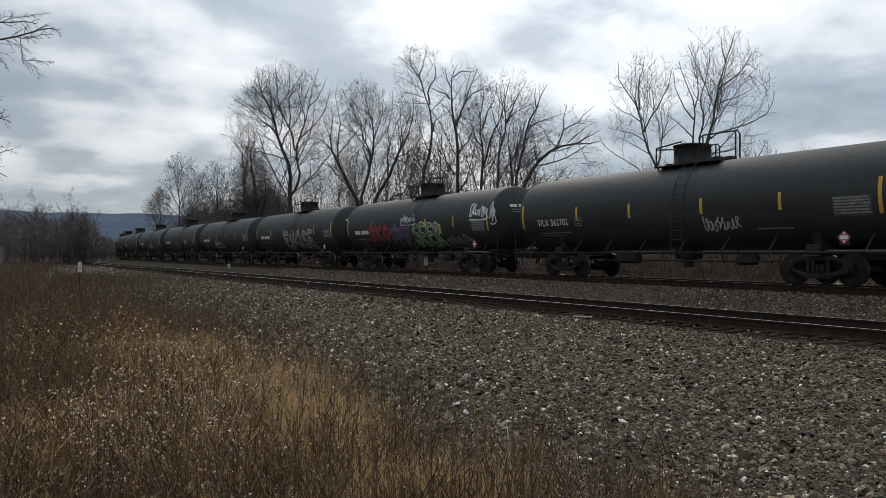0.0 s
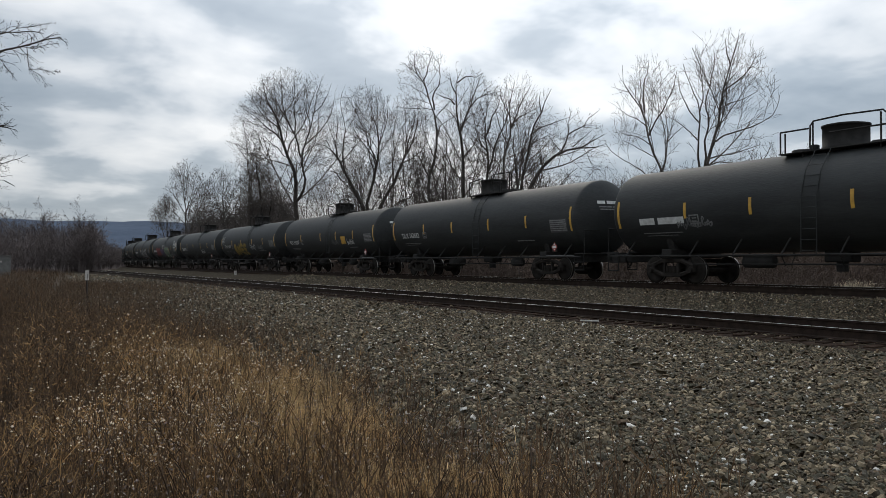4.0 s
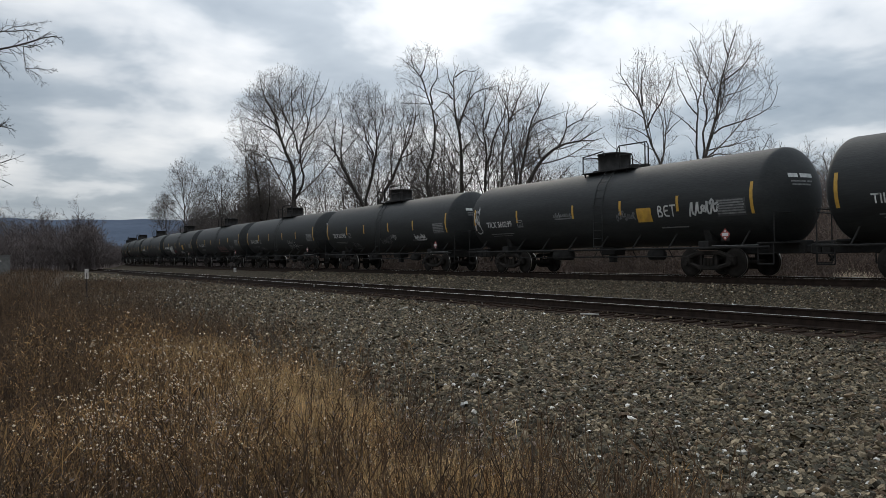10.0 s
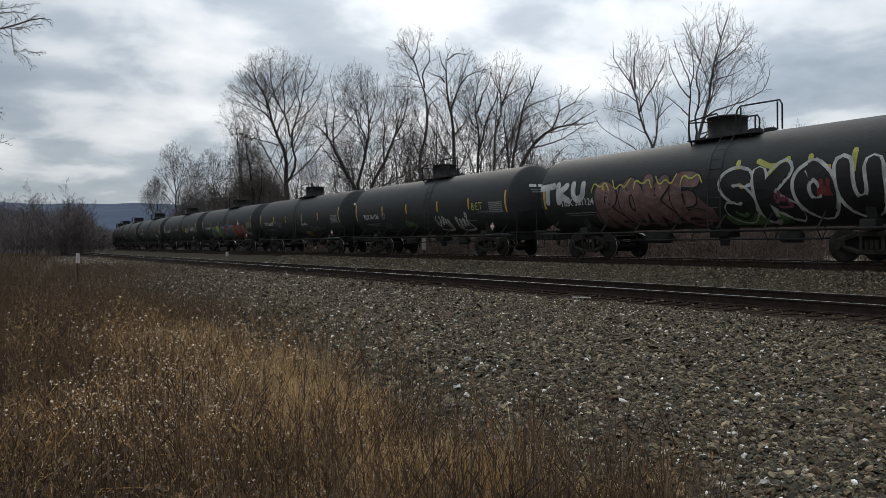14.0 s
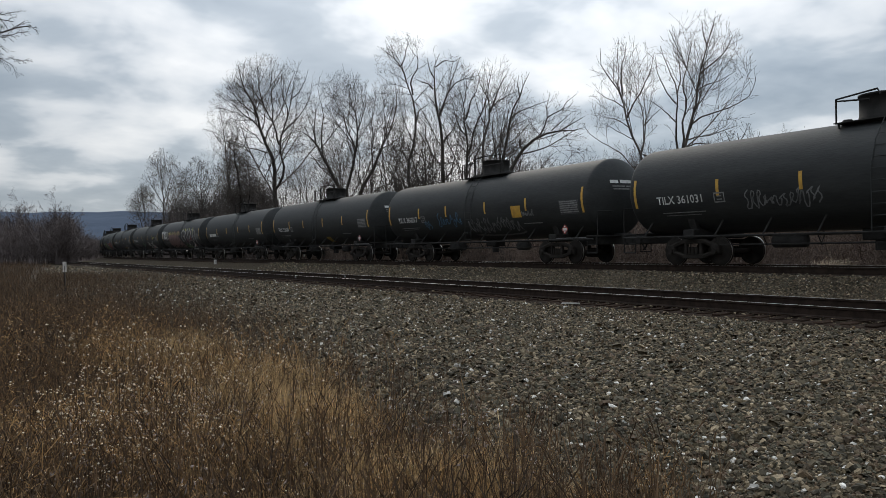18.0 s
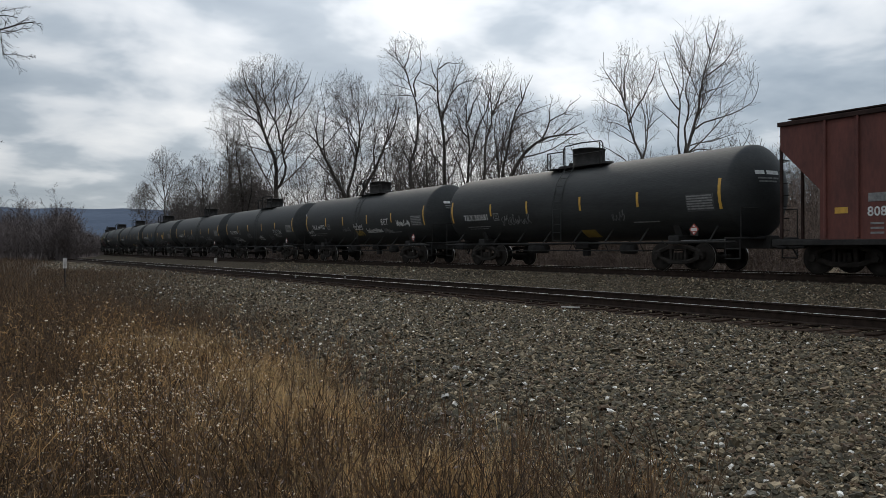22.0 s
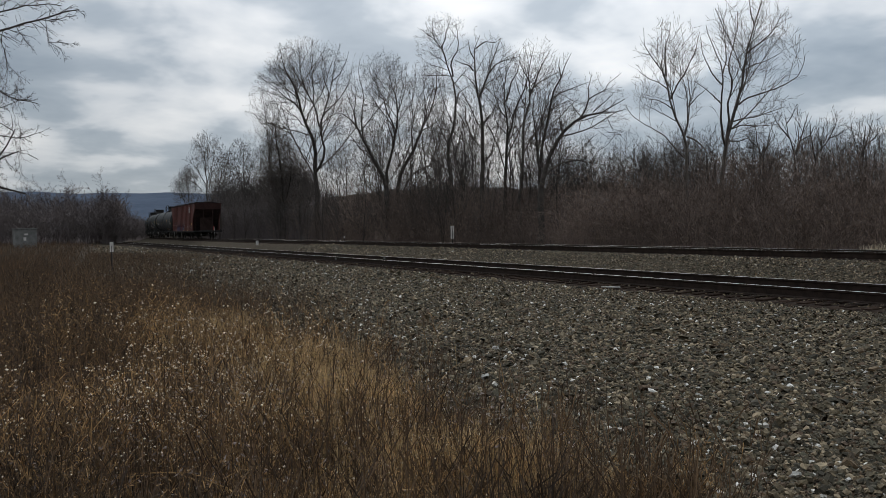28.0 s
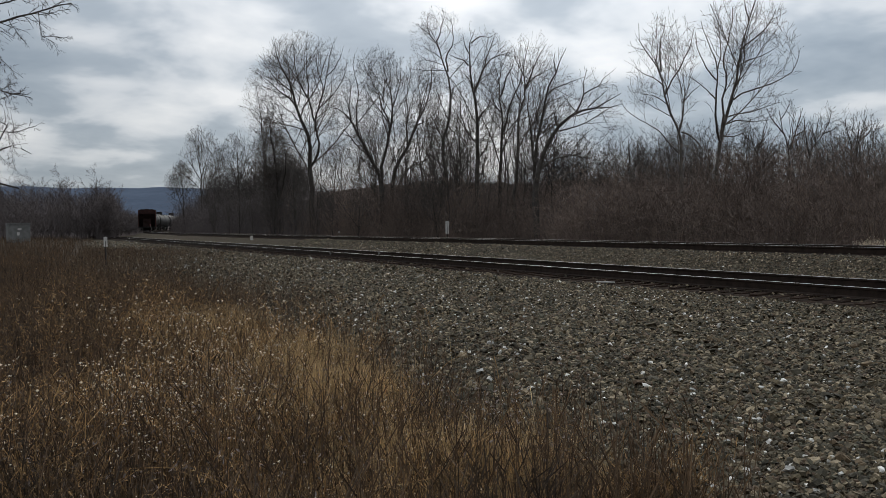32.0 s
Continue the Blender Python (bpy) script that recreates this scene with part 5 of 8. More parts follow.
def bare_tree(stems, seed, label, counts=(10, 7, 6, 5), ratios=(0.46, 0.50, 0.50, 0.55), angles=(42, 40, 40, 38), lift=0.30, start=0.2, rmin=0.0075, wander=0.10, name="tree", group="bare trees along the railway", jitter=0.10, twig=None):
    """stems: (points, foot radius, tip radius) of the trunk and main limbs; the rest branches out of them."""
    rng = np.random.default_rng(seed)
    base = Vector(stems[0][0][0])
    top = new(name)
    top.matrix_basis = Matrix.Translation(base)
    poly = np.stack([resample(p, 9) for p, _, _ in stems]) - np.array(base)
    poly[:, 1:-1] += rng.normal(scale=jitter, size=poly[:, 1:-1].shape)
    rad = np.stack([np.linspace(1, 0, 9) ** 0.8 * (max(a * 0.72, 0.004) - min(0.014, 0.3 * a)) + min(0.014, 0.3 * a) for a in (q[1] for q in stems)])
    trunk = fast_mesh("trunk", *tubes(segments(poly, rad), 7), BARK, True)
    ob = new("trunk", trunk)
    ob.parent = top
    groups, p, r = [], poly, rad
    for lvl, n in enumerate(counts):
        k = (6, 4, 3, 3, 2)[lvl]
        p, r = sprout(p, r, rng, n, start if lvl == 0 else 0.18, 1.0, ratios[lvl], angles[lvl], k, lift, wander, (0.6, 0.7, 0.7, 0.7)[lvl], rmin)
        groups.append((segments(p, r), 5 if lvl == 0 else (1 if lvl == len(counts) - 1 else 3)))
    crown = new("crown", fast_mesh("crown", *join_tubes(groups), twig or TWIG))
    crown.parent = top
    return tagged(top, label, "tree", group)


def reach(p, d, centre, radii):
    """How far from p along d the edge of a crown lies."""
    q, e_ = (p - centre) / radii, d / radii
    a_, b_, c_ = (e_ * e_).sum(1), (q * e_).sum(1), (q * q).sum(1) - 1
    disc = np.sqrt(np.maximum(b_ * b_ - a_ * c_, 0))
    return np.where(c_ < 0, (-b_ + disc) / a_, 0.0)


def fork(poly, rad, rng, per_metre, t0, ratio, angle, k, lift, crown, fill, rmin, wander=0.09, thin=0.62):
    """Branches off many branches at once, each as long as the crown leaves room for."""
    b, kk, _ = poly.shape
    length = np.linalg.norm(np.diff(poly, axis=1), axis=2).sum(1)
    n = max(1, int(np.ceil(np.quantile(length, 0.97) * per_metre * (0.97 - t0))))
    kept = (rng.random((b, n)) < (np.maximum(length * per_metre * (0.97 - t0), 0.7) / n)[:, None]).reshape(-1)
    t = t0 + (0.97 - t0) * (np.arange(n)[None] + rng.random((b, n))) / n
    f = np.minimum(t, 0.999) * (kk - 1)
    i = np.minimum(f.astype(int), kk - 2)
    w = (f - i)[..., None]
    bi = np.arange(b)[:, None]
    start = poly[bi, i] * (1 - w) + poly[bi, i + 1] * w
    tan = poly[bi, i + 1] - poly[bi, i]
    tan = tan / np.maximum(np.linalg.norm(tan, axis=2, keepdims=True), 1e-6)
    r = rad[bi, i] * (1 - w[..., 0]) + rad[bi, i + 1] * w[..., 0]
    rand = rng.normal(size=(b, n, 3))
    perp = rand - (rand * tan).sum(2, keepdims=True) * tan
    perp /= np.maximum(np.linalg.norm(perp, axis=2, keepdims=True), 1e-6)
    a = np.radians(np.clip(rng.normal(angle, angle * 0.3, (b, n)), 8, 85))[..., None]
    d = tan * np.cos(a) + perp * np.sin(a) + np.array([0, 0, 0.5 * lift])
    d = (d / np.linalg.norm(d, axis=2, keepdims=True)).reshape(-1, 3)
    start = start.reshape(-1, 3)
    room = reach(start, d, *crown) * fill
    cap = (length[:, None] * ratio * rng.uniform(0.6, 1.3, (b, n))).reshape(-1)
    ln = np.clip(np.minimum(room * rng.uniform(0.45, 1.14, room.shape), cap), 0.13 * cap, None) + 0.12
    start, d, ln, r = start[kept], d[kept], ln[kept], r.reshape(-1)[kept]
    r = np.minimum(r * thin, 0.004 + 0.011 * ln)
    pts, cur = [start], d
    for _ in range(k - 1):
        cur = cur + rng.normal(scale=wander, size=cur.shape) + np.array([0, 0, lift / k])
        cur = cur / np.linalg.norm(cur, axis=1, keepdims=True)
        pts.append(pts[-1] + cur * (ln / (k - 1))[:, None])
    return np.stack(pts, 1), np.maximum(r[:, None] * np.linspace(1, 0.35, k)[None], rmin)


def stand(x, y, seed, label, crown, stems, density=(1.2, 1.5, 1.9, 1.9), ratio=0.62, angle=43, lift=0.17, start=0.2, rmin=0.0055, short=1.0, most=1.4, bark=None, twig=None, deep=0.45, group="bare trees along the railway"):
    """A tree at x, y. stems: radius, then across and height of its trunk and limbs; crown: middle, height, half width, half height."""
    rng = np.random.default_rng(seed)
    top = new("tree")
    top.matrix_basis = Matrix.Translation((x, y, -1.2))
    dist = math.hypot(x, y)
    ax, dp = np.array((y / dist, -x / dist, 0)), np.array((x / dist, y / dist, 0))
    up = np.array((0, 0, 1.0))
    known, polys, rads = [], [], []
    for i, st in enumerate(stems):
        uz = np.array(st[1:], float)
        near = min(known, key=lambda q: (q[0] - uz[0, 0]) ** 2 + (q[1] - uz[0, 1]) ** 2)[2] if known else 0.0
        run = np.linspace(0, 1, len(uz)) * np.hypot(*(uz[-1] - uz[0])) * rng.normal(scale=0.10 if i == 0 else 0.32)
        p3 = resample(np.stack([uz[:, 0], near + run, uz[:, 1] + 1.2], 1), 16)
        grow = 1 + p3[:, 1] / dist
        p3[:, 0] *= grow
        p3[:, 2] = EYE.z + 1.2 + (p3[:, 2] - EYE.z - 1.2) * grow
        p3[1:-1] += rng.normal(scale=0.0035, size=p3[1:-1].shape) * np.ptp(uz[:, 1])
        known += [(q[0], q[2] - 1.2, q[1]) for q in p3]
        polys.append(p3[:, :1] * ax + p3[:, 1:2] * dp + p3[:, 2:] * up)
        rads.append(np.linspace(1, 0, 16) ** (0.95 if i == 0 else 1.25) * (st[0] * (0.70 if i == 0 else 0.45) - 0.012) + 0.012)
    p, r = np.stack(polys), np.stack(rads)
    ob = new("trunk", fast_mesh("trunk", *tubes(segments(p, r), 7), bark or BARK, True))
    ob.parent = top
    room = (crown[0] * ax + (crown[1] + 1.2 - deep * crown[3]) * up, np.array((crown[2], crown[2], crown[3] * (1 + deep))) * np.array((1.22, 1.22, 1.10)))
    groups = []
    scale = min(max(5.5 / crown[3], 0.8), most)
    for lvl, n in enumerate(density):
        p, r = fork(p, r, rng, n * scale, start if lvl == 0 else 0.2, (ratio * short, 0.66, 0.70, 0.80)[lvl], angle + 3 * lvl, (7, 5, 4, 3)[lvl], lift, room, (0.9, 0.85, 0.95, 1.0)[lvl], rmin * (1.0, 1.0, 0.9, 0.7)[lvl], (0.10, 0.14, 0.17, 0.18)[lvl])
        groups.append((segments(p, r), (4, 3, 3, 1)[lvl] if len(density) > 3 else (4, 3, 1)[lvl]))
    ob = new("crown", fast_mesh("crown", *join_tubes(groups), twig or TWIG))
    ob.parent = top
    return tagged(top, label, "tree", group)


def trees():
    grey = "tall bare grey-barked tree beside the railway"
    low = "low bare tree rising out of the brush"
    stand(29.0, 79.8, 11, "tall bare tree with a broad round crown", (-0.5, 15.3, 5.4, 5.0), [
        (0.50, (0, -1.2), (-0.08, 4.45), (-0.17, 6.53), (-0.27, 8.01), (-0.13, 9.5), (-0.41, 10.68), (-0.75, 11.57), (-1.15, 12.27), (-1.43, 13.33), (-1.71, 14.51), (-1.99, 15.39), (-2.44, 16.27), (-3.12, 17.43), (-3.51, 18.89), (-3.66, 20.24)),
        (0.34, (-0.11, 6.94), (0.25, 7.42), (0.68, 8.31), (0.81, 9.2), (0.64, 10.1), (0.48, 10.98), (0.43, 11.87), (0.8, 13.06), (1.23, 14.26), (1.47, 15.15), (1.61, 16.34), (1.86, 17.53), (2.17, 19.02), (2.6, 20.39)),
        (0.24, (0.37, 11.7), (0.03, 13.06), (-0.25, 14.24), (-0.17, 15.42), (-0.33, 16.9), (-0.37, 18.37), (-0.29, 19.85), (-0.16, 21.15)),
        (0.16, (-0.19, 14.06), (-0.76, 15), (-1.27, 16.29), (-1.6, 17.76), (-1.64, 19.23), (-1.8, 20.64)),
        (0.18, (-1.43, 13.33), (-2.29, 14.21), (-3.16, 14.78), (-4.02, 15.65), (-4.87, 16.22), (-5.73, 16.91)),
        (0.16, (-1.71, 14.51), (-2.86, 15.55), (-3.72, 16.24), (-4.4, 17.41), (-5.13, 18.45)),
        (0.18, (0.8, 13.06), (1.51, 13.67), (2.41, 14.57), (3.02, 15.47), (3.63, 16.67), (3.88, 18.16)),
        (0.16, (1.23, 14.26), (1.36, 15.45), (0.79, 16.92), (0.69, 18.39), (1.01, 20.17)),
        (0.14, (1.61, 16.34), (2.56, 17.25), (3.17, 18.45), (3.54, 19.64)),
        (0.14, (-0.75, 11.57), (-1.45, 11.86), (-2.02, 12.74), (-2.6, 13.02), (-3.46, 13.9), (-4.62, 14.12)),
        (0.09, (-0.16, 7.54), (-0.8, 8.01), (-1.32, 8.36), (-1.9, 8.6)),
        (0.12, (0.43, 11.87), (1.2, 12.54), (2.04, 13.14), (3.11, 13.63))], density=(1.25, 1.55, 1.95, 1.9))
    stand(29.0, 62.6, 12, "bare tree with several spreading stems", (-0.1, 11.3, 3.2, 4.3), [
        (0.44, (0, -1.2), (0.03, 4.21), (-0.15, 5.19), (-0.63, 6.16), (-1.01, 6.89), (-1.44, 7.62), (-1.82, 8.35), (-2.05, 9.08), (-2.52, 9.81), (-3, 10.3), (-3.72, 10.78), (-4.54, 10.88)),
        (0.34, (0.03, 4.31), (0.1, 5.67), (0.35, 6.65), (0.61, 7.62), (0.71, 8.59), (0.87, 9.56), (0.54, 10.29), (0.16, 11.02), (-0.07, 11.99), (-0.55, 12.96), (-1.02, 13.93), (-1.5, 14.8)),
        (0.26, (0.76, 8.69), (0.97, 9.56), (1.08, 10.78), (1, 11.99), (0.67, 12.96), (0.43, 13.93), (0.3, 15)),
        (0.18, (-1.82, 8.35), (-2.04, 9.81), (-1.93, 11.02), (-1.77, 11.99), (-2, 13.2), (-2.23, 14.41), (-2.07, 15.47)),
        (0.15, (1.08, 10.78), (1.48, 11.99), (1.78, 12.96), (1.9, 14.18), (1.76, 15.1)),
        (0.15, (-1.01, 6.89), (-1.58, 7.53), (-2.16, 7.72), (-2.73, 8.6), (-3.11, 9.08)),
        (0.12, (-0.07, 11.99), (-0.65, 12.38), (-1.13, 12.96), (-1.76, 13.05)),
        (0.12, (-2.52, 9.81), (-2.7, 11.02), (-3.08, 11.99), (-3.36, 12.96))], density=(1.25, 1.55, 1.95, 1.9))
    stand(29.9, 62.4, 13, "tall bare grey-barked tree beside the railway", (2.9, 11.1, 2.6, 4.0), [
        (0.36, (0, -1.2), (0.09, 4.71), (0.54, 5.93), (0.94, 6.66), (1.44, 7.63), (1.84, 8.61), (2.29, 9.34), (2.69, 10.32), (3.19, 11.29), (3.45, 12.27), (3.71, 13.49), (3.57, 14.76)),
        (0.20, (0.52, 3.97), (1.17, 5.29), (1.91, 5.92), (2.9, 6.35), (3.89, 6.84), (4.63, 7.37), (5.28, 8.11)),
        (0.18, (1.44, 7.63), (1.36, 9.1), (1.57, 10.32), (1.38, 11.54), (1.59, 12.76), (1.9, 13.98)),
        (0.15, (2.29, 9.34), (3.03, 9.68), (3.82, 10.31), (4.42, 11.29), (4.73, 12.51)),
        (0.13, (2.69, 10.32), (2.56, 11.54), (2.47, 12.76), (2.68, 14.07)),
        (0.13, (0.5, 5.8), (0.2, 7.1), (0.35, 8.6), (0.1, 10.2)),
        (0.12, (2.9, 6.35), (3.4, 7.4), (3.6, 8.8), (4.1, 10.0)),
        (0.11, (3.89, 6.84), (4.3, 6.3), (5.0, 6.2), (5.7, 6.6)),
        (0.12, (1.91, 5.92), (2.22, 6.9), (2.91, 7.72), (3.8, 8.01))], density=(1.25, 1.6, 1.95, 1.95))
    stand(29.9, 53.1, 14, "tall thin bare tree with a flat-topped crown", (-0.3, 14.3, 2.0, 2.6), [
        (0.27, (0, -1.2), (-0.06, 4.2), (-0.04, 5.93), (0.01, 7.22), (0.37, 8.29), (0.51, 9.36), (0.6, 10.22), (0.52, 11.08), (0.4, 11.73), (0.41, 12.37), (0.03, 13.23), (-0.22, 13.88), (-0.52, 14.53), (-0.94, 15.17), (-1.37, 15.48), (-2.01, 16)),
        (0.17, (0.41, 12.37), (0.24, 13.32), (0.42, 13.87), (0.77, 14.3), (0.86, 14.94), (0.78, 15.58), (0.7, 16.39)),
        (0.12, (-0.52, 14.53), (-0.17, 15.16), (-0.08, 15.8), (0.19, 16.57)),
        (0.10, (-0.94, 15.17), (-1.15, 15.82), (-1.1, 16.59)),
        (0.15, (0.6, 10.22), (0.83, 11.16), (1.52, 11.63), (2.04, 11.92)),
        (0.14, (0.01, 7.22), (-0.37, 7.87), (-0.79, 8.73), (-1.21, 9.6), (-1.51, 10.25)),
        (0.13, (0.37, 8.16), (1.05, 7.55), (1.65, 7.11), (1.99, 6.34)),
        (0.13, (0.0, 5.9), (0.65, 6.9), (1.05, 8.3), (1.2, 10.0)),
        (0.11, (0.42, 8.6), (-0.05, 9.7), (-0.5, 11.0), (-0.75, 12.3)),
        (0.11, (-0.05, 5.2), (-0.8, 5.9), (-1.6, 6.3), (-2.3, 7.3)),
        (0.09, (0.03, 13.23), (-0.53, 13.76), (-1.04, 13.98), (-1.38, 14.32))], start=0.36, ratio=0.36, density=(1.8, 2.2, 2.6, 2.4), deep=0.15)
    stand(29.9, 48.4, 15, "tall bare grey-barked tree beside the railway", (0.3, 11.2, 2.2, 3.2), [
        (0.34, (0, -1.2), (0.02, 3.95), (0.12, 5.55), (0.09, 7.16), (0.14, 8.56), (-0.01, 9.57), (-0.16, 10.37), (-0.32, 11.18), (-0.47, 11.98), (-0.38, 12.78), (-0.29, 13.57), (0.03, 14.53)),
        (0.20, (-0.08, 10.05), (0.33, 11.16), (0.61, 11.76), (1.02, 12.35), (1.62, 12.65), (2.22, 12.8), (2.9, 12.95)),
        (0.14, (0.61, 11.76), (0.82, 12.55), (1.15, 13.34), (1.47, 14.25)),
        (0.15, (-0.47, 11.98), (-0.79, 12.39), (-1.27, 12.52), (-1.83, 12.81)),
        (0.12, (-0.38, 12.78), (-0.7, 13.38), (-0.85, 14.23)),
        (0.11, (-0.29, 13.57), (0.35, 14.04), (1.07, 13.94), (1.55, 14.25)),
        (0.13, (0.12, 5.3), (0.75, 6.2), (1.1, 7.6), (1.35, 9.2)),
        (0.12, (0.1, 6.4), (-0.6, 7.3), (-1.05, 8.5), (-1.15, 9.9)),
        (0.11, (0.13, 8.2), (0.8, 9.0), (1.35, 10.1), (1.9, 10.7)),
        (0.11, (0.05, 4.4), (-0.7, 5.1), (-1.5, 5.4), (-2.2, 6.4)),
        (0.12, (-0.16, 10.37), (-0.48, 11.1), (-0.95, 11.59), (-1.35, 11.8))], start=0.3, ratio=0.55, density=(1.3, 1.7, 2.1, 2.0), most=1.4)
    stand(30.4, 46.2, 16, "tall bare grey-barked tree beside the railway", (0.4, 9.5, 2.0, 3.4), [
        (0.25, (0, -1.2), (0.02, 4.22), (0.15, 5.59), (0.24, 6.95), (0.25, 8.31), (0.14, 9.48), (0.03, 10.45), (-0.11, 11.23), (-0.34, 11.93)),
        (0.20, (0.24, 6.95), (0.56, 7.91), (0.8, 8.88), (1.11, 9.65), (1.51, 10.41), (1.63, 11.18), (1.44, 11.96), (1.37, 12.66)),
        (0.15, (0.14, 9.48), (0.42, 10.25), (0.54, 10.82), (0.93, 11.4), (1.21, 12.55)),
        (0.13, (0.25, 8.31), (-0.21, 8.9), (-0.52, 9.69), (-0.66, 10.47), (-0.89, 11.25)),
        (0.10, (0.03, 10.45), (0.2, 11.22), (0.28, 11.99), (0.17, 12.85))], density=(1.5, 1.8, 2.1, 2.1), most=1.2)
    stand(29.9, 43.5, 17, "tall bare grey-barked tree beside the railway", (1.0, 9.8, 1.9, 3.1), [
        (0.24, (0, -1.2), (-0.05, 3.68), (0.14, 5.16), (0.26, 6.27), (0.23, 7.38), (0.53, 8.48), (0.73, 9.59), (0.66, 10.33), (0.55, 11.07), (0.74, 11.8), (0.97, 12.68)),
        (0.17, (0.73, 9.59), (1.03, 10.32), (1.29, 11.05), (1.66, 11.77), (2.03, 12.42)),
        (0.13, (0.73, 9.77), (1.28, 10.31), (1.83, 10.59), (2.57, 10.93)),
        (0.12, (0.53, 8.48), (0.21, 9.05), (-0.08, 9.8), (-0.3, 10.73)),
        (0.11, (0.66, 10.33), (0.37, 10.89), (0.08, 11.53), (0.01, 12.19))], density=(1.5, 1.8, 2.1, 2.1), most=1.3)
    stand(29.5, 40.8, 26, "tall bare grey-barked tree beside the railway", (0.8, 8.8, 1.8, 2.9), [
        (0.25, (0, -1.2), (0.02, 3.52), (-0.01, 4.58), (0.17, 5.64), (0.35, 6.87), (0.54, 7.92), (0.82, 8.79), (1.07, 9.48), (1.35, 10.17), (1.6, 10.86), (2.02, 11.62)),
        (0.22, (-0.01, 4.58), (-0.18, 6), (-0.27, 7.06), (-0.41, 7.95), (-0.33, 8.82), (-0.15, 9.52)),
        (0.11, (0.82, 8.79), (1.24, 9.13), (2.29, 9.51), (3.15, 9.8)),
        (0.10, (0.54, 7.92), (0.89, 8.26), (1.41, 8.49), (1.93, 8.75)),
        (0.10, (1.35, 10.17), (1.25, 10.88), (1.33, 11.43)),
        (0.10, (0.35, 6.87), (0.11, 7.58), (0.26, 8.45), (0.48, 9.33))], short=0.85, density=(1.5, 1.8, 2.1, 2.1), most=1.4)
    stand(28.2, 39.0, 18, "leaning bare tree with a long bent limb", (2.8, 7.2, 2.4, 2.4), [
        (0.36, (0, -1.2), (0.08, 3.4), (0.22, 3.91), (0.49, 4.74), (0.83, 5.58), (1.17, 6.07), (1.51, 6.57), (2.01, 6.99), (2.5, 7.31), (3.17, 7.56), (3.82, 7.61), (4.48, 7.99), (5.04, 8.31)),
        (0.16, (1.44, 6.4), (1.24, 6.91), (1.21, 7.35), (1.28, 7.62)),
        (0.14, (2.5, 7.31), (2.77, 7.87), (2.94, 8.37), (3.34, 8.62), (3.83, 8.84), (4.16, 9.33), (4.68, 9.71)),
        (0.08, (2.94, 8.37), (2.91, 9.04), (3.11, 9.76)),
        (0.09, (3.17, 7.6), (3.66, 8.01), (4.32, 8.59)),
        (0.07, (2.5, 7.31), (2.11, 7.79), (1.75, 8.34)),
        (0.09, (3.82, 7.58), (4.48, 7.56), (5.13, 7.71)),
        (0.20, (0.15, 3.67), (0.56, 4.2), (1.33, 4.63), (2.16, 4.78), (2.99, 4.63), (3.81, 4.44), (4.4, 4.23)),
        (0.06, (2.16, 4.78), (2.49, 5.44), (3.03, 6.03), (3.49, 6.35)),
        (0.06, (2.99, 4.63), (3.42, 5.28), (3.98, 5.61), (4.41, 6.16)),
        (0.06, (1.33, 4.63), (1.57, 5.33), (1.9, 5.89))], start=0.4, short=0.48, density=(1.4, 1.7, 2.0, 2.0))
    stand(33.0, 31.8, 19, "slender bare tree standing above the brush", (-1.0, 9.0, 1.8, 3.0), [
        (0.17, (0, -1.2), (-0.05, 4.03), (-0.08, 4.96), (-0.2, 5.74), (-0.4, 6.15), (-0.61, 6.53), (-0.76, 7.16), (-0.9, 7.78), (-0.99, 8.41), (-1.14, 9.04), (-1.44, 9.53), (-1.8, 10.02), (-2.19, 10.51), (-2.34, 10.99), (-2.4, 11.43), (-2.34, 11.8)),
        (0.12, (-1.14, 9.04), (-1.2, 9.66), (-1.2, 10.28), (-1.13, 10.9), (-0.98, 11.32), (-0.89, 11.99)),
        (0.11, (-0.9, 7.78), (-0.69, 8.39), (-0.25, 8.98), (0.05, 9.57), (0.34, 10.17), (0.49, 10.65), (0.61, 11.31)),
        (0.13, (-0.2, 5.74), (-0.02, 6.35), (0.04, 6.96), (0.1, 7.73), (0.05, 8.35), (-0.1, 9.22)),
        (0.08, (-0.99, 8.26), (-1.59, 8.76), (-2.04, 8.94), (-2.59, 9.39)),
        (0.08, (-0.76, 7.16), (-1.14, 7.49), (-1.59, 7.76), (-2.2, 7.86)),
        (0.11, (-0.08, 5.67), (0.33, 5.5), (0.77, 5.08), (1.06, 4.61), (1.38, 4.23)),
        (0.10, (-0.02, 4.34), (-0.41, 4.72), (-0.85, 5.24), (-1.15, 5.69), (-1.75, 6.12), (-2.36, 6.46), (-2.97, 6.96), (-3.36, 7.52)),
        (0.07, (-0.05, 4.96), (0.48, 4.88), (0.97, 4.7)),
        (0.07, (0.07, 7.36), (0.48, 7.83), (1.04, 8.28)),
        (0.06, (-1.44, 9.53), (-1.32, 10.29), (-1.37, 10.92), (-1.4, 11.48))], lift=0.36, ratio=0.4, angle=40, density=(0.9, 1.4, 1.9, 1.8), most=1.9, deep=0.15, bark=PALEBARK, twig=PALEBARK)
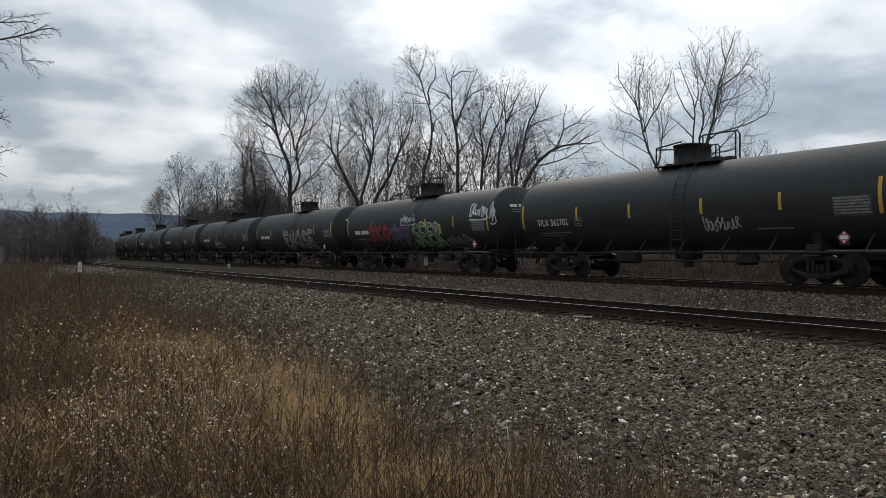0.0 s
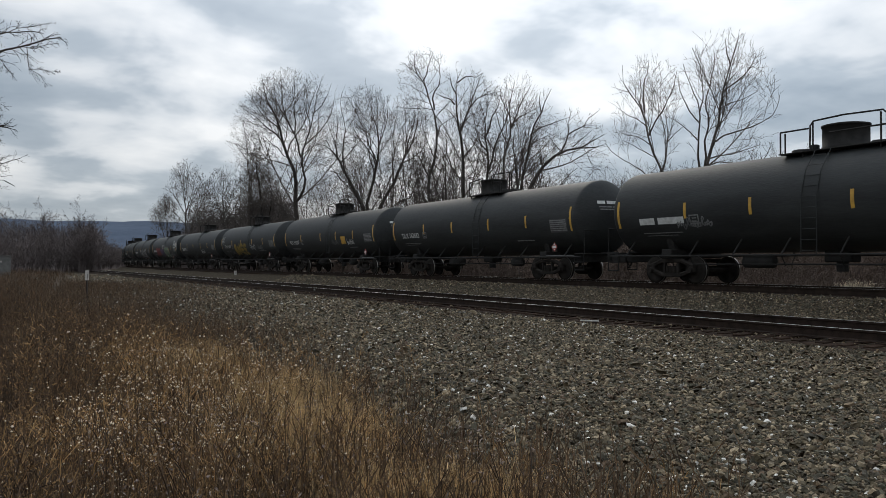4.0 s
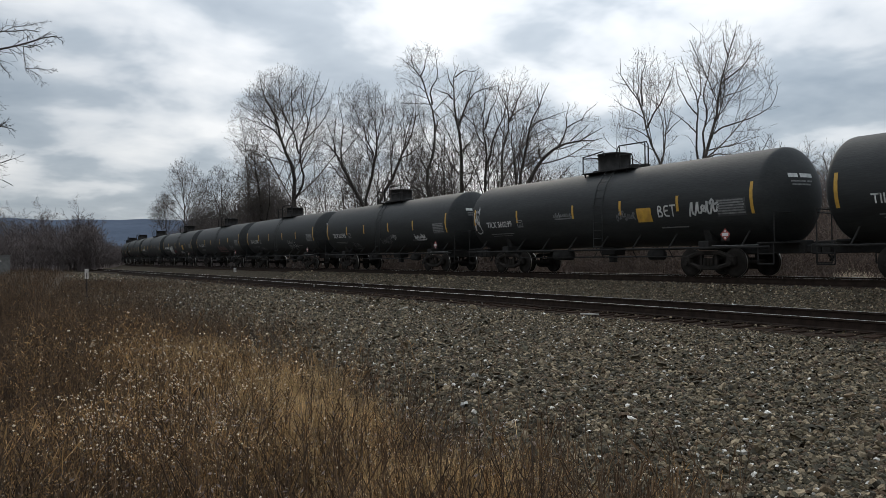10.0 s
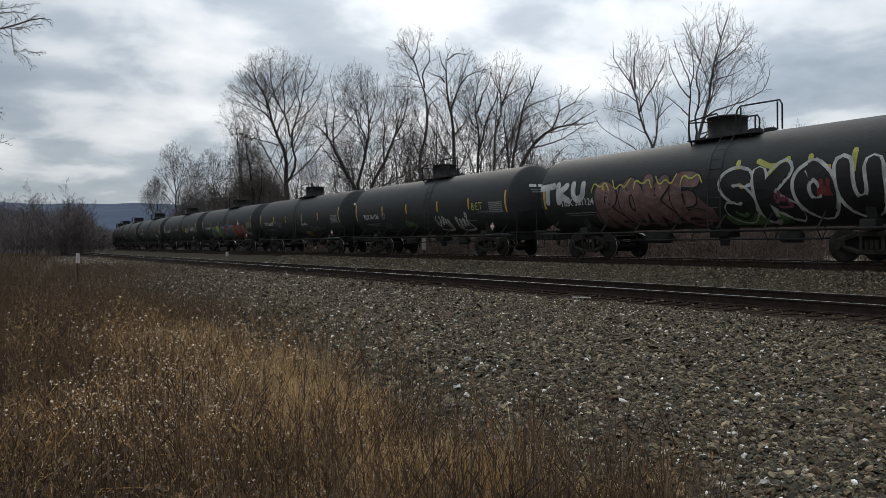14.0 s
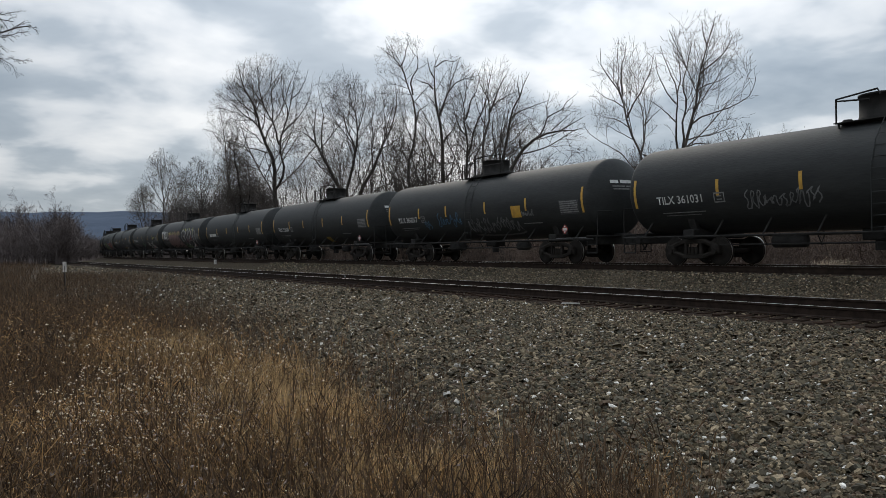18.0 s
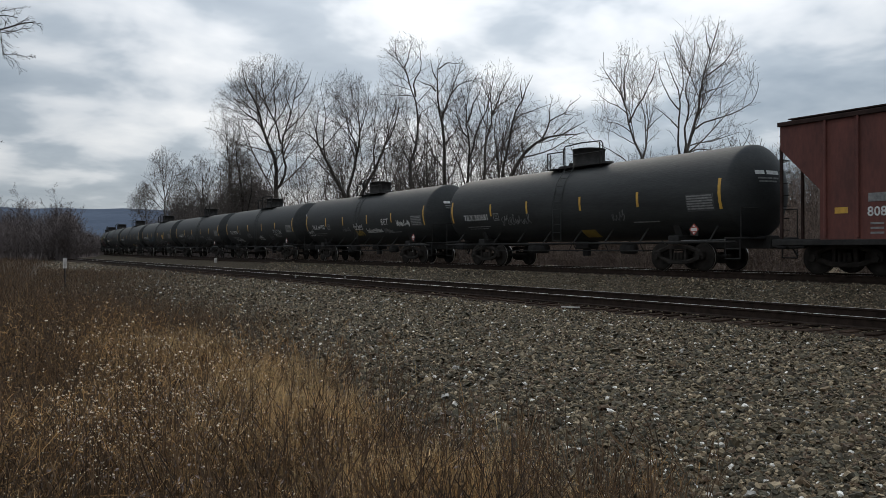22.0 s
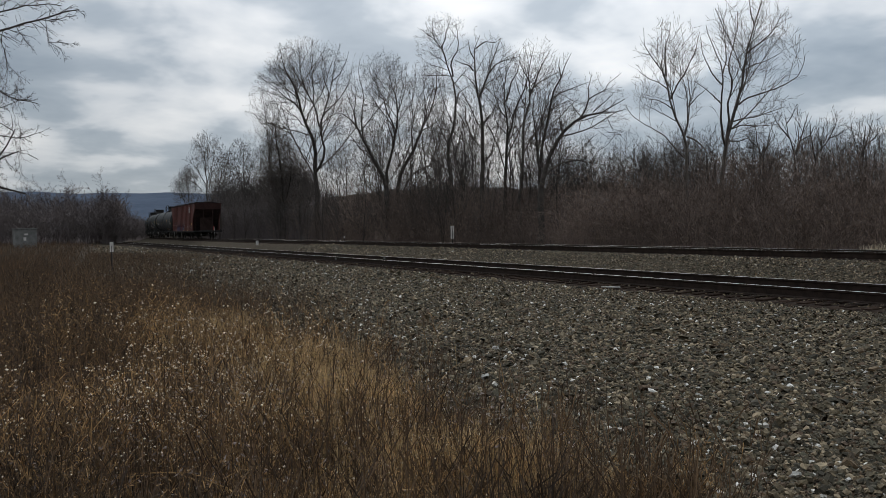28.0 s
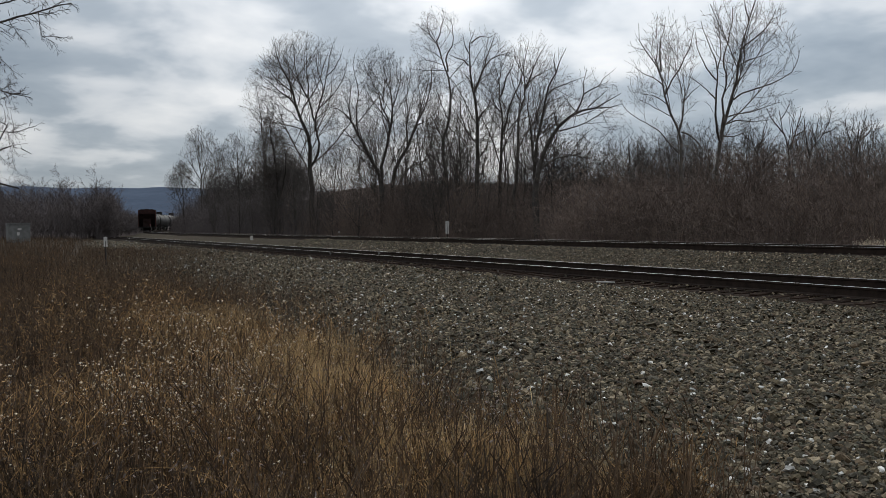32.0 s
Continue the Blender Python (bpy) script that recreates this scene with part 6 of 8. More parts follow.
    stand(33.0, 29.5, 20, "slender bare tree standing above the brush", (1.0, 9.3, 2.5, 3.3), [
        (0.23, (0, -1.2), (0.09, 4.15), (0.17, 4.73), (0.25, 5.17), (0.45, 5.75), (0.64, 6.32), (0.86, 7.04), (1, 7.9), (1.08, 8.77), (1.19, 9.63), (1.36, 10.2), (1.63, 11.04), (1.82, 11.88), (1.95, 12.16), (2.06, 12.55)),
        (0.15, (0.17, 4.97), (0.03, 5.62), (-0.05, 6.36), (-0.02, 7.24), (0.04, 7.97), (0.09, 8.7), (-0.04, 9.3), (-0.29, 9.9), (-0.51, 10.51), (-0.74, 11.26)),
        (0.15, (0.25, 5.32), (0.37, 6.19), (0.31, 6.93), (0.45, 7.8), (0.59, 8.22), (0.32, 8.83), (0.45, 9.69), (0.65, 10.4), (0.81, 11.12), (0.81, 11.81)),
        (0.11, (0.86, 7.04), (1.27, 7.36), (1.95, 7.55), (2.75, 7.78), (3.27, 8.03), (3.67, 8.29), (3.93, 8.84), (4, 9.31)),
        (0.09, (0.59, 6.18), (1, 6.3), (1.68, 6.35), (2.21, 6.52), (3.06, 6.79)),
        (0.09, (0.5, 5.8), (1, 5.98), (1.54, 5.9), (2.08, 5.87), (2.8, 5.92)),
        (0.08, (0.28, 5.17), (0.86, 5.14), (1.54, 5.37), (2, 5.55)),
        (0.11, (1.19, 9.63), (1.54, 9.89), (2.08, 10.28), (2.48, 10.67), (2.75, 11.1), (2.91, 11.54)),
        (0.09, (1.08, 8.77), (1.54, 9.02), (2.22, 9.2), (2.93, 9.57)),
        (0.09, (0.04, 8.12), (-0.38, 8.65), (-0.74, 9.35), (-0.94, 9.96), (-1.02, 10.7)),
        (0.08, (-0.02, 7.15), (-0.46, 7.65), (-0.86, 8.03), (-1.36, 8.42)),
        (0.09, (1.63, 11.04), (1.46, 11.63), (1.41, 12.1), (1.38, 12.45)),
        (0.08, (0.09, 8.7), (0.26, 9.42), (0.21, 10.3), (0.1, 11.13))], lift=0.36, ratio=0.38, angle=40, density=(0.9, 1.4, 1.9, 1.8), most=1.9, deep=0.15, bark=PALEBARK, twig=PALEBARK)
    stand(36.0, 27.3, 21, "small bare tree rising out of the brush", (-0.2, 5.1, 1.2, 1.7), [
        (0.12, (0, -1.2), (-0.03, 3.79), (-0.08, 4.52), (-0.32, 5.26), (-0.45, 6), (-0.54, 6.5)),
        (0.12, (-0.05, 4.37), (0.21, 5.09), (0.37, 5.74), (0.58, 6.51)),
        (0.09, (-0.32, 5.26), (-0.64, 5.72), (-0.94, 6.12), (-1.13, 6.63)),
        (0.09, (0.21, 5.09), (0.66, 5.35), (0.84, 5.77)),
        (0.07, (-0.45, 6), (-0.21, 6.36), (-0.05, 6.76))], angle=40, density=(1.4, 1.8, 2.2, 2.0))
    stand(36.0, 26.3, 23, "small bare tree rising out of the brush", (0.7, 5.0, 1.1, 1.5), [
        (0.11, (0, -1.2), (0.05, 3.42), (0.1, 3.99), (0.36, 4.55), (0.71, 5.09), (0.97, 5.64), (1.09, 6.19)),
        (0.10, (0.1, 3.99), (-0.05, 4.85), (-0.11, 5.42), (-0.16, 6.05)),
        (0.09, (0.36, 4.55), (0.41, 5.25), (0.51, 5.81)),
        (0.08, (0.71, 5.09), (1.09, 5.21), (1.42, 5.47))], angle=40, density=(1.4, 1.8, 2.2, 2.0))
    stand(36.0, 29.2, 25, "small bare tree rising out of the brush", (-0.1, 5.1, 1.0, 1.4), [
        (0.10, (0, -1.2), (-0.06, 3.62), (-0.17, 4.39), (-0.39, 5), (-0.45, 5.76), (-0.56, 6.32)),
        (0.10, (-0.14, 4.38), (0.11, 5.07), (0.23, 5.73), (0.45, 6.32)),
        (0.07, (-0.39, 5), (-0.73, 5.32), (-0.96, 5.73))], angle=40, density=(1.4, 1.8, 2.2, 2.0))
    stand(36.0, 23.8, 31, "small bare tree rising out of the brush", (0.1, 4.5, 1.0, 1.4), [
        (0.11, (0, -1.2), (0.02, 3.26), (-0.03, 3.93), (-0.17, 4.56), (-0.27, 5.16), (-0.37, 5.65)),
        (0.10, (0, 3.85), (0.26, 4.54), (0.4, 5.12), (0.54, 5.69)),
        (0.08, (0.26, 4.54), (0.58, 4.78), (0.82, 5.09))], angle=40, density=(1.4, 1.8, 2.2, 2.0))
    stand(29.0, 90.3, 22, "trunk thickly clad in brown creeper", (-0.8, 8.2, 2.3, 7.0), [
        (0.45, (0.0, -1.2), (-0.2, 4.0), (-0.5, 8.0), (-0.9, 11.0), (-1.3, 13.8)),
        (0.27, (-0.3, 3.0), (-1.3, 6.0), (-1.9, 9.5), (-1.7, 12.5)),
        (0.20, (-0.1, 4.0), (0.6, 7.0), (0.5, 10.0), (0.1, 12.4)),
        (0.20, (0.6, -1.2), (1.2, 3.0), (1.0, 7.0), (0.5, 9.5)),
        (0.09, (-0.9, 11.7), (-2.7, 14.1), (-4.6, 14.7))], density=(7.0, 5.0, 4.0, 2.0), ratio=0.22, start=0.12, angle=62, lift=0.05, rmin=0.010, most=1.0)
    stand(30.8, 103.8, 24, grey, (-0.4, 16.8, 2.2, 4.5), [
        (0.23, (0.0, -1.2), (0.4, 9.8), (-0.1, 16.5), (-0.6, 20.2)),
        (0.13, (0.3, 11.2), (1.4, 15.0), (2.2, 18.8))])
    stand(31.7, 143.7, 27, grey, (0.1, 11.9, 3.8, 6.2), [
        (0.27, (0.0, -1.2), (-0.0, 8.9), (-0.3, 14.9), (-0.4, 17.7)),
        (0.18, (-0.0, 9.4), (1.2, 13.4), (1.7, 17.1)),
        (0.18, (-0.0, 8.9), (-2.0, 12.4), (-2.8, 15.3))], rmin=0.014)
    stand(31.7, 120.1, 28, grey, (0.3, 9.8, 3.0, 4.7), [
        (0.25, (0.0, -1.2), (0.3, 6.8), (0.2, 11.0), (0.4, 14.0)),
        (0.18, (0.2, 7.2), (1.4, 10.6), (2.3, 13.8)),
        (0.16, (0.2, 7.2), (-0.8, 10.2), (-1.4, 12.7))], rmin=0.012)
    stand(30.8, 153.8, 29, grey, (-0.6, 9.4, 2.6, 3.4), [
        (0.18, (-0.0, -1.2), (-0.3, 7.3), (-0.8, 12.1))], rmin=0.014)
    stand(30.8, 107.3, 30, grey, (0.2, 10.0, 1.6, 3.7), [
        (0.18, (-0.0, -1.2), (0.2, 6.9), (0.1, 13.1))], rmin=0.012)
    stand(30.8, 76.8, 48, low, (0.2, 8.1, 2.0, 2.7), [
        (0.12, (-0.0, -1.2), (0.3, 6.5), (0.0, 9.7)),
        (0.08, (0.2, 5.9), (1.0, 8.8), (1.4, 9.4)),
        (0.08, (0.1, 5.3), (-0.6, 8.2), (-1.1, 8.8))], lift=0.3, start=0.12, angle=42, most=1.3)
    stand(30.8, 92.2, 51, low, (0.1, 8.7, 1.8, 2.5), [
        (0.12, (0.0, -1.2), (0.3, 7.5), (0.0, 9.9)),
        (0.08, (0.2, 6.8), (0.9, 10.2), (1.2, 9.5)),
        (0.08, (0.1, 6.1), (-0.4, 9.5), (-0.9, 8.8))], lift=0.3, start=0.12, angle=42, most=1.3)
    stand(30.8, 82.6, 52, low, (0.2, 7.7, 1.5, 2.1), [
        (0.12, (0.0, -1.2), (0.3, 6.9), (0.0, 8.6)),
        (0.08, (0.2, 6.2), (0.7, 9.3), (1.0, 8.3)),
        (0.08, (0.1, 5.6), (-0.4, 8.7), (-0.8, 7.7))], lift=0.3, start=0.12, angle=42, most=1.3)
    stand(30.8, 72.4, 53, low, (0.2, 7.6, 1.5, 2.5), [
        (0.12, (0.0, -1.2), (0.3, 6.2), (0.0, 9.0)),
        (0.08, (0.1, 5.6), (0.7, 8.4), (1.0, 8.7)),
        (0.08, (0.1, 5.1), (-0.4, 7.8), (-0.7, 8.1))], lift=0.3, start=0.12, angle=42, most=1.3)
    stand(30.8, 68.6, 54, low, (0.1, 6.7, 1.6, 1.8), [
        (0.12, (-0.0, -1.2), (0.2, 5.9), (0.0, 7.4)),
        (0.08, (0.1, 5.4), (0.8, 8.1), (1.1, 7.2)),
        (0.08, (0.1, 4.9), (-0.4, 7.5), (-0.9, 6.6))], lift=0.3, start=0.12, angle=42, most=1.3)
    stand(30.8, 61.8, 55, low, (0.1, 6.5, 1.4, 1.9), [
        (0.12, (0.0, -1.2), (0.2, 5.5), (0.0, 7.4)),
        (0.08, (0.1, 5.0), (0.6, 7.4), (0.9, 7.2)),
        (0.08, (0.1, 4.5), (-0.4, 7.0), (-0.7, 6.7))], lift=0.3, start=0.12, angle=42, most=1.3)
    stand(30.8, 56.7, 56, low, (0.1, 6.4, 1.3, 2.2), [
        (0.12, (-0.0, -1.2), (0.2, 5.2), (0.0, 7.7)),
        (0.08, (0.1, 4.7), (0.6, 7.0), (0.9, 7.4)),
        (0.08, (0.1, 4.2), (-0.4, 6.5), (-0.7, 7.0))], lift=0.3, start=0.12, angle=42, most=1.3)
    stand(30.8, 53.0, 57, low, (0.1, 6.3, 1.2, 2.3), [
        (0.12, (0.0, -1.2), (0.2, 4.9), (0.0, 7.7)),
        (0.08, (0.1, 4.5), (0.6, 6.6), (0.8, 7.5)),
        (0.08, (0.0, 4.0), (-0.3, 6.2), (-0.6, 7.1))], lift=0.3, start=0.12, angle=42, most=1.3)
    stand(30.8, 49.3, 58, low, (0.1, 5.7, 1.1, 1.8), [
        (0.12, (0.0, -1.2), (0.2, 4.7), (-0.0, 6.7)),
        (0.08, (0.1, 4.3), (0.5, 6.3), (0.7, 6.5)),
        (0.08, (0.0, 3.9), (-0.3, 5.9), (-0.6, 6.1))], lift=0.3, start=0.12, angle=42, most=1.3)
    stand(30.8, 46.0, 59, low, (0.0, 5.1, 0.9, 1.5), [
        (0.12, (0.0, -1.2), (0.2, 4.5), (-0.0, 5.8)),
        (0.08, (0.1, 4.1), (0.4, 6.0), (0.6, 5.6)),
        (0.08, (0.0, 3.7), (-0.3, 5.6), (-0.5, 5.2))], lift=0.3, start=0.12, angle=42, most=1.3)
    stand(30.8, 44.0, 60, low, (0.0, 5.3, 0.9, 1.7), [
        (0.12, (0.0, -1.2), (0.2, 4.3), (-0.0, 6.2)),
        (0.08, (0.1, 3.9), (0.4, 5.8), (0.6, 6.0)),
        (0.08, (0.0, 3.6), (-0.3, 5.5), (-0.5, 5.7))], lift=0.3, start=0.12, angle=42, most=1.3)
    stand(30.8, 40.9, 61, low, (0.0, 4.6, 0.9, 1.2), [
        (0.12, (0.0, -1.2), (0.1, 4.1), (-0.0, 5.1)),
        (0.08, (0.1, 3.8), (0.4, 5.5), (0.6, 4.9)),
        (0.08, (0.0, 3.4), (-0.3, 5.2), (-0.5, 4.6))], lift=0.3, start=0.12, angle=42, most=1.3)
    stand(30.8, 128.7, 62, low, (0.2, 10.8, 2.2, 2.7), [
        (0.12, (-0.0, -1.2), (0.5, 9.9), (0.1, 11.7)),
        (0.08, (0.3, 9.0), (1.2, 13.5), (1.6, 11.3)),
        (0.08, (0.2, 8.1), (-0.5, 12.6), (-1.2, 10.3))], lift=0.3, start=0.12, angle=42, most=1.3)
    stand(30.8, 102.6, 63, low, (0.1, 10.2, 1.8, 3.5), [
        (0.12, (0.0, -1.2), (0.4, 8.2), (0.1, 12.2)),
        (0.08, (0.2, 7.4), (0.9, 11.1), (1.3, 11.9)),
        (0.08, (0.1, 6.7), (-0.4, 10.4), (-0.8, 11.1))], lift=0.3, start=0.12, angle=42, most=1.3)
    rnd = random.Random(31)
    # the twiggy second rank between and behind the tall trees
    kinds = []
    for i in range(6):
        h = 8.5 + 0.8 * i
        u = rnd.uniform(-0.6, 0.6)
        kinds.append(stand(36.0 + i, 102.0 + 9 * i, 300 + i, "twiggy bare tree in the second rank", (0.0, h * 0.55, 2.2 + 0.12 * i, h * 0.5), [
            (0.20, (0.0, -1.2), (0.1, h * 0.3), (u, h * 0.9)),
            (0.12, (0.05, 1.0), (-1.0, h * 0.4), (-1.4, h * 0.75)),
            (0.12, (0.05, 1.6), (0.9, h * 0.45), (1.5, h * 0.8)),
            (0.08, (0.05, 2.4), (0.3, h * 0.6), (0.2 - u, h))], start=0.08, angle=44, lift=0.22, density=(1.2, 1.6, 2.0, 2.2), most=1.2, rmin=0.009))
    for i in range(40):
        y = 99 + 80 * (i + rnd.random()) / 40
        copy_thing(kinds[rnd.randrange(6)], pose(far_x(y) + rnd.uniform(11.0, 20.0), y, -1.3 + rnd.uniform(-0.8, 0.0), 0, 0, rnd.uniform(0, 360)))
    for i in range(12):
        y = 43 + 30 * (i + rnd.random()) / 12
        copy_thing(kinds[2 + i % 4], pose(far_x(y) + rnd.uniform(9.0, 14.0), y, -2.2 + rnd.uniform(-0.8, 0.2), 0, 0, rnd.uniform(0, 360)))
    # lower growth beside the line of tall trees
    kinds = []
    for i in range(8):
        h = 4.5 + 0.42 * i
        kinds.append(stand(38.0, 12.0 + 5 * i, 500 + i, "small bare tree in the thicket", (0.0, h * 0.6, 1.2 + 0.06 * i, h * 0.46), [
            (0.10, (0.0, -1.2), (0.1, h * 0.35), (rnd.uniform(-.4, .4), h * 0.95)),
            (0.06, (0.05, 0.3), (-0.5, h * 0.45), (-0.9, h * 0.8)),
            (0.06, (0.05, 0.8), (0.5, h * 0.5), (0.9, h * 0.85))], start=0.1, angle=42, lift=0.25, density=(1.5, 1.9, 2.3, 2.2), most=1.3, rmin=0.005))
    for i in range(96):
        y = 3 + 46 * ((i + rnd.random()) / 96) ** 1.15
        copy_thing(kinds[min(int(np.clip((y - 12) / 6 + rnd.uniform(-1.5, 1.5), 0, 7)), 7)], pose(far_x(y) + rnd.uniform(11.5, 21), y, -1.2 + rnd.uniform(-0.6, 0.0), 0, 0, rnd.uniform(0, 360)))
    for i in range(28):
        y = 44 + 74 * (i + rnd.random()) / 28
        big = rnd.uniform(0.7, 1.0)
        copy_thing(kinds[rnd.randrange(8)], pose(far_x(y) + rnd.uniform(5.0, 7.2), y, -1.4, 0, 0, rnd.uniform(0, 360)) @ Matrix.Diagonal((big, big, big, 1)))
    # across the field, in the distance
    kinds = []
    for i in range(7):
        h = 6.2 + 0.75 * i
        kinds.append(bare_tree([([(-10 + 3 * i, 190, -1.2), (-10 + 3 * i + rnd.uniform(-1, 1), 190, h * 0.5), (-10 + 3 * i + rnd.uniform(-1.5, 1.5), 190, h)], 0.22, 0.05),
                                ([(-10 + 3 * i, 190, h * 0.3), (-11 + 3 * i, 190.5, h * 0.6), (-11.5 + 3 * i, 190, h * 0.85)], 0.14, 0.04)], 700 + i, "distant bare tree at the edge of the field", counts=(12, 8, 6), rmin=0.008, start=0.12, group="distant bare trees", twig=HAZEWOOD))
    for i in range(84):
        west = i < 58
        y = rnd.uniform(150, 225)
        x = y * (rnd.uniform(-0.08, 0.125) if west else rnd.uniform(0.115, 0.20))
        big = rnd.uniform(0.75, 1.1) if west else rnd.uniform(0.45, 0.7)
        copy_thing(kinds[i % 7], pose(min(x, float(far_x(y)) - 8.0), y, -1.3, 0, 0, rnd.uniform(0, 360)) @ Matrix.Diagonal((big, big, big, 1)))
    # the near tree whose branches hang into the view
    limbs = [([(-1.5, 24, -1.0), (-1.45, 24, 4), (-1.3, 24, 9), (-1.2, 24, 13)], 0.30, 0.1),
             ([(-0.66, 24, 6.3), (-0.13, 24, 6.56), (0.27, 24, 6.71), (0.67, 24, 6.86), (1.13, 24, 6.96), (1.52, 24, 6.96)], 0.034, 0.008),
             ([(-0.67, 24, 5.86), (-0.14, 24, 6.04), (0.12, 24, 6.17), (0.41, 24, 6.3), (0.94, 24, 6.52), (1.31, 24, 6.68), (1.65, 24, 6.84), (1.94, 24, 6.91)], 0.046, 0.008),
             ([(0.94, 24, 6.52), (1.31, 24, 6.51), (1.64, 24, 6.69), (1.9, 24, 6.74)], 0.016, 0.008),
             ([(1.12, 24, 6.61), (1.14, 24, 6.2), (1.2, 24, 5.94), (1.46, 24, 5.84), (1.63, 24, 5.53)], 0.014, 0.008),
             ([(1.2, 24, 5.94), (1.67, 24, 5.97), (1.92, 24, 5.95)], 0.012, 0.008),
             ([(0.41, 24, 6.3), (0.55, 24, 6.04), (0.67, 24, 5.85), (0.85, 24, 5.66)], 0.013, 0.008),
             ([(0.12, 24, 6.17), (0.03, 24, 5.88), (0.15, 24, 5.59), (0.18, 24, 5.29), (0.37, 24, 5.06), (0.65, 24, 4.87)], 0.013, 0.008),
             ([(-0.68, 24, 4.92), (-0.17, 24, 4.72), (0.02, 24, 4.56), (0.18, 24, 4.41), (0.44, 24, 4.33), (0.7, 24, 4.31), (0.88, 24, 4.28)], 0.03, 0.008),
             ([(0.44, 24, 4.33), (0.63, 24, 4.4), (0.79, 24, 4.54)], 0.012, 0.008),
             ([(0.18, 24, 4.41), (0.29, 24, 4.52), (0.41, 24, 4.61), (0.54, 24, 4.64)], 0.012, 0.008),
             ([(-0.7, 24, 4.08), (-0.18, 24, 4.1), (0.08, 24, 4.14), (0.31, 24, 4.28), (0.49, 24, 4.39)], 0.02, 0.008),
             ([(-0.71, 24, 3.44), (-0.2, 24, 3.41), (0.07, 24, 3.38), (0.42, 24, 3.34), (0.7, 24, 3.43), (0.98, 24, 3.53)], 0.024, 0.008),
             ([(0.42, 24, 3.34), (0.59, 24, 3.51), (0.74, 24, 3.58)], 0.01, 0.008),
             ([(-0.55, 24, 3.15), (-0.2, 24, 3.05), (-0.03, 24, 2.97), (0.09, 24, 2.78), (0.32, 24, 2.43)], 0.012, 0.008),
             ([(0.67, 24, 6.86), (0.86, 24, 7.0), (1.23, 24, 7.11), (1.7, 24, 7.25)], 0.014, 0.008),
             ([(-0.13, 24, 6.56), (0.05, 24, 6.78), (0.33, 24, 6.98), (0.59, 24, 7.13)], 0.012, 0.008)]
    rnd = random.Random(8)
    for i in range(26):
        x, z = rnd.uniform(-0.6, 0.40), rnd.uniform(3.2, 6.6)
        drop = rnd.uniform(0.7, 1.9)
        limbs.append(([(x, 24 + rnd.uniform(-.4, .4), z), (x + 0.06, 24, z - 0.3 * drop), (x + rnd.uniform(-.1, .2), 24, z - 0.7 * drop), (x + rnd.uniform(-.15, .3), 24, z - drop)], 0.007, 0.004))
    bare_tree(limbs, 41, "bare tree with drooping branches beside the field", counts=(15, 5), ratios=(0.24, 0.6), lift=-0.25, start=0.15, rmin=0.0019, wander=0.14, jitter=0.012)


trees()


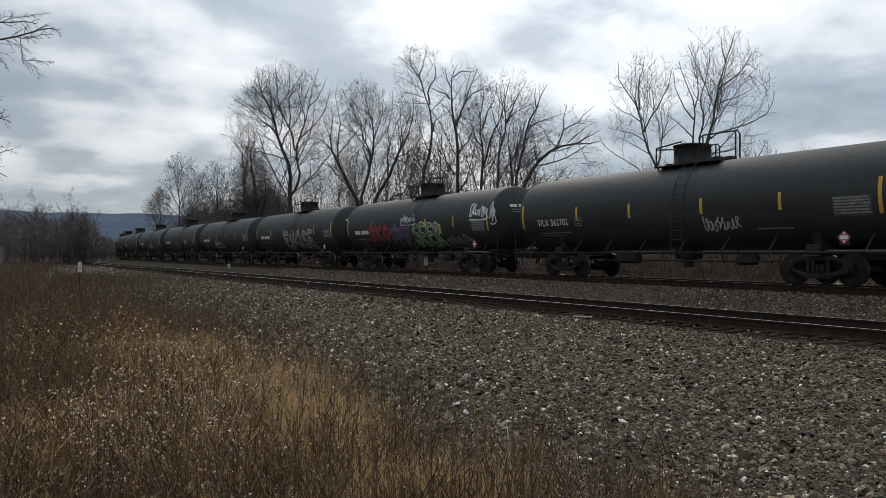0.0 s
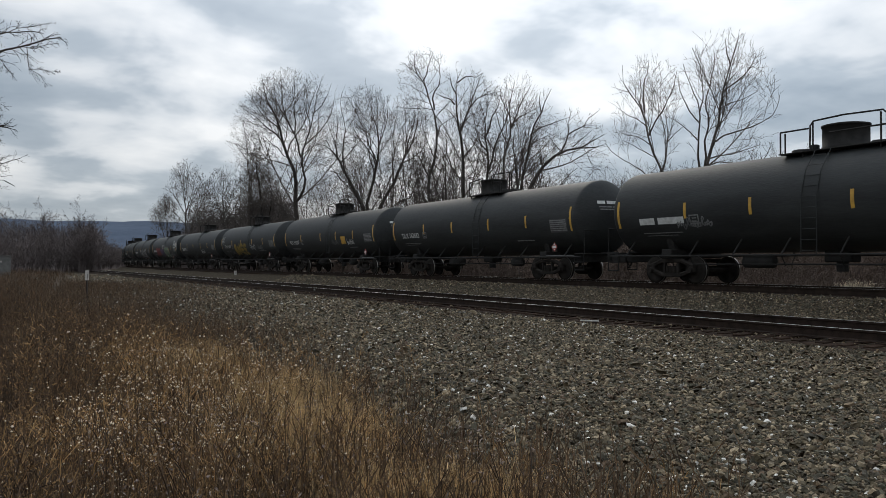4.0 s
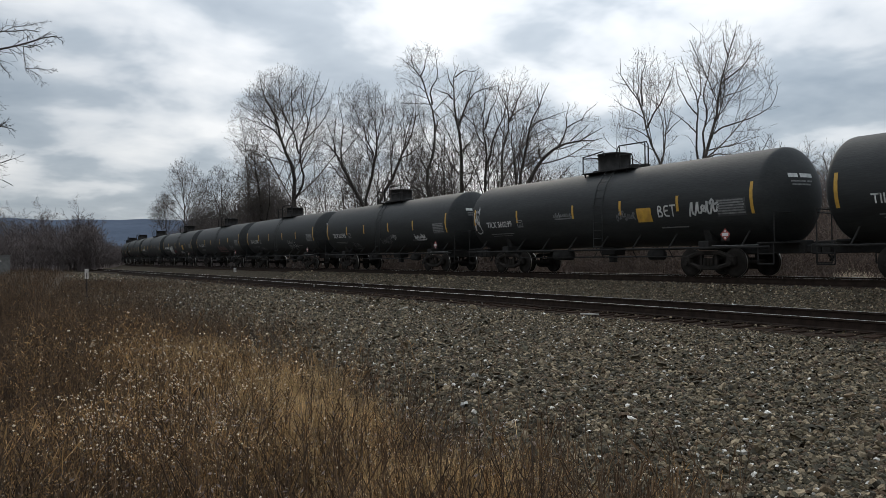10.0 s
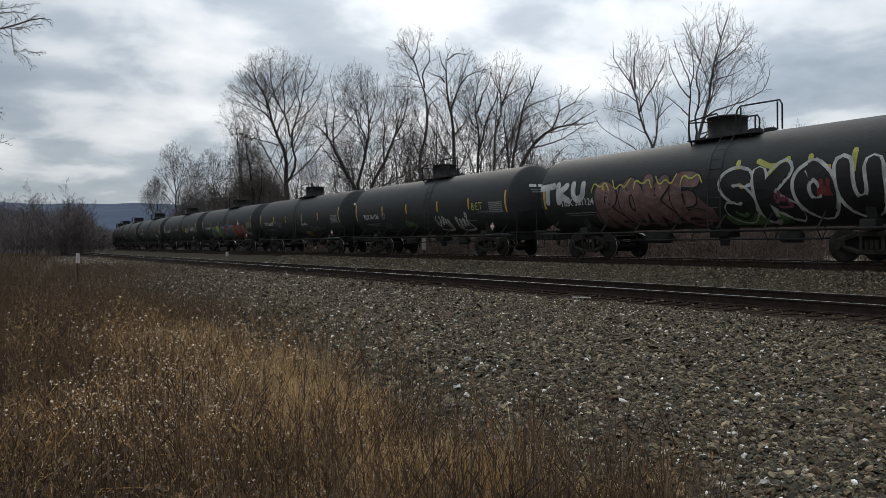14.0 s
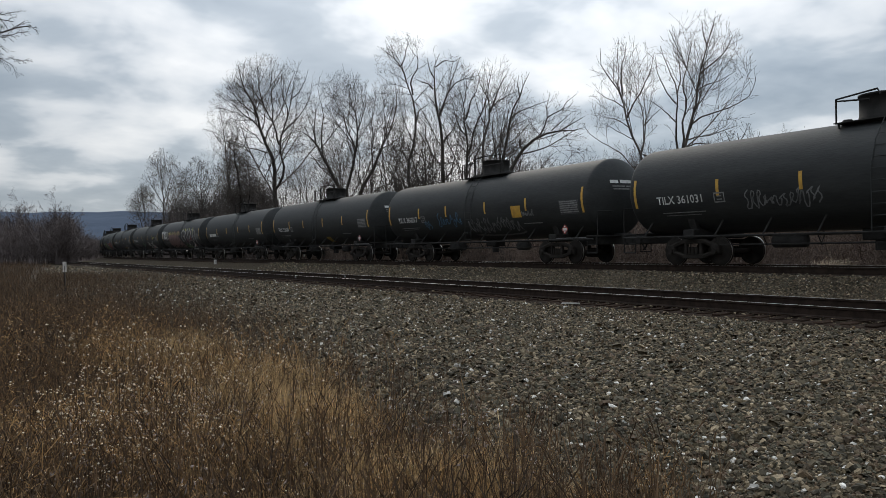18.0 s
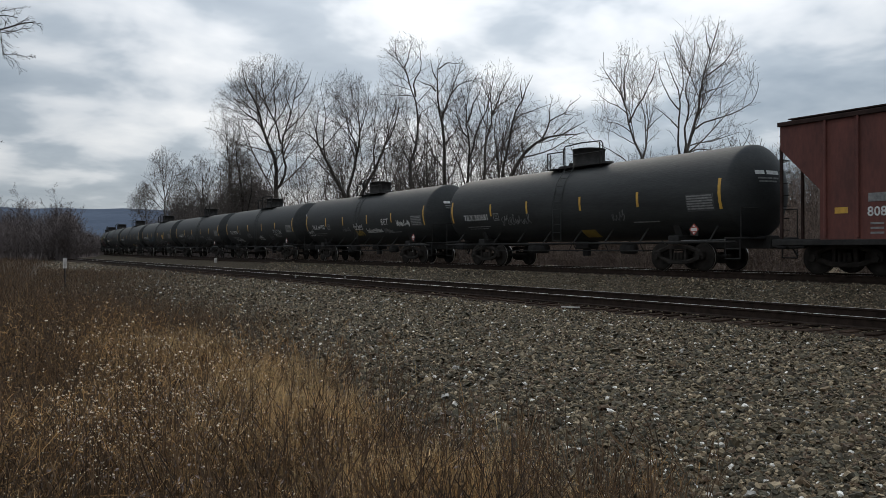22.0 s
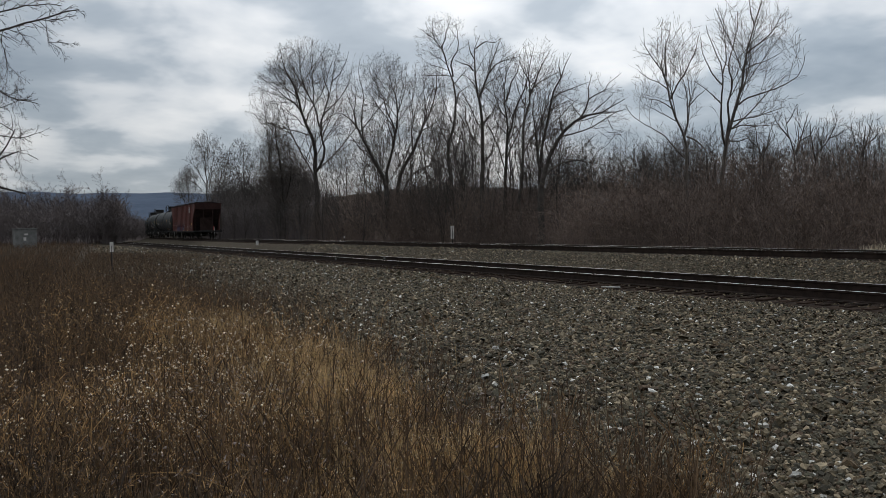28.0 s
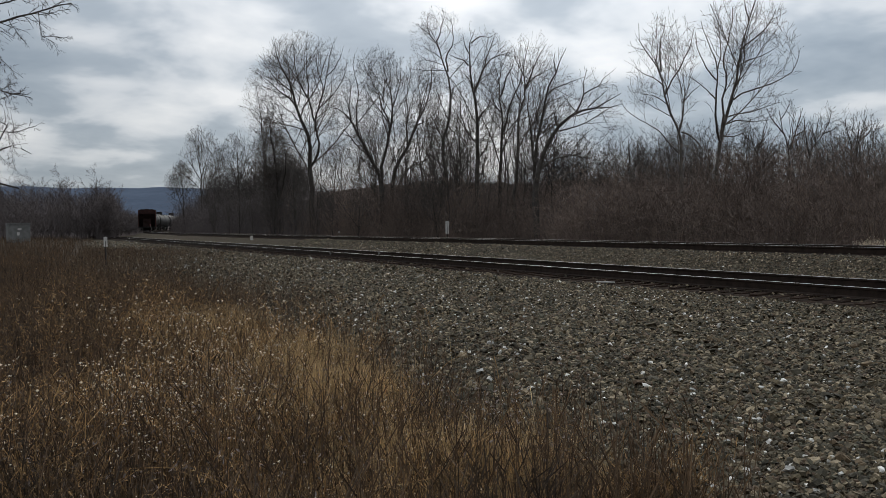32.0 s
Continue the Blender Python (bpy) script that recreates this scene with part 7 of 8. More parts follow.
# ---- thicket behind the far track ----
def thicket():
    rng = np.random.default_rng(77)
    n = 8600
    y = np.concatenate([rng.uniform(2, 70, int(n * 0.65)), rng.uniform(70, 190, n - int(n * 0.65))])
    off = rng.uniform(5.0, 17, n)
    x = far_x(y) + off
    bank = np.interp(y, [0, 20, 26, 32, 40, 50, 62, 80, 100, 190], [5.0, 5.0, 5.6, 5.3, 4.9, 5.5, 6.1, 6.7, 7.4, 8.6])
    clump = np.array([noise.noise((a * 0.35, b * 0.35, 3.0)) for a, b in zip(x, y)])
    h = rng.uniform(0.45, 0.98, n) * (1 + 0.35 * clump) * bank * np.clip((off - 3.2) / 3.4, 0.40, 1.0)
    lean = rng.normal(scale=0.20, size=(n, 2))
    base = np.stack([x, y, ground_z(x, y) - 0.05], 1)
    pts = [base]
    for k in range(1, 5):
        t = k / 4
        pts.append(base + np.stack([lean[:, 0] * h * t * t, lean[:, 1] * h * t * t, h * t], 1) + rng.normal(scale=0.09, size=(n, 3)) * t)
    poly = np.stack(pts, 1)
    rad = np.linspace(0.011, 0.005, 5)[None] * rng.uniform(0.6, 1.5, (n, 1))
    groups = [(segments(poly, rad), 3)]
    p, r = sprout(poly, rad, rng, 8, 0.12, 1, 0.34, 46, 4, 0.35, 0.26, 0.8, 0.0055)
    groups.append((segments(p, r), 1))
    p, r = sprout(p, r, rng, 4, 0.2, 1, 0.5, 46, 2, 0.2, 0.25, 0.8, 0.0045)
    groups.append((segments(p, r), 1))
    v, q = join_tubes(groups)
    # stems far along the line take the haze-tinted colour
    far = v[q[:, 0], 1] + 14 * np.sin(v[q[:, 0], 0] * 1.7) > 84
    tagged(new("thicket", fast_mesh("thicket", v, q, [BRUSH, HAZEWOOD], False, far.astype(int))), "tangled brown leafless brush along the railway", "brush", kind="stuff")
    # a solid dark mound added behind the brush, to block light between stems
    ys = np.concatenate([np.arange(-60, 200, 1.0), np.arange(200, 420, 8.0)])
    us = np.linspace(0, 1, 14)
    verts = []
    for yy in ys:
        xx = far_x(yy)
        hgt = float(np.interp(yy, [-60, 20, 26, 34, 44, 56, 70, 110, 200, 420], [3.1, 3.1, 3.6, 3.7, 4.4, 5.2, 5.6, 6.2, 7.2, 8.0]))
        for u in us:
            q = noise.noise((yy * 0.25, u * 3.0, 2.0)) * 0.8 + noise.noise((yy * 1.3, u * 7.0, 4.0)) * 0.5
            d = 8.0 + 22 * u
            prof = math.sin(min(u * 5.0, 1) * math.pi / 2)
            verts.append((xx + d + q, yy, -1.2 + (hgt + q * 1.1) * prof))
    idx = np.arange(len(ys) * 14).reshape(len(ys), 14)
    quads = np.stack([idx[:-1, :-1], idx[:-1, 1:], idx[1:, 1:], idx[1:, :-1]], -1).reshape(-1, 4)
    # its far end takes the haze-tinted colour
    tagged(new("undergrowth", fast_mesh("undergrowth", np.array(verts), quads, [CORE, HAZEWOOD], False, (np.array(verts)[quads[:, 0], 1] > 88).astype(int))), "dark brown mound added behind the brush to close its gaps", "undergrowth", kind="stuff")


thicket()


# ---- distance ----
def ridge():
    b = np.radians(np.linspace(-40, 70, 160))
    dist = 2600.0
    rows = []
    for a in b:
        deg = math.degrees(a)
        el = 2.75 + 0.12 * noise.noise((deg * 0.35, 0, 0)) + 0.05 * noise.noise((deg * 1.7, 3, 0)) - 0.12 * max(deg - 13, 0) - 0.1 * max(-4 - deg, 0)
        h = math.tan(radians(max(el, 0.4))) * dist
        rows.append([(math.sin(a) * (dist - 700 * (1 - k)), math.cos(a) * (dist - 700 * (1 - k)), -2 + h * k ** 0.8) for k in (0, 0.35, 0.7, 1.0)] + [(math.sin(a) * (dist + 500), math.cos(a) * (dist + 500), -2)])
    v = np.array(rows).reshape(-1, 3)
    idx = np.arange(len(b) * 5).reshape(len(b), 5)
    q = np.stack([idx[:-1, :-1], idx[:-1, 1:], idx[1:, 1:], idx[1:, :-1]], -1).reshape(-1, 4)
    tagged(new("ridge", fast_mesh("ridge", v, q, HILL, True)), "long wooded ridge on the horizon, tinted blue-grey for haze", "hill", kind="structure")


ridge()


def far_woods():
    """Low woods at the end of the field."""
    rng = np.random.default_rng(5)
    n = 3000
    y = rng.uniform(140, 240, n)
    x = y * rng.uniform(-0.12, 0.24, n)
    x = np.minimum(x, far_x(y) - 6.0 - 3 * rng.random(n))
    h = rng.uniform(2.5, 6.5, n) * np.where(x / y < 0.12, 1.25, 0.85)
    base = np.stack([x, y, np.full(n, -1.0)], 1)
    pts = [base] + [base + np.stack([rng.normal(scale=0.25, size=n) * k, rng.normal(scale=0.25, size=n) * k, h * k / 3], 1) for k in (1, 2, 3)]
    poly = np.stack(pts, 1)
    rad = np.linspace(0.045, 0.02, 4)[None] * np.ones((n, 1))
    g = [(segments(poly, rad), 3)]
    p, r = sprout(poly, rad, rng, 9, 0.15, 1, 0.38, 44, 3, 0.35, 0.25, 0.7, 0.018)
    g.append((segments(p, r), 1))
    p, r = sprout(p, r, rng, 4, 0.2, 1, 0.5, 44, 2, 0.3, 0.25, 0.7, 0.014)
    g.append((segments(p, r), 1))
    tagged(new("far_woods", fast_mesh("far_woods", *join_tubes(g), HAZEWOOD)), "distant leafless brown scrub across the field", "woods", kind="stuff")
    # a solid mound behind the scrub in the same haze-tinted colour
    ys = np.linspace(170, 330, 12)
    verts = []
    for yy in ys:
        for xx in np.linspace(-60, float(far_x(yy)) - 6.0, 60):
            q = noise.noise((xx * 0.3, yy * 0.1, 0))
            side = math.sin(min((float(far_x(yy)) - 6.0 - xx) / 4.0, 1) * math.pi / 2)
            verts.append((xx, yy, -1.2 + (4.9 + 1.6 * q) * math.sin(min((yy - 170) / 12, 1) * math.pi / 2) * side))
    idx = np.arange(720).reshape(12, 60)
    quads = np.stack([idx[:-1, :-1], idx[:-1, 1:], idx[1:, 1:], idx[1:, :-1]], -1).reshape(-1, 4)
    tagged(new("far_scrub", fast_mesh("far_scrub", np.array(verts), quads, HAZEWOOD)), "dark brown scrub at the end of the field", "scrub", kind="stuff")


far_woods()


# ---- ballast stones ----
def ballast_stones():
    rng = np.random.default_rng(9)
    ico = bmesh.new()
    bmesh.ops.create_icosphere(ico, subdivisions=1, radius=1.0)
    tv = np.array([v.co[:] for v in ico.verts])
    tf = np.array([[v.index for v in f_.verts] for f_ in ico.faces])
    ico.free()
    pyv = np.array([(1, 1, -0.5), (-1, 0.8, -0.5), (-0.8, -1, -0.5), (1, -1, -0.5), (0.1, 0, 1.0)]) * 0.85
    pyf = np.array([(0, 1, 4), (1, 2, 4), (2, 3, 4), (3, 0, 4)])
    # a plainer lump for the middle distance
    lv = np.array([(x_ * k_, y_ * k_, z_) for z_, k_ in ((-0.55, 1.0), (0.65, 0.68)) for x_, y_ in ((1, 0.9), (-0.9, 1), (-1, -0.9), (0.9, -1))]) * 0.85
    lf = np.array([q for i_ in range(4) for q in ((i_, (i_ + 1) % 4, 4 + (i_ + 1) % 4), (i_, 4 + (i_ + 1) % 4, 4 + i_))] + [(4, 5, 6), (4, 6, 7)])
    # an angular lump: a prism with uneven ends
    pv = np.array([(math.cos(a_) * (1.0 if z_ < 0 else 0.72), math.sin(a_) * (1.0 if z_ < 0 else 0.72), z_) for z_ in (-0.6, 0.75) for a_ in np.arange(5) * 2 * math.pi / 5])
    pf = np.array([q for i_ in range(5) for q in ((i_, (i_ + 1) % 5, 5 + (i_ + 1) % 5), (i_, 5 + (i_ + 1) % 5, 5 + i_))] + [(5, 6, 7), (5, 7, 8), (5, 8, 9)])

    def scatter(r0, r1, density, size, tv, tf, keep):
        area = (r1 * r1 - r0 * r0) / 2 * radians(66)
        n = int(area * density)
        r = np.sqrt(rng.uniform(r0 * r0, r1 * r1, n))
        b = np.radians(rng.uniform(-2, 64, n))
        x, y = r * np.sin(b), r * np.cos(b)
        ok = keep(x, y)
        x, y = x[ok], y[ok]
        n = len(x)
        pick = rng.random(n) < 0.021
        s = size * rng.lognormal(0, 0.28, n) * np.where(pick, 0.85, 1.0)
        sc = np.stack([s * rng.uniform(0.8, 1.45, n), s * rng.uniform(0.6, 1.0, n), s * rng.uniform(0.34, 0.68, n)], 1)
        q = rng.normal(size=(n, 3))
        q[:, :2] *= 0.45
        ang = q
        v = (tv[None] + rng.normal(scale=0.17, size=(n, len(tv), 3))) * sc[:, None]
        for ax, (i, j) in enumerate(((1, 2), (0, 2), (0, 1))):
            c, sn = np.cos(ang[:, ax])[:, None], np.sin(ang[:, ax])[:, None]
            if ax == 2:
                th = rng.uniform(0, 6.28, n)
                c, sn = np.cos(th)[:, None], np.sin(th)[:, None]
            vi, vj = v[:, :, i].copy(), v[:, :, j].copy()
            v[:, :, i], v[:, :, j] = vi * c - vj * sn, vi * sn + vj * c
        z = ground_z(x, y) + bed_lift(x) + sc[:, 2] * np.where(pick, 2.0, rng.uniform(-0.5, 2.5, n))
        v += np.stack([x, y, z], 1)[:, None]
        f = (tf[None] + (np.arange(n) * len(tv))[:, None, None]).reshape(-1, 3)
        return v.reshape(-1, 3), f, pick

    def between(x, y):
        """The strip between the two tracks, where the bank faces the standpoint."""
        d = x - far_x(y)
        return (x > NEAR_X + 1.35) & (d < -0.72) & (y > 5)

    def keep(x, y):
        d = x - far_x(y)
        edge = grass_edge(y)
        on = (x > edge - 0.5 * rng.random(len(x)) ** 2) & (d < 3.0)
        rails = (np.abs(x - NEAR_X) < 1.38) | (np.abs(d) < 0.75)
        return on & ~(rails & (rng.random(len(x)) < 0.86)) & ~between(x, y)

    vs, fs, slots, base = [], [], [], 0
    # thinner stones behind the standpoint
    n = 16000
    x, y = rng.uniform(2.3, 24.5, n), rng.uniform(-12, 6, n)
    ok = keep(x, y) & ((x * x + y * y < 4.8) | (np.arctan2(x, y) > radians(63)))
    x, y = x[ok], y[ok]
    sz = 0.03 * rng.lognormal(0, 0.25, len(x))
    v = (pv[None] + rng.normal(scale=0.17, size=(len(x), len(pv), 3))) * sz[:, None, None] * np.array((1.1, 0.85, 0.6)) + np.stack([x, y, ground_z(x, y) + 0.3 * sz], 1)[:, None]
    vs.append(v.reshape(-1, 3)), fs.append((pf[None] + (np.arange(len(x)) * len(pv))[:, None, None]).reshape(-1, 3))
    slots.append(np.zeros(len(x) * len(pf), int))
    base = len(vs[0])
    for r0, r1, dens, size, t in ((2.2, 9, 2050, 0.0195, (pv, pf)), (9, 14, 1150, 0.0235, (lv, lf)), (14, 26, 560, 0.0275, (pyv, pyf)), (26, 50, 125, 0.038, (pyv, pyf)), (50, 120, 9, 0.06, (pyv, pyf))):
        v, f, pick = scatter(r0, r1, dens, size, *t, keep)
        vs.append(v), fs.append(f + base)
        base += len(v)
        slots.append(np.repeat(pick, len(t[1])).astype(int))
    # the bank between the tracks gets the brightened stones
    for r0, r1, dens, size in ((20, 34, 760, 0.023), (34, 60, 200, 0.034)):
        v, f, pick = scatter(r0, r1, dens, size, pyv, pyf, between)
        vs.append(v), fs.append(f + base)
        base += len(v)
        slots.append(np.repeat(np.where(pick & (rng.random(len(pick)) < 0.4), 1, 2), len(pyf)))
    tagged(new("ballast", fast_mesh("ballast", np.concatenate(vs), np.concatenate(fs), [STONE, STONEWHITE, STONEBRIGHT], False, np.concatenate(slots))), "grey crushed-stone ballast with a few pale stones", "gravel", kind="stuff")


ballast_stones()


# ---- weeds and grass in front ----
def weeds():
    rng = np.random.default_rng(21)

    def field(n, y0, y1, power=1.6, width=7.0):
        y = y0 + (y1 - y0) * rng.random(n) ** power
        x = grass_edge(y) - width * rng.random(n) * (0.35 + 0.05 * y) + (0.12 + 0.012 * y) * rng.normal(size=n)
        ok = (x > -0.12 * y - 1.2) & (x * x + y * y > 2.2 ** 2)
        return x[ok], y[ok]

    def blades(x, y, h, lean, r, k=4):
        n = len(x)
        base = np.stack([x, y, ground_z(x, y) - 0.02], 1)
        az = rng.uniform(0, 2 * np.pi, n)
        ln = np.abs(rng.normal(scale=lean, size=n))
        pts = []
        for i in range(k + 1):
            t = i / k
            pts.append(base + np.stack([np.cos(az) * ln * h * t ** 1.8, np.sin(az) * ln * h * t ** 1.8, h * t * (1 - 0.25 * ln * t)], 1))
        poly = np.stack(pts, 1)
        rad = np.linspace(1, 0.3, k + 1)[None] * (r * rng.uniform(0.7, 1.4, n))[:, None]
        return poly, rad

    def patchy(x, y, f, seed):
        return np.array([noise.noise((a * f, b * f, seed)) for a, b in zip(x, y)])

    def tufts(x, y, each, h, spread, lean, r):
        """Blades that rise from shared roots and fan out."""
        m = rng.poisson(each, len(x))
        cx, cy, ch = np.repeat(x, m), np.repeat(y, m), np.repeat(h, m)
        n = len(cx)
        az, off = rng.uniform(0, 2 * np.pi, n), np.abs(rng.normal(scale=spread, size=n))
        bx, by = cx + np.cos(az) * off, cy + np.sin(az) * off
        hh = ch * rng.uniform(0.45, 1.1, n)
        ln = np.abs(rng.normal(scale=lean, size=n)) + 0.6 * off
        az = az + rng.normal(scale=0.8, size=n)
        base = np.stack([bx, by, ground_z(bx, by) - 0.02], 1)
        pts = [base + np.stack([np.cos(az) * ln * hh * t ** 1.9, np.sin(az) * ln * hh * t ** 1.9, hh * t * (1 - 0.3 * ln * t)], 1) for t in (0, 0.35, 0.7, 1.0)]
        rad = np.linspace(1, 0.3, 4)[None] * (r * rng.uniform(0.6, 1.4, n))[:, None]
        return np.stack(pts, 1), rad

    def inside(x, y):
        return grass_edge(y) - x

    # tan grass tufts near the stones
    x, y = field(6200, 3.0, 15, 1.4, 2.6)
    e = inside(x, y)
    ok = (e > -0.25) & (rng.random(len(x)) < np.exp(-((e - 0.45) / 0.55) ** 2) * (1 - step(10.0, 13.5, y)) * (0.5 + 0.5 * step(4.4, 6.0, y)) + 0.02)
    x, y = x[ok], y[ok]
    p, r = tufts(x, y, 16, 0.50 * (1 + 0.5 * patchy(x, y, 1.3, 6.0)), 0.06, 0.20, 0.0023)
    tagged(new("dry_grass", fast_mesh("dry_grass", *tubes(segments(p, r), 3), GRASS)), "dry tan grass tufts beside the ballast", "grass", kind="stuff")
    # red-brown weeds with branching tops that end in small brown heads
    x, y = field(15500, 2.6, 40, 1.8)
    e = inside(x, y)
    ok = (patchy(x, y, 0.9, 17.0) > -0.30) & ~((e < 1.0) & (y > 4.6) & (y < 13) & (rng.random(len(x)) < 0.6))
    x, y = x[ok], y[ok]
    h = rng.uniform(0.42, 0.78, len(x)) * (0.95 + 0.4 * patchy(x, y, 0.3, 9.0) + 0.5 * patchy(x, y, 1.1, 12.0))
    p, r = blades(x, y, h, 0.24, 0.0024)
    g = [(segments(p, r), 1)]
    p2, r2 = sprout(p, r, rng, 5, 0.45, 1, 0.34, 40, 3, 0.5, 0.15, 0.6, 0.0013)
    g.append((segments(p2, r2), 1))
    near = p2[:, 0, 1] < 16
    p3, r3 = sprout(p2[near], r2[near], rng, 4, 0.5, 1.0, 0.30, 60, 2, 0.2, 0.2, 0.8, 0.0016)
    g.append((segments(p3, r3 * 1.3 * np.clip(p3[:, :1, 1] / 9.0, 0.42, 1.2)), 1))
    v, q = join_tubes(g)
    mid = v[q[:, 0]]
    # strips far back, deep in the field and low down are darker more often
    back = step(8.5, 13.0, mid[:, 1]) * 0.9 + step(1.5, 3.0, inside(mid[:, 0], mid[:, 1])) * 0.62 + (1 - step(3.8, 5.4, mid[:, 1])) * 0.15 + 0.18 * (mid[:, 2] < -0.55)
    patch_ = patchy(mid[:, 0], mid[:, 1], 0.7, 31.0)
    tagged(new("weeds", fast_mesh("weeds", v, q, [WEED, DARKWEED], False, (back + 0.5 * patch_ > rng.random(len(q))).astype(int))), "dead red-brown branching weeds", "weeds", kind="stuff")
    # pale seed heads in clusters on some of them
    tips = p2[:, -1]
    e = inside(tips[:, 0], tips[:, 1])
    chance = np.exp(-((e - 1.1) / 1.0) ** 2) * (np.exp(-((tips[:, 1] - 6.9) / 2.9) ** 2)) + 0.55 * np.exp(-((tips[:, 1] - 5.2) / 1.2) ** 2) * (e > 0.1)
    spots = patchy(tips[:, 0], tips[:, 1], 2.2, 5.0)
    tips = tips[rng.random(len(tips)) < 0.95 * chance * np.clip(0.75 + 1.5 * spots, 0, 1.6)]
    tips = np.concatenate([tips, (tips + rng.normal(scale=0.02, size=tips.shape))[rng.random(len(tips)) < 0.5]])
    n = len(tips)
    octv = np.array([(1, 0, 0), (-1, 0, 0), (0, 1, 0), (0, -1, 0), (0, 0, 0.8), (0, 0, -0.8)], float)
    octf = np.array([(0, 2, 4), (2, 1, 4), (1, 3, 4), (3, 0, 4), (2, 0, 5), (1, 2, 5), (3, 1, 5), (0, 3, 5)])
    v = tips[:, None] + octv[None] * (0.0068 * np.clip(tips[:, 1] / 6.5, 0.5, 1.15) * rng.lognormal(-0.1, 0.35, n))[:, None, None]
    tagged(new("seed_heads", fast_mesh("seed_heads", v.reshape(-1, 3), (octf[None] + 6 * np.arange(n)[:, None, None]).reshape(-1, 3), FLUFF)), "small pale fluffy seed heads on dead weeds", "seed heads", kind="stuff")
    # curled dry leaves clinging to the stems at the standpoint's edge
    n = 5200
    y = rng.uniform(2.9, 6.2, n)
    x = grass_edge(y) + 0.3 - rng.random(n) * 4.2
    ok = patchy(x, y, 1.7, 41.0) > -0.05
    x, y = x[ok], y[ok]
    n = len(x)
    c = np.stack([x, y, ground_z(x, y) + rng.uniform(0.12, 0.66, n)], 1)
    a, b = rng.normal(size=(n, 3)), rng.normal(size=(n, 3))
    a /= np.linalg.norm(a, axis=1, keepdims=True)
    b -= (a * b).sum(1, keepdims=True) * a
    b /= np.linalg.norm(b, axis=1, keepdims=True)
    la, lb = rng.uniform(0.008, 0.022, (n, 1)), rng.uniform(0.003, 0.008, (n, 1))
    fold = np.cross(a, b) * lb * 0.8
    v = np.stack([c - a * la, c - b * lb + fold, c + a * la, c + b * lb + fold], 1).reshape(-1, 3)
    base = 4 * np.arange(n)[:, None, None]
    tagged(new("dry_leaves", fast_mesh("dry_leaves", v, (base + np.array([(0, 1, 2), (0, 2, 3)])[None]).reshape(-1, 3), FLECK)), "small curled dry leaves among the dead stems", "leaves", kind="stuff")
    # dark thin stems through all of it, and far growth
    x, y = field(15000, 2.3, 60, 1.7)
    e = inside(x, y)
    ok = ~((e < 1.0) & (y > 5.5) & (y < 13) & (rng.random(len(x)) < 0.5))
    x, y = x[ok], y[ok]
    p, r = blades(x, y, rng.uniform(0.35, 0.88, len(x)), 0.13, 0.0026)
    g = [(segments(p, r), 1)]
    p2, r2 = sprout(p, r, rng, 3, 0.3, 1, 0.3, 35, 2, 0.4, 0.1, 0.6, 0.0015)
    g.append((segments(p2, r2), 1))
    tagged(new("dead_stems", fast_mesh("dead_stems", *join_tubes(g), DARKWEED)), "thin dark dead plant stems", "stems", kind="stuff")
    # scattered stems that have crept out over the stones, thicker farther on
    y = np.concatenate([rng.uniform(4.5, 26, 1500), rng.uniform(14, 62, 9500)])
    x = grass_edge(y) + np.abs(rng.normal(scale=1.0, size=len(y))) * np.clip(0.45 + 0.07 * y, 0.6, 4.2)
    p, r = blades(x, y, rng.uniform(0.12, 0.55, len(y)), 0.25, 0.0026)
    g = [(segments(p, r), 1)]
    p2, r2 = sprout(p, r, rng, 4, 0.3, 1, 0.3, 38, 2, 0.4, 0.1, 0.6, 0.0018)
    g.append((segments(p2, r2), 1))
    tagged(new("stray_stems", fast_mesh("stray_stems", *join_tubes(g), DARKWEED)), "sparse dead stems growing through the ballast", "stems", kind="stuff")
    # a tangle of broken stalks lying through the weeds
    x, y = field(7500, 3.0, 26, 1.5)
    n = len(x)
    z = ground_z(x, y) + rng.uniform(0.08, 0.55, n)
    az, el, ln = rng.uniform(0, 6.28, n), rng.normal(scale=0.55, size=n), rng.uniform(0.12, 0.48, n)
    d = np.stack([np.cos(az) * np.cos(el), np.sin(az) * np.cos(el), np.sin(el)], 1)
    c = np.stack([x, y, z], 1)
    sag = np.array([0, 0, -0.06])
    poly = np.stack([c, c + d * ln[:, None] * 0.5, c + d * ln[:, None] + sag], 1)
    rad = np.full((n, 3), 0.0010)
    tagged(new("broken_stalks", fast_mesh("broken_stalks", *tubes(segments(poly, rad), 1), [GRASS, WEED], False, np.repeat((rng.random(n) < 0.55 + 0.45 * step(0.8, 1.6, grass_edge(y) - x) + step(9, 13, y)).astype(int), 2))), "broken brown stalks tangled in the weeds", "stalks", kind="stuff")
    # thinner growth round the standpoint
    n = 5200
    x, y = rng.uniform(-9, 3.0, n), rng.uniform(-8, 4.5, n)
    ok = (x < grass_edge(y) - 0.1) & (x * x + y * y > 1.0) & ((y < 2.4) | (x < -0.12 * y - 1.0))
    x, y = x[ok], y[ok]
    p, r = blades(x, y, rng.uniform(0.10, 0.40, len(x)), 0.5, 0.003)
    tagged(new("trodden_growth", fast_mesh("trodden_growth", *tubes(segments(p, r), 3), DARKWEED)), "low trodden dead growth", "weeds", kind="stuff")
    # the field behind
    n = 12000
    y = rng.uniform(18, 150, n)
    x = grass_edge(y) - rng.random(n) * 0.28 * y - 0.01 * y + 0.008 * y * rng.normal(size=n)
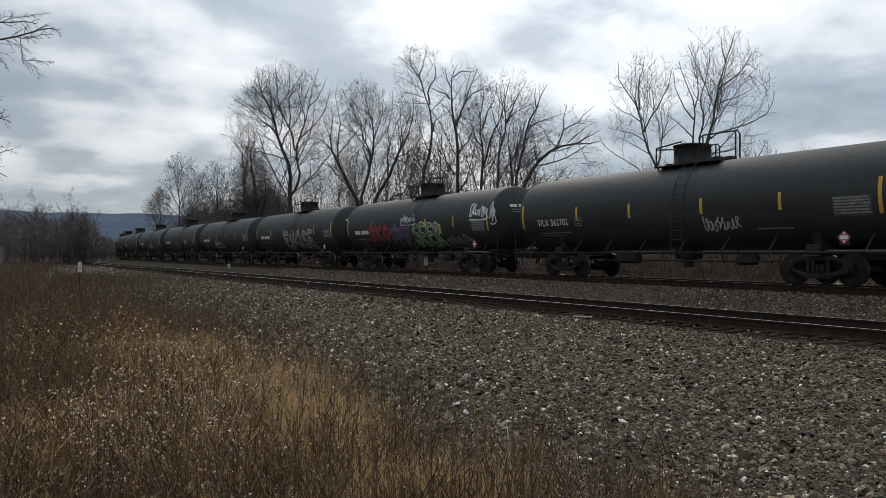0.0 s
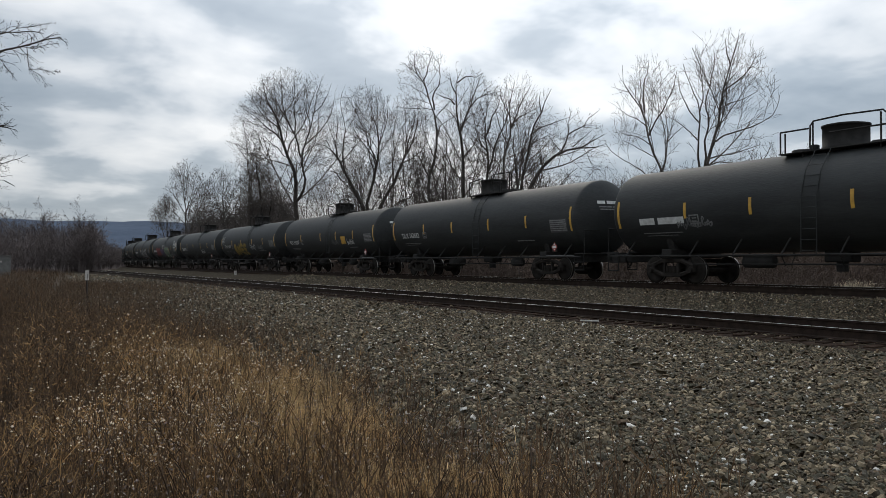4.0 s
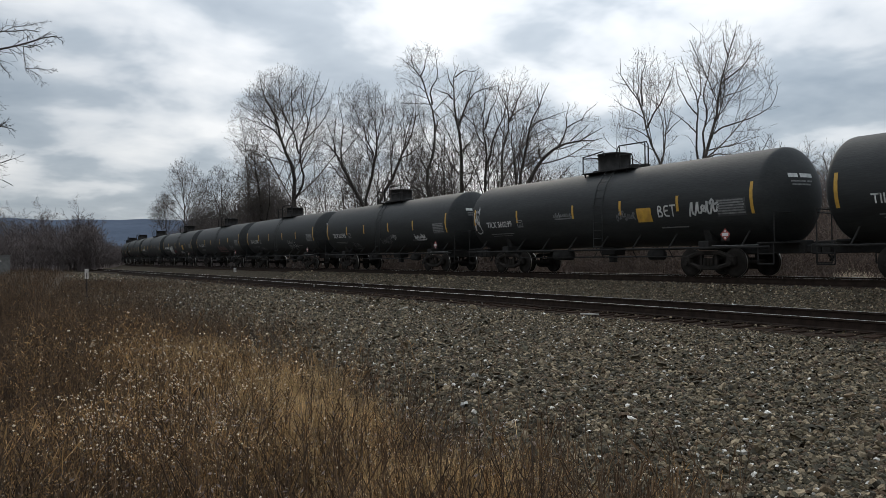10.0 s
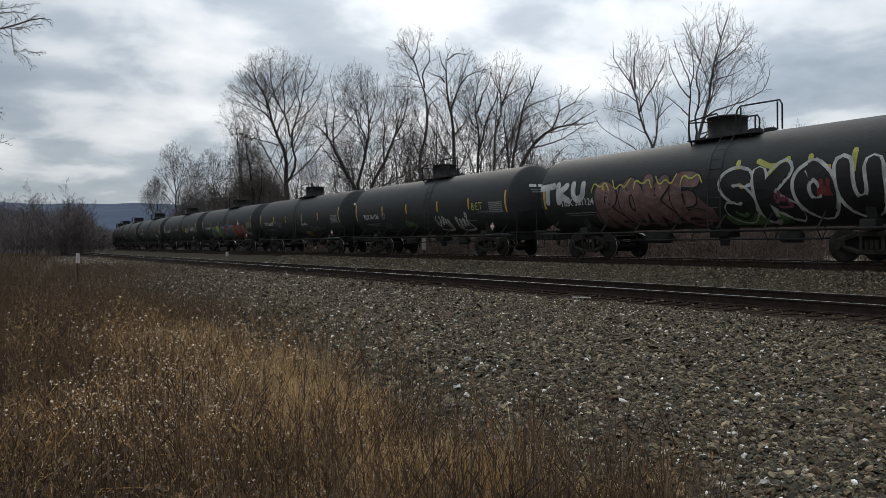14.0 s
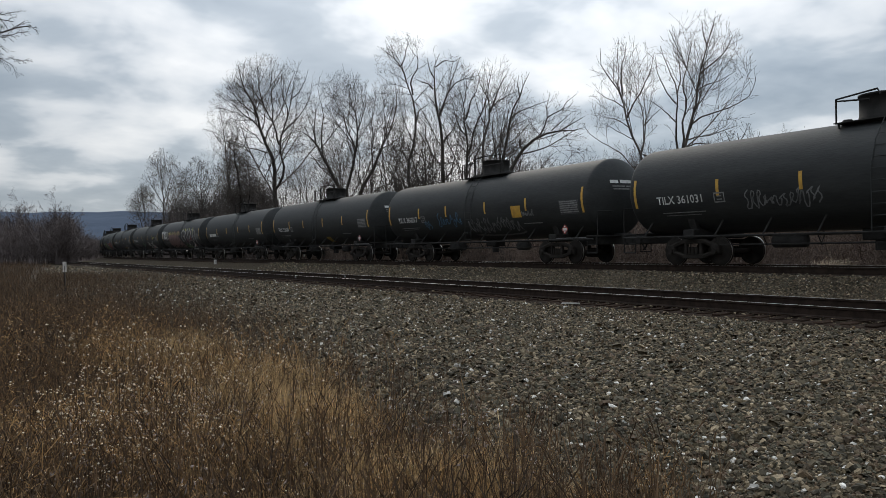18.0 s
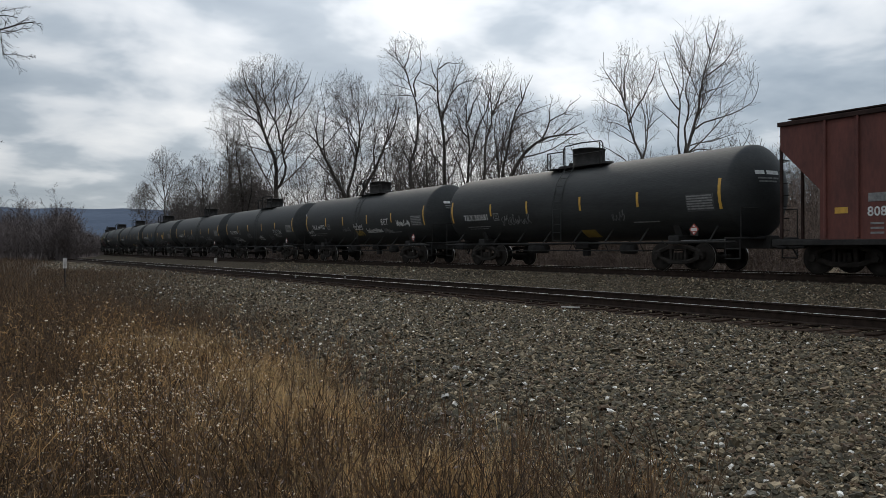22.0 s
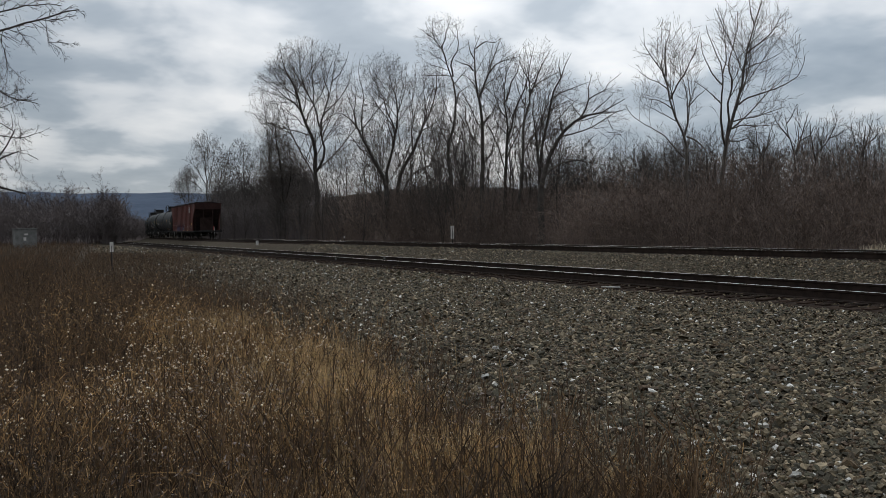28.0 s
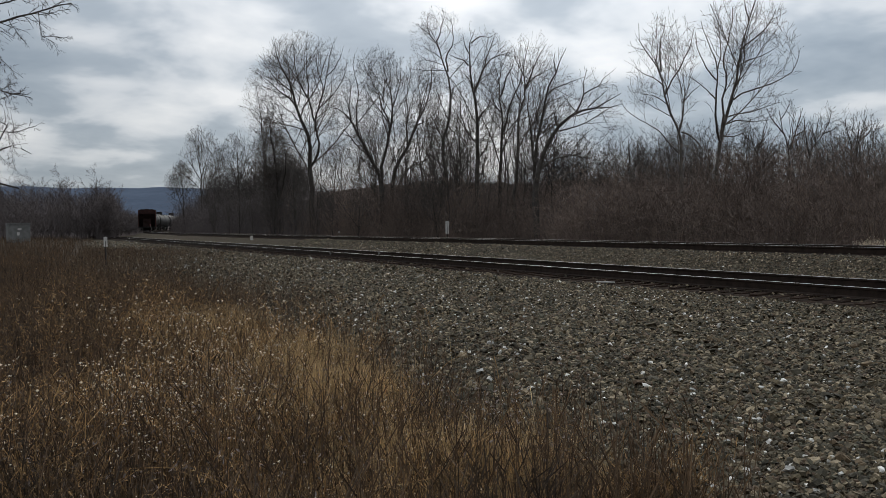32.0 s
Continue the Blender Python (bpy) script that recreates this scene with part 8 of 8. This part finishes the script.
    p, r = blades(x, y, rng.uniform(0.35, 0.85, n), 0.3, 0.010)
    tagged(new("field_growth", fast_mesh("field_growth", *tubes(segments(p, r), 1), DARKWEED)), "brown dead growth over the field", "field", kind="stuff")


weeds()


def bank_grass():
    """Short dry growth on the bank behind the far track."""
    rng = np.random.default_rng(63)
    n = 15000
    y = 3 + 110 * rng.random(n) ** 1.5
    off = rng.uniform(2.6, 7.5, n)
    x = far_x(y) + off
    base = np.stack([x, y, ground_z(x, y) - 0.02], 1)
    h = rng.uniform(0.35, 1.1, n) * np.clip(off / 5.0, 0.5, 1.2)
    az, ln = rng.uniform(0, 6.28, n), np.abs(rng.normal(scale=0.35, size=n))
    pts = [base + np.stack([np.cos(az) * ln * h * t ** 1.8, np.sin(az) * ln * h * t ** 1.8, h * t], 1) for t in (0, 0.4, 0.75, 1.0)]
    rad = np.linspace(1, 0.35, 4)[None] * (0.0075 * rng.uniform(0.6, 1.4, n))[:, None]
    tagged(new("bank_grass", fast_mesh("bank_grass", *tubes(segments(np.stack(pts, 1), rad), 1), BANKGRASS)), "dry brown grass on the bank behind the track", "grass", kind="stuff")


bank_grass()


# ---- small things by the track ----
def marker_post():
    p = new("marker_post")
    p.matrix_basis = pose(3.95, 36.0, -0.95, 0, 0, 10)
    part("post", pipe([(0, 0, 0), (0, 0, 1.2)], 0.035, 8), WOODPOST, p)
    part("plate", boxes((-0.075, 0.075, -0.03, -0.015, 0.95, 1.36), bevel=0.004), PALE, p, "pale red and white marker plate")
    tagged(p, "short dark post with a pale marker plate", "marker post")


marker_post()


def cabinet():
    c = new("signal_cabinet")
    c.matrix_basis = pose(2.2, 108, -0.85, 0, 0, 8)
    part("body", boxes((-1.15, 1.15, -1.0, 1.0, 0.15, 2.25), bevel=0.02), CONCRETE, c)
    part("roof", boxes((-1.24, 1.24, -1.1, 1.1, 2.25, 2.36), bevel=0.02), CONCRETE, c)
    part("door", boxes((-0.9, 0.1, -1.03, -1.0, 0.3, 2.1), bevel=0.01), CONCRETE, c)
    part("plinth", boxes((-1.12, 1.12, -0.98, 0.98, -0.2, 0.15)), CONCRETE, c)
    part("notice", boxes((-0.3, 0.0, -1.045, -1.03, 0.9, 1.3)), PALE, c)
    part("lamp_cover", boxes((-0.2, 0.2, -1.045, -1.03, 1.55, 1.75)), PALE, c)
    tagged(c, "grey metal railway signal cabinet in the field", "cabinet")


cabinet()


def white_sign():
    x, y, _ = on_track(43.3, 3.2)
    s = new("white_track_sign")
    s.matrix_basis = pose(x, y, -0.75, 0, 0, -28)
    for dx in (-0.06, 0.06):
        part("board", boxes((dx - 0.04, dx + 0.04, -0.02, 0.02, 0.92, 1.72), bevel=0.006), PALE, s)
    part("post", boxes((-0.04, 0.04, 0.02, 0.08, -0.5, 1.6)), WOODPOST, s)
    tagged(s, "narrow white double board on a post by the track", "track sign")


white_sign()

def small_things():
    b = new("white_block")
    b.matrix_basis = pose(19.0, 67.4, -0.38, 0, 0, 20)
    part("block", boxes((-0.09, 0.09, -0.09, 0.09, 0.0, 0.36), bevel=0.015), PALE, b)
    tagged(b, "small white marker block on the ballast", "marker block")
    p = new("short_stake")
    p.matrix_basis = pose(24.5, 61.2, -0.75)
    part("stake", pipe([(0, 0, 0), (0, 0, 0.9)], 0.025), WOODPOST, p)
    part("tip", boxes((-0.04, 0.04, -0.04, 0.04, 0.88, 1.06), bevel=0.008), PALE, p)
    tagged(p, "short stake with a pale tip beside the track", "stake")
    k = part("plank", boxes((-0.04, 0.04, -0.28, 0.28, -0.02, 0.02), bevel=0.008), PALE)
    k.matrix_basis = pose(15.52, 18.0, -0.985, 0, 4, 28)
    tagged(k, "pale split plank lying at the tie ends", "plank")
    f = new("fallen_stalk")
    f.matrix_basis = pose(2.02, 11.5, -0.46)
    part("stalk", pipe([(-0.42, 0.0, -0.05), (-0.1, 0.0, 0.0), (0.40, 0.02, 0.02)], 0.010), PALE, f)
    rnd = random.Random(3)
    for i in range(16):
        x = -0.38 + 0.05 * i
        part("tuft", moved(lathe([(-0.016, 0.004), (-0.006, 0.014), (0.006, 0.014), (0.016, 0.004)], "z", 6), pose(x, rnd.uniform(-0.01, 0.01), 0.015 + rnd.uniform(-0.01, 0.015))), FLUFF, f)
    for x in (-0.35, 0.3):
        part("prop_stem", pipe([(x, 0, -0.42), (x + 0.02, 0, -0.01)], 0.005), DARKWEED, f)
    tagged(f, "pale fluffy stalk lodged level on the weeds", "plant stalk")
    # rail bonds on the near track
    for side, z, y in ((-GAUGE, -0.70, 41.7), (GAUGE, -0.637, 38.5)):
        q = part("rail_bond", boxes((-0.02, 0.02, -0.09, 0.09, -0.15, -0.04), bevel=0.01), CONCRETE, bpy.data.objects["near_track"], "pale clamp on the rail web")
        q.matrix_basis = pose(NEAR_X + side - 0.03, y, z)
    # a bleached bush beyond the far track
    rng = np.random.default_rng(8)
    n = 260
    base = np.stack([27.6 + rng.normal(scale=0.25, size=n), 17.3 + rng.normal(scale=0.25, size=n), np.full(n, -1.15)], 1)
    tip = base + np.stack([rng.normal(scale=0.3, size=n), rng.normal(scale=0.3, size=n), rng.uniform(0.5, 1.15, n)], 1)
    poly = np.stack([base, (base + tip) / 2 + rng.normal(scale=0.05, size=(n, 3)), tip], 1)
    rad = np.full((n, 3), 0.007)
    g = [(segments(poly, rad), 3)]
    p2, r2 = sprout(poly, rad, rng, 6, 0.3, 1, 0.35, 50, 2, -0.3, 0.1, 0.9, 0.007)
    g.append((segments(p2, r2), 3))
    tagged(new("bleached_bush", fast_mesh("bleached_bush", *join_tubes(g), FLUFF)), "low bleached pale bush behind the track", "bush")


small_things()

motions()
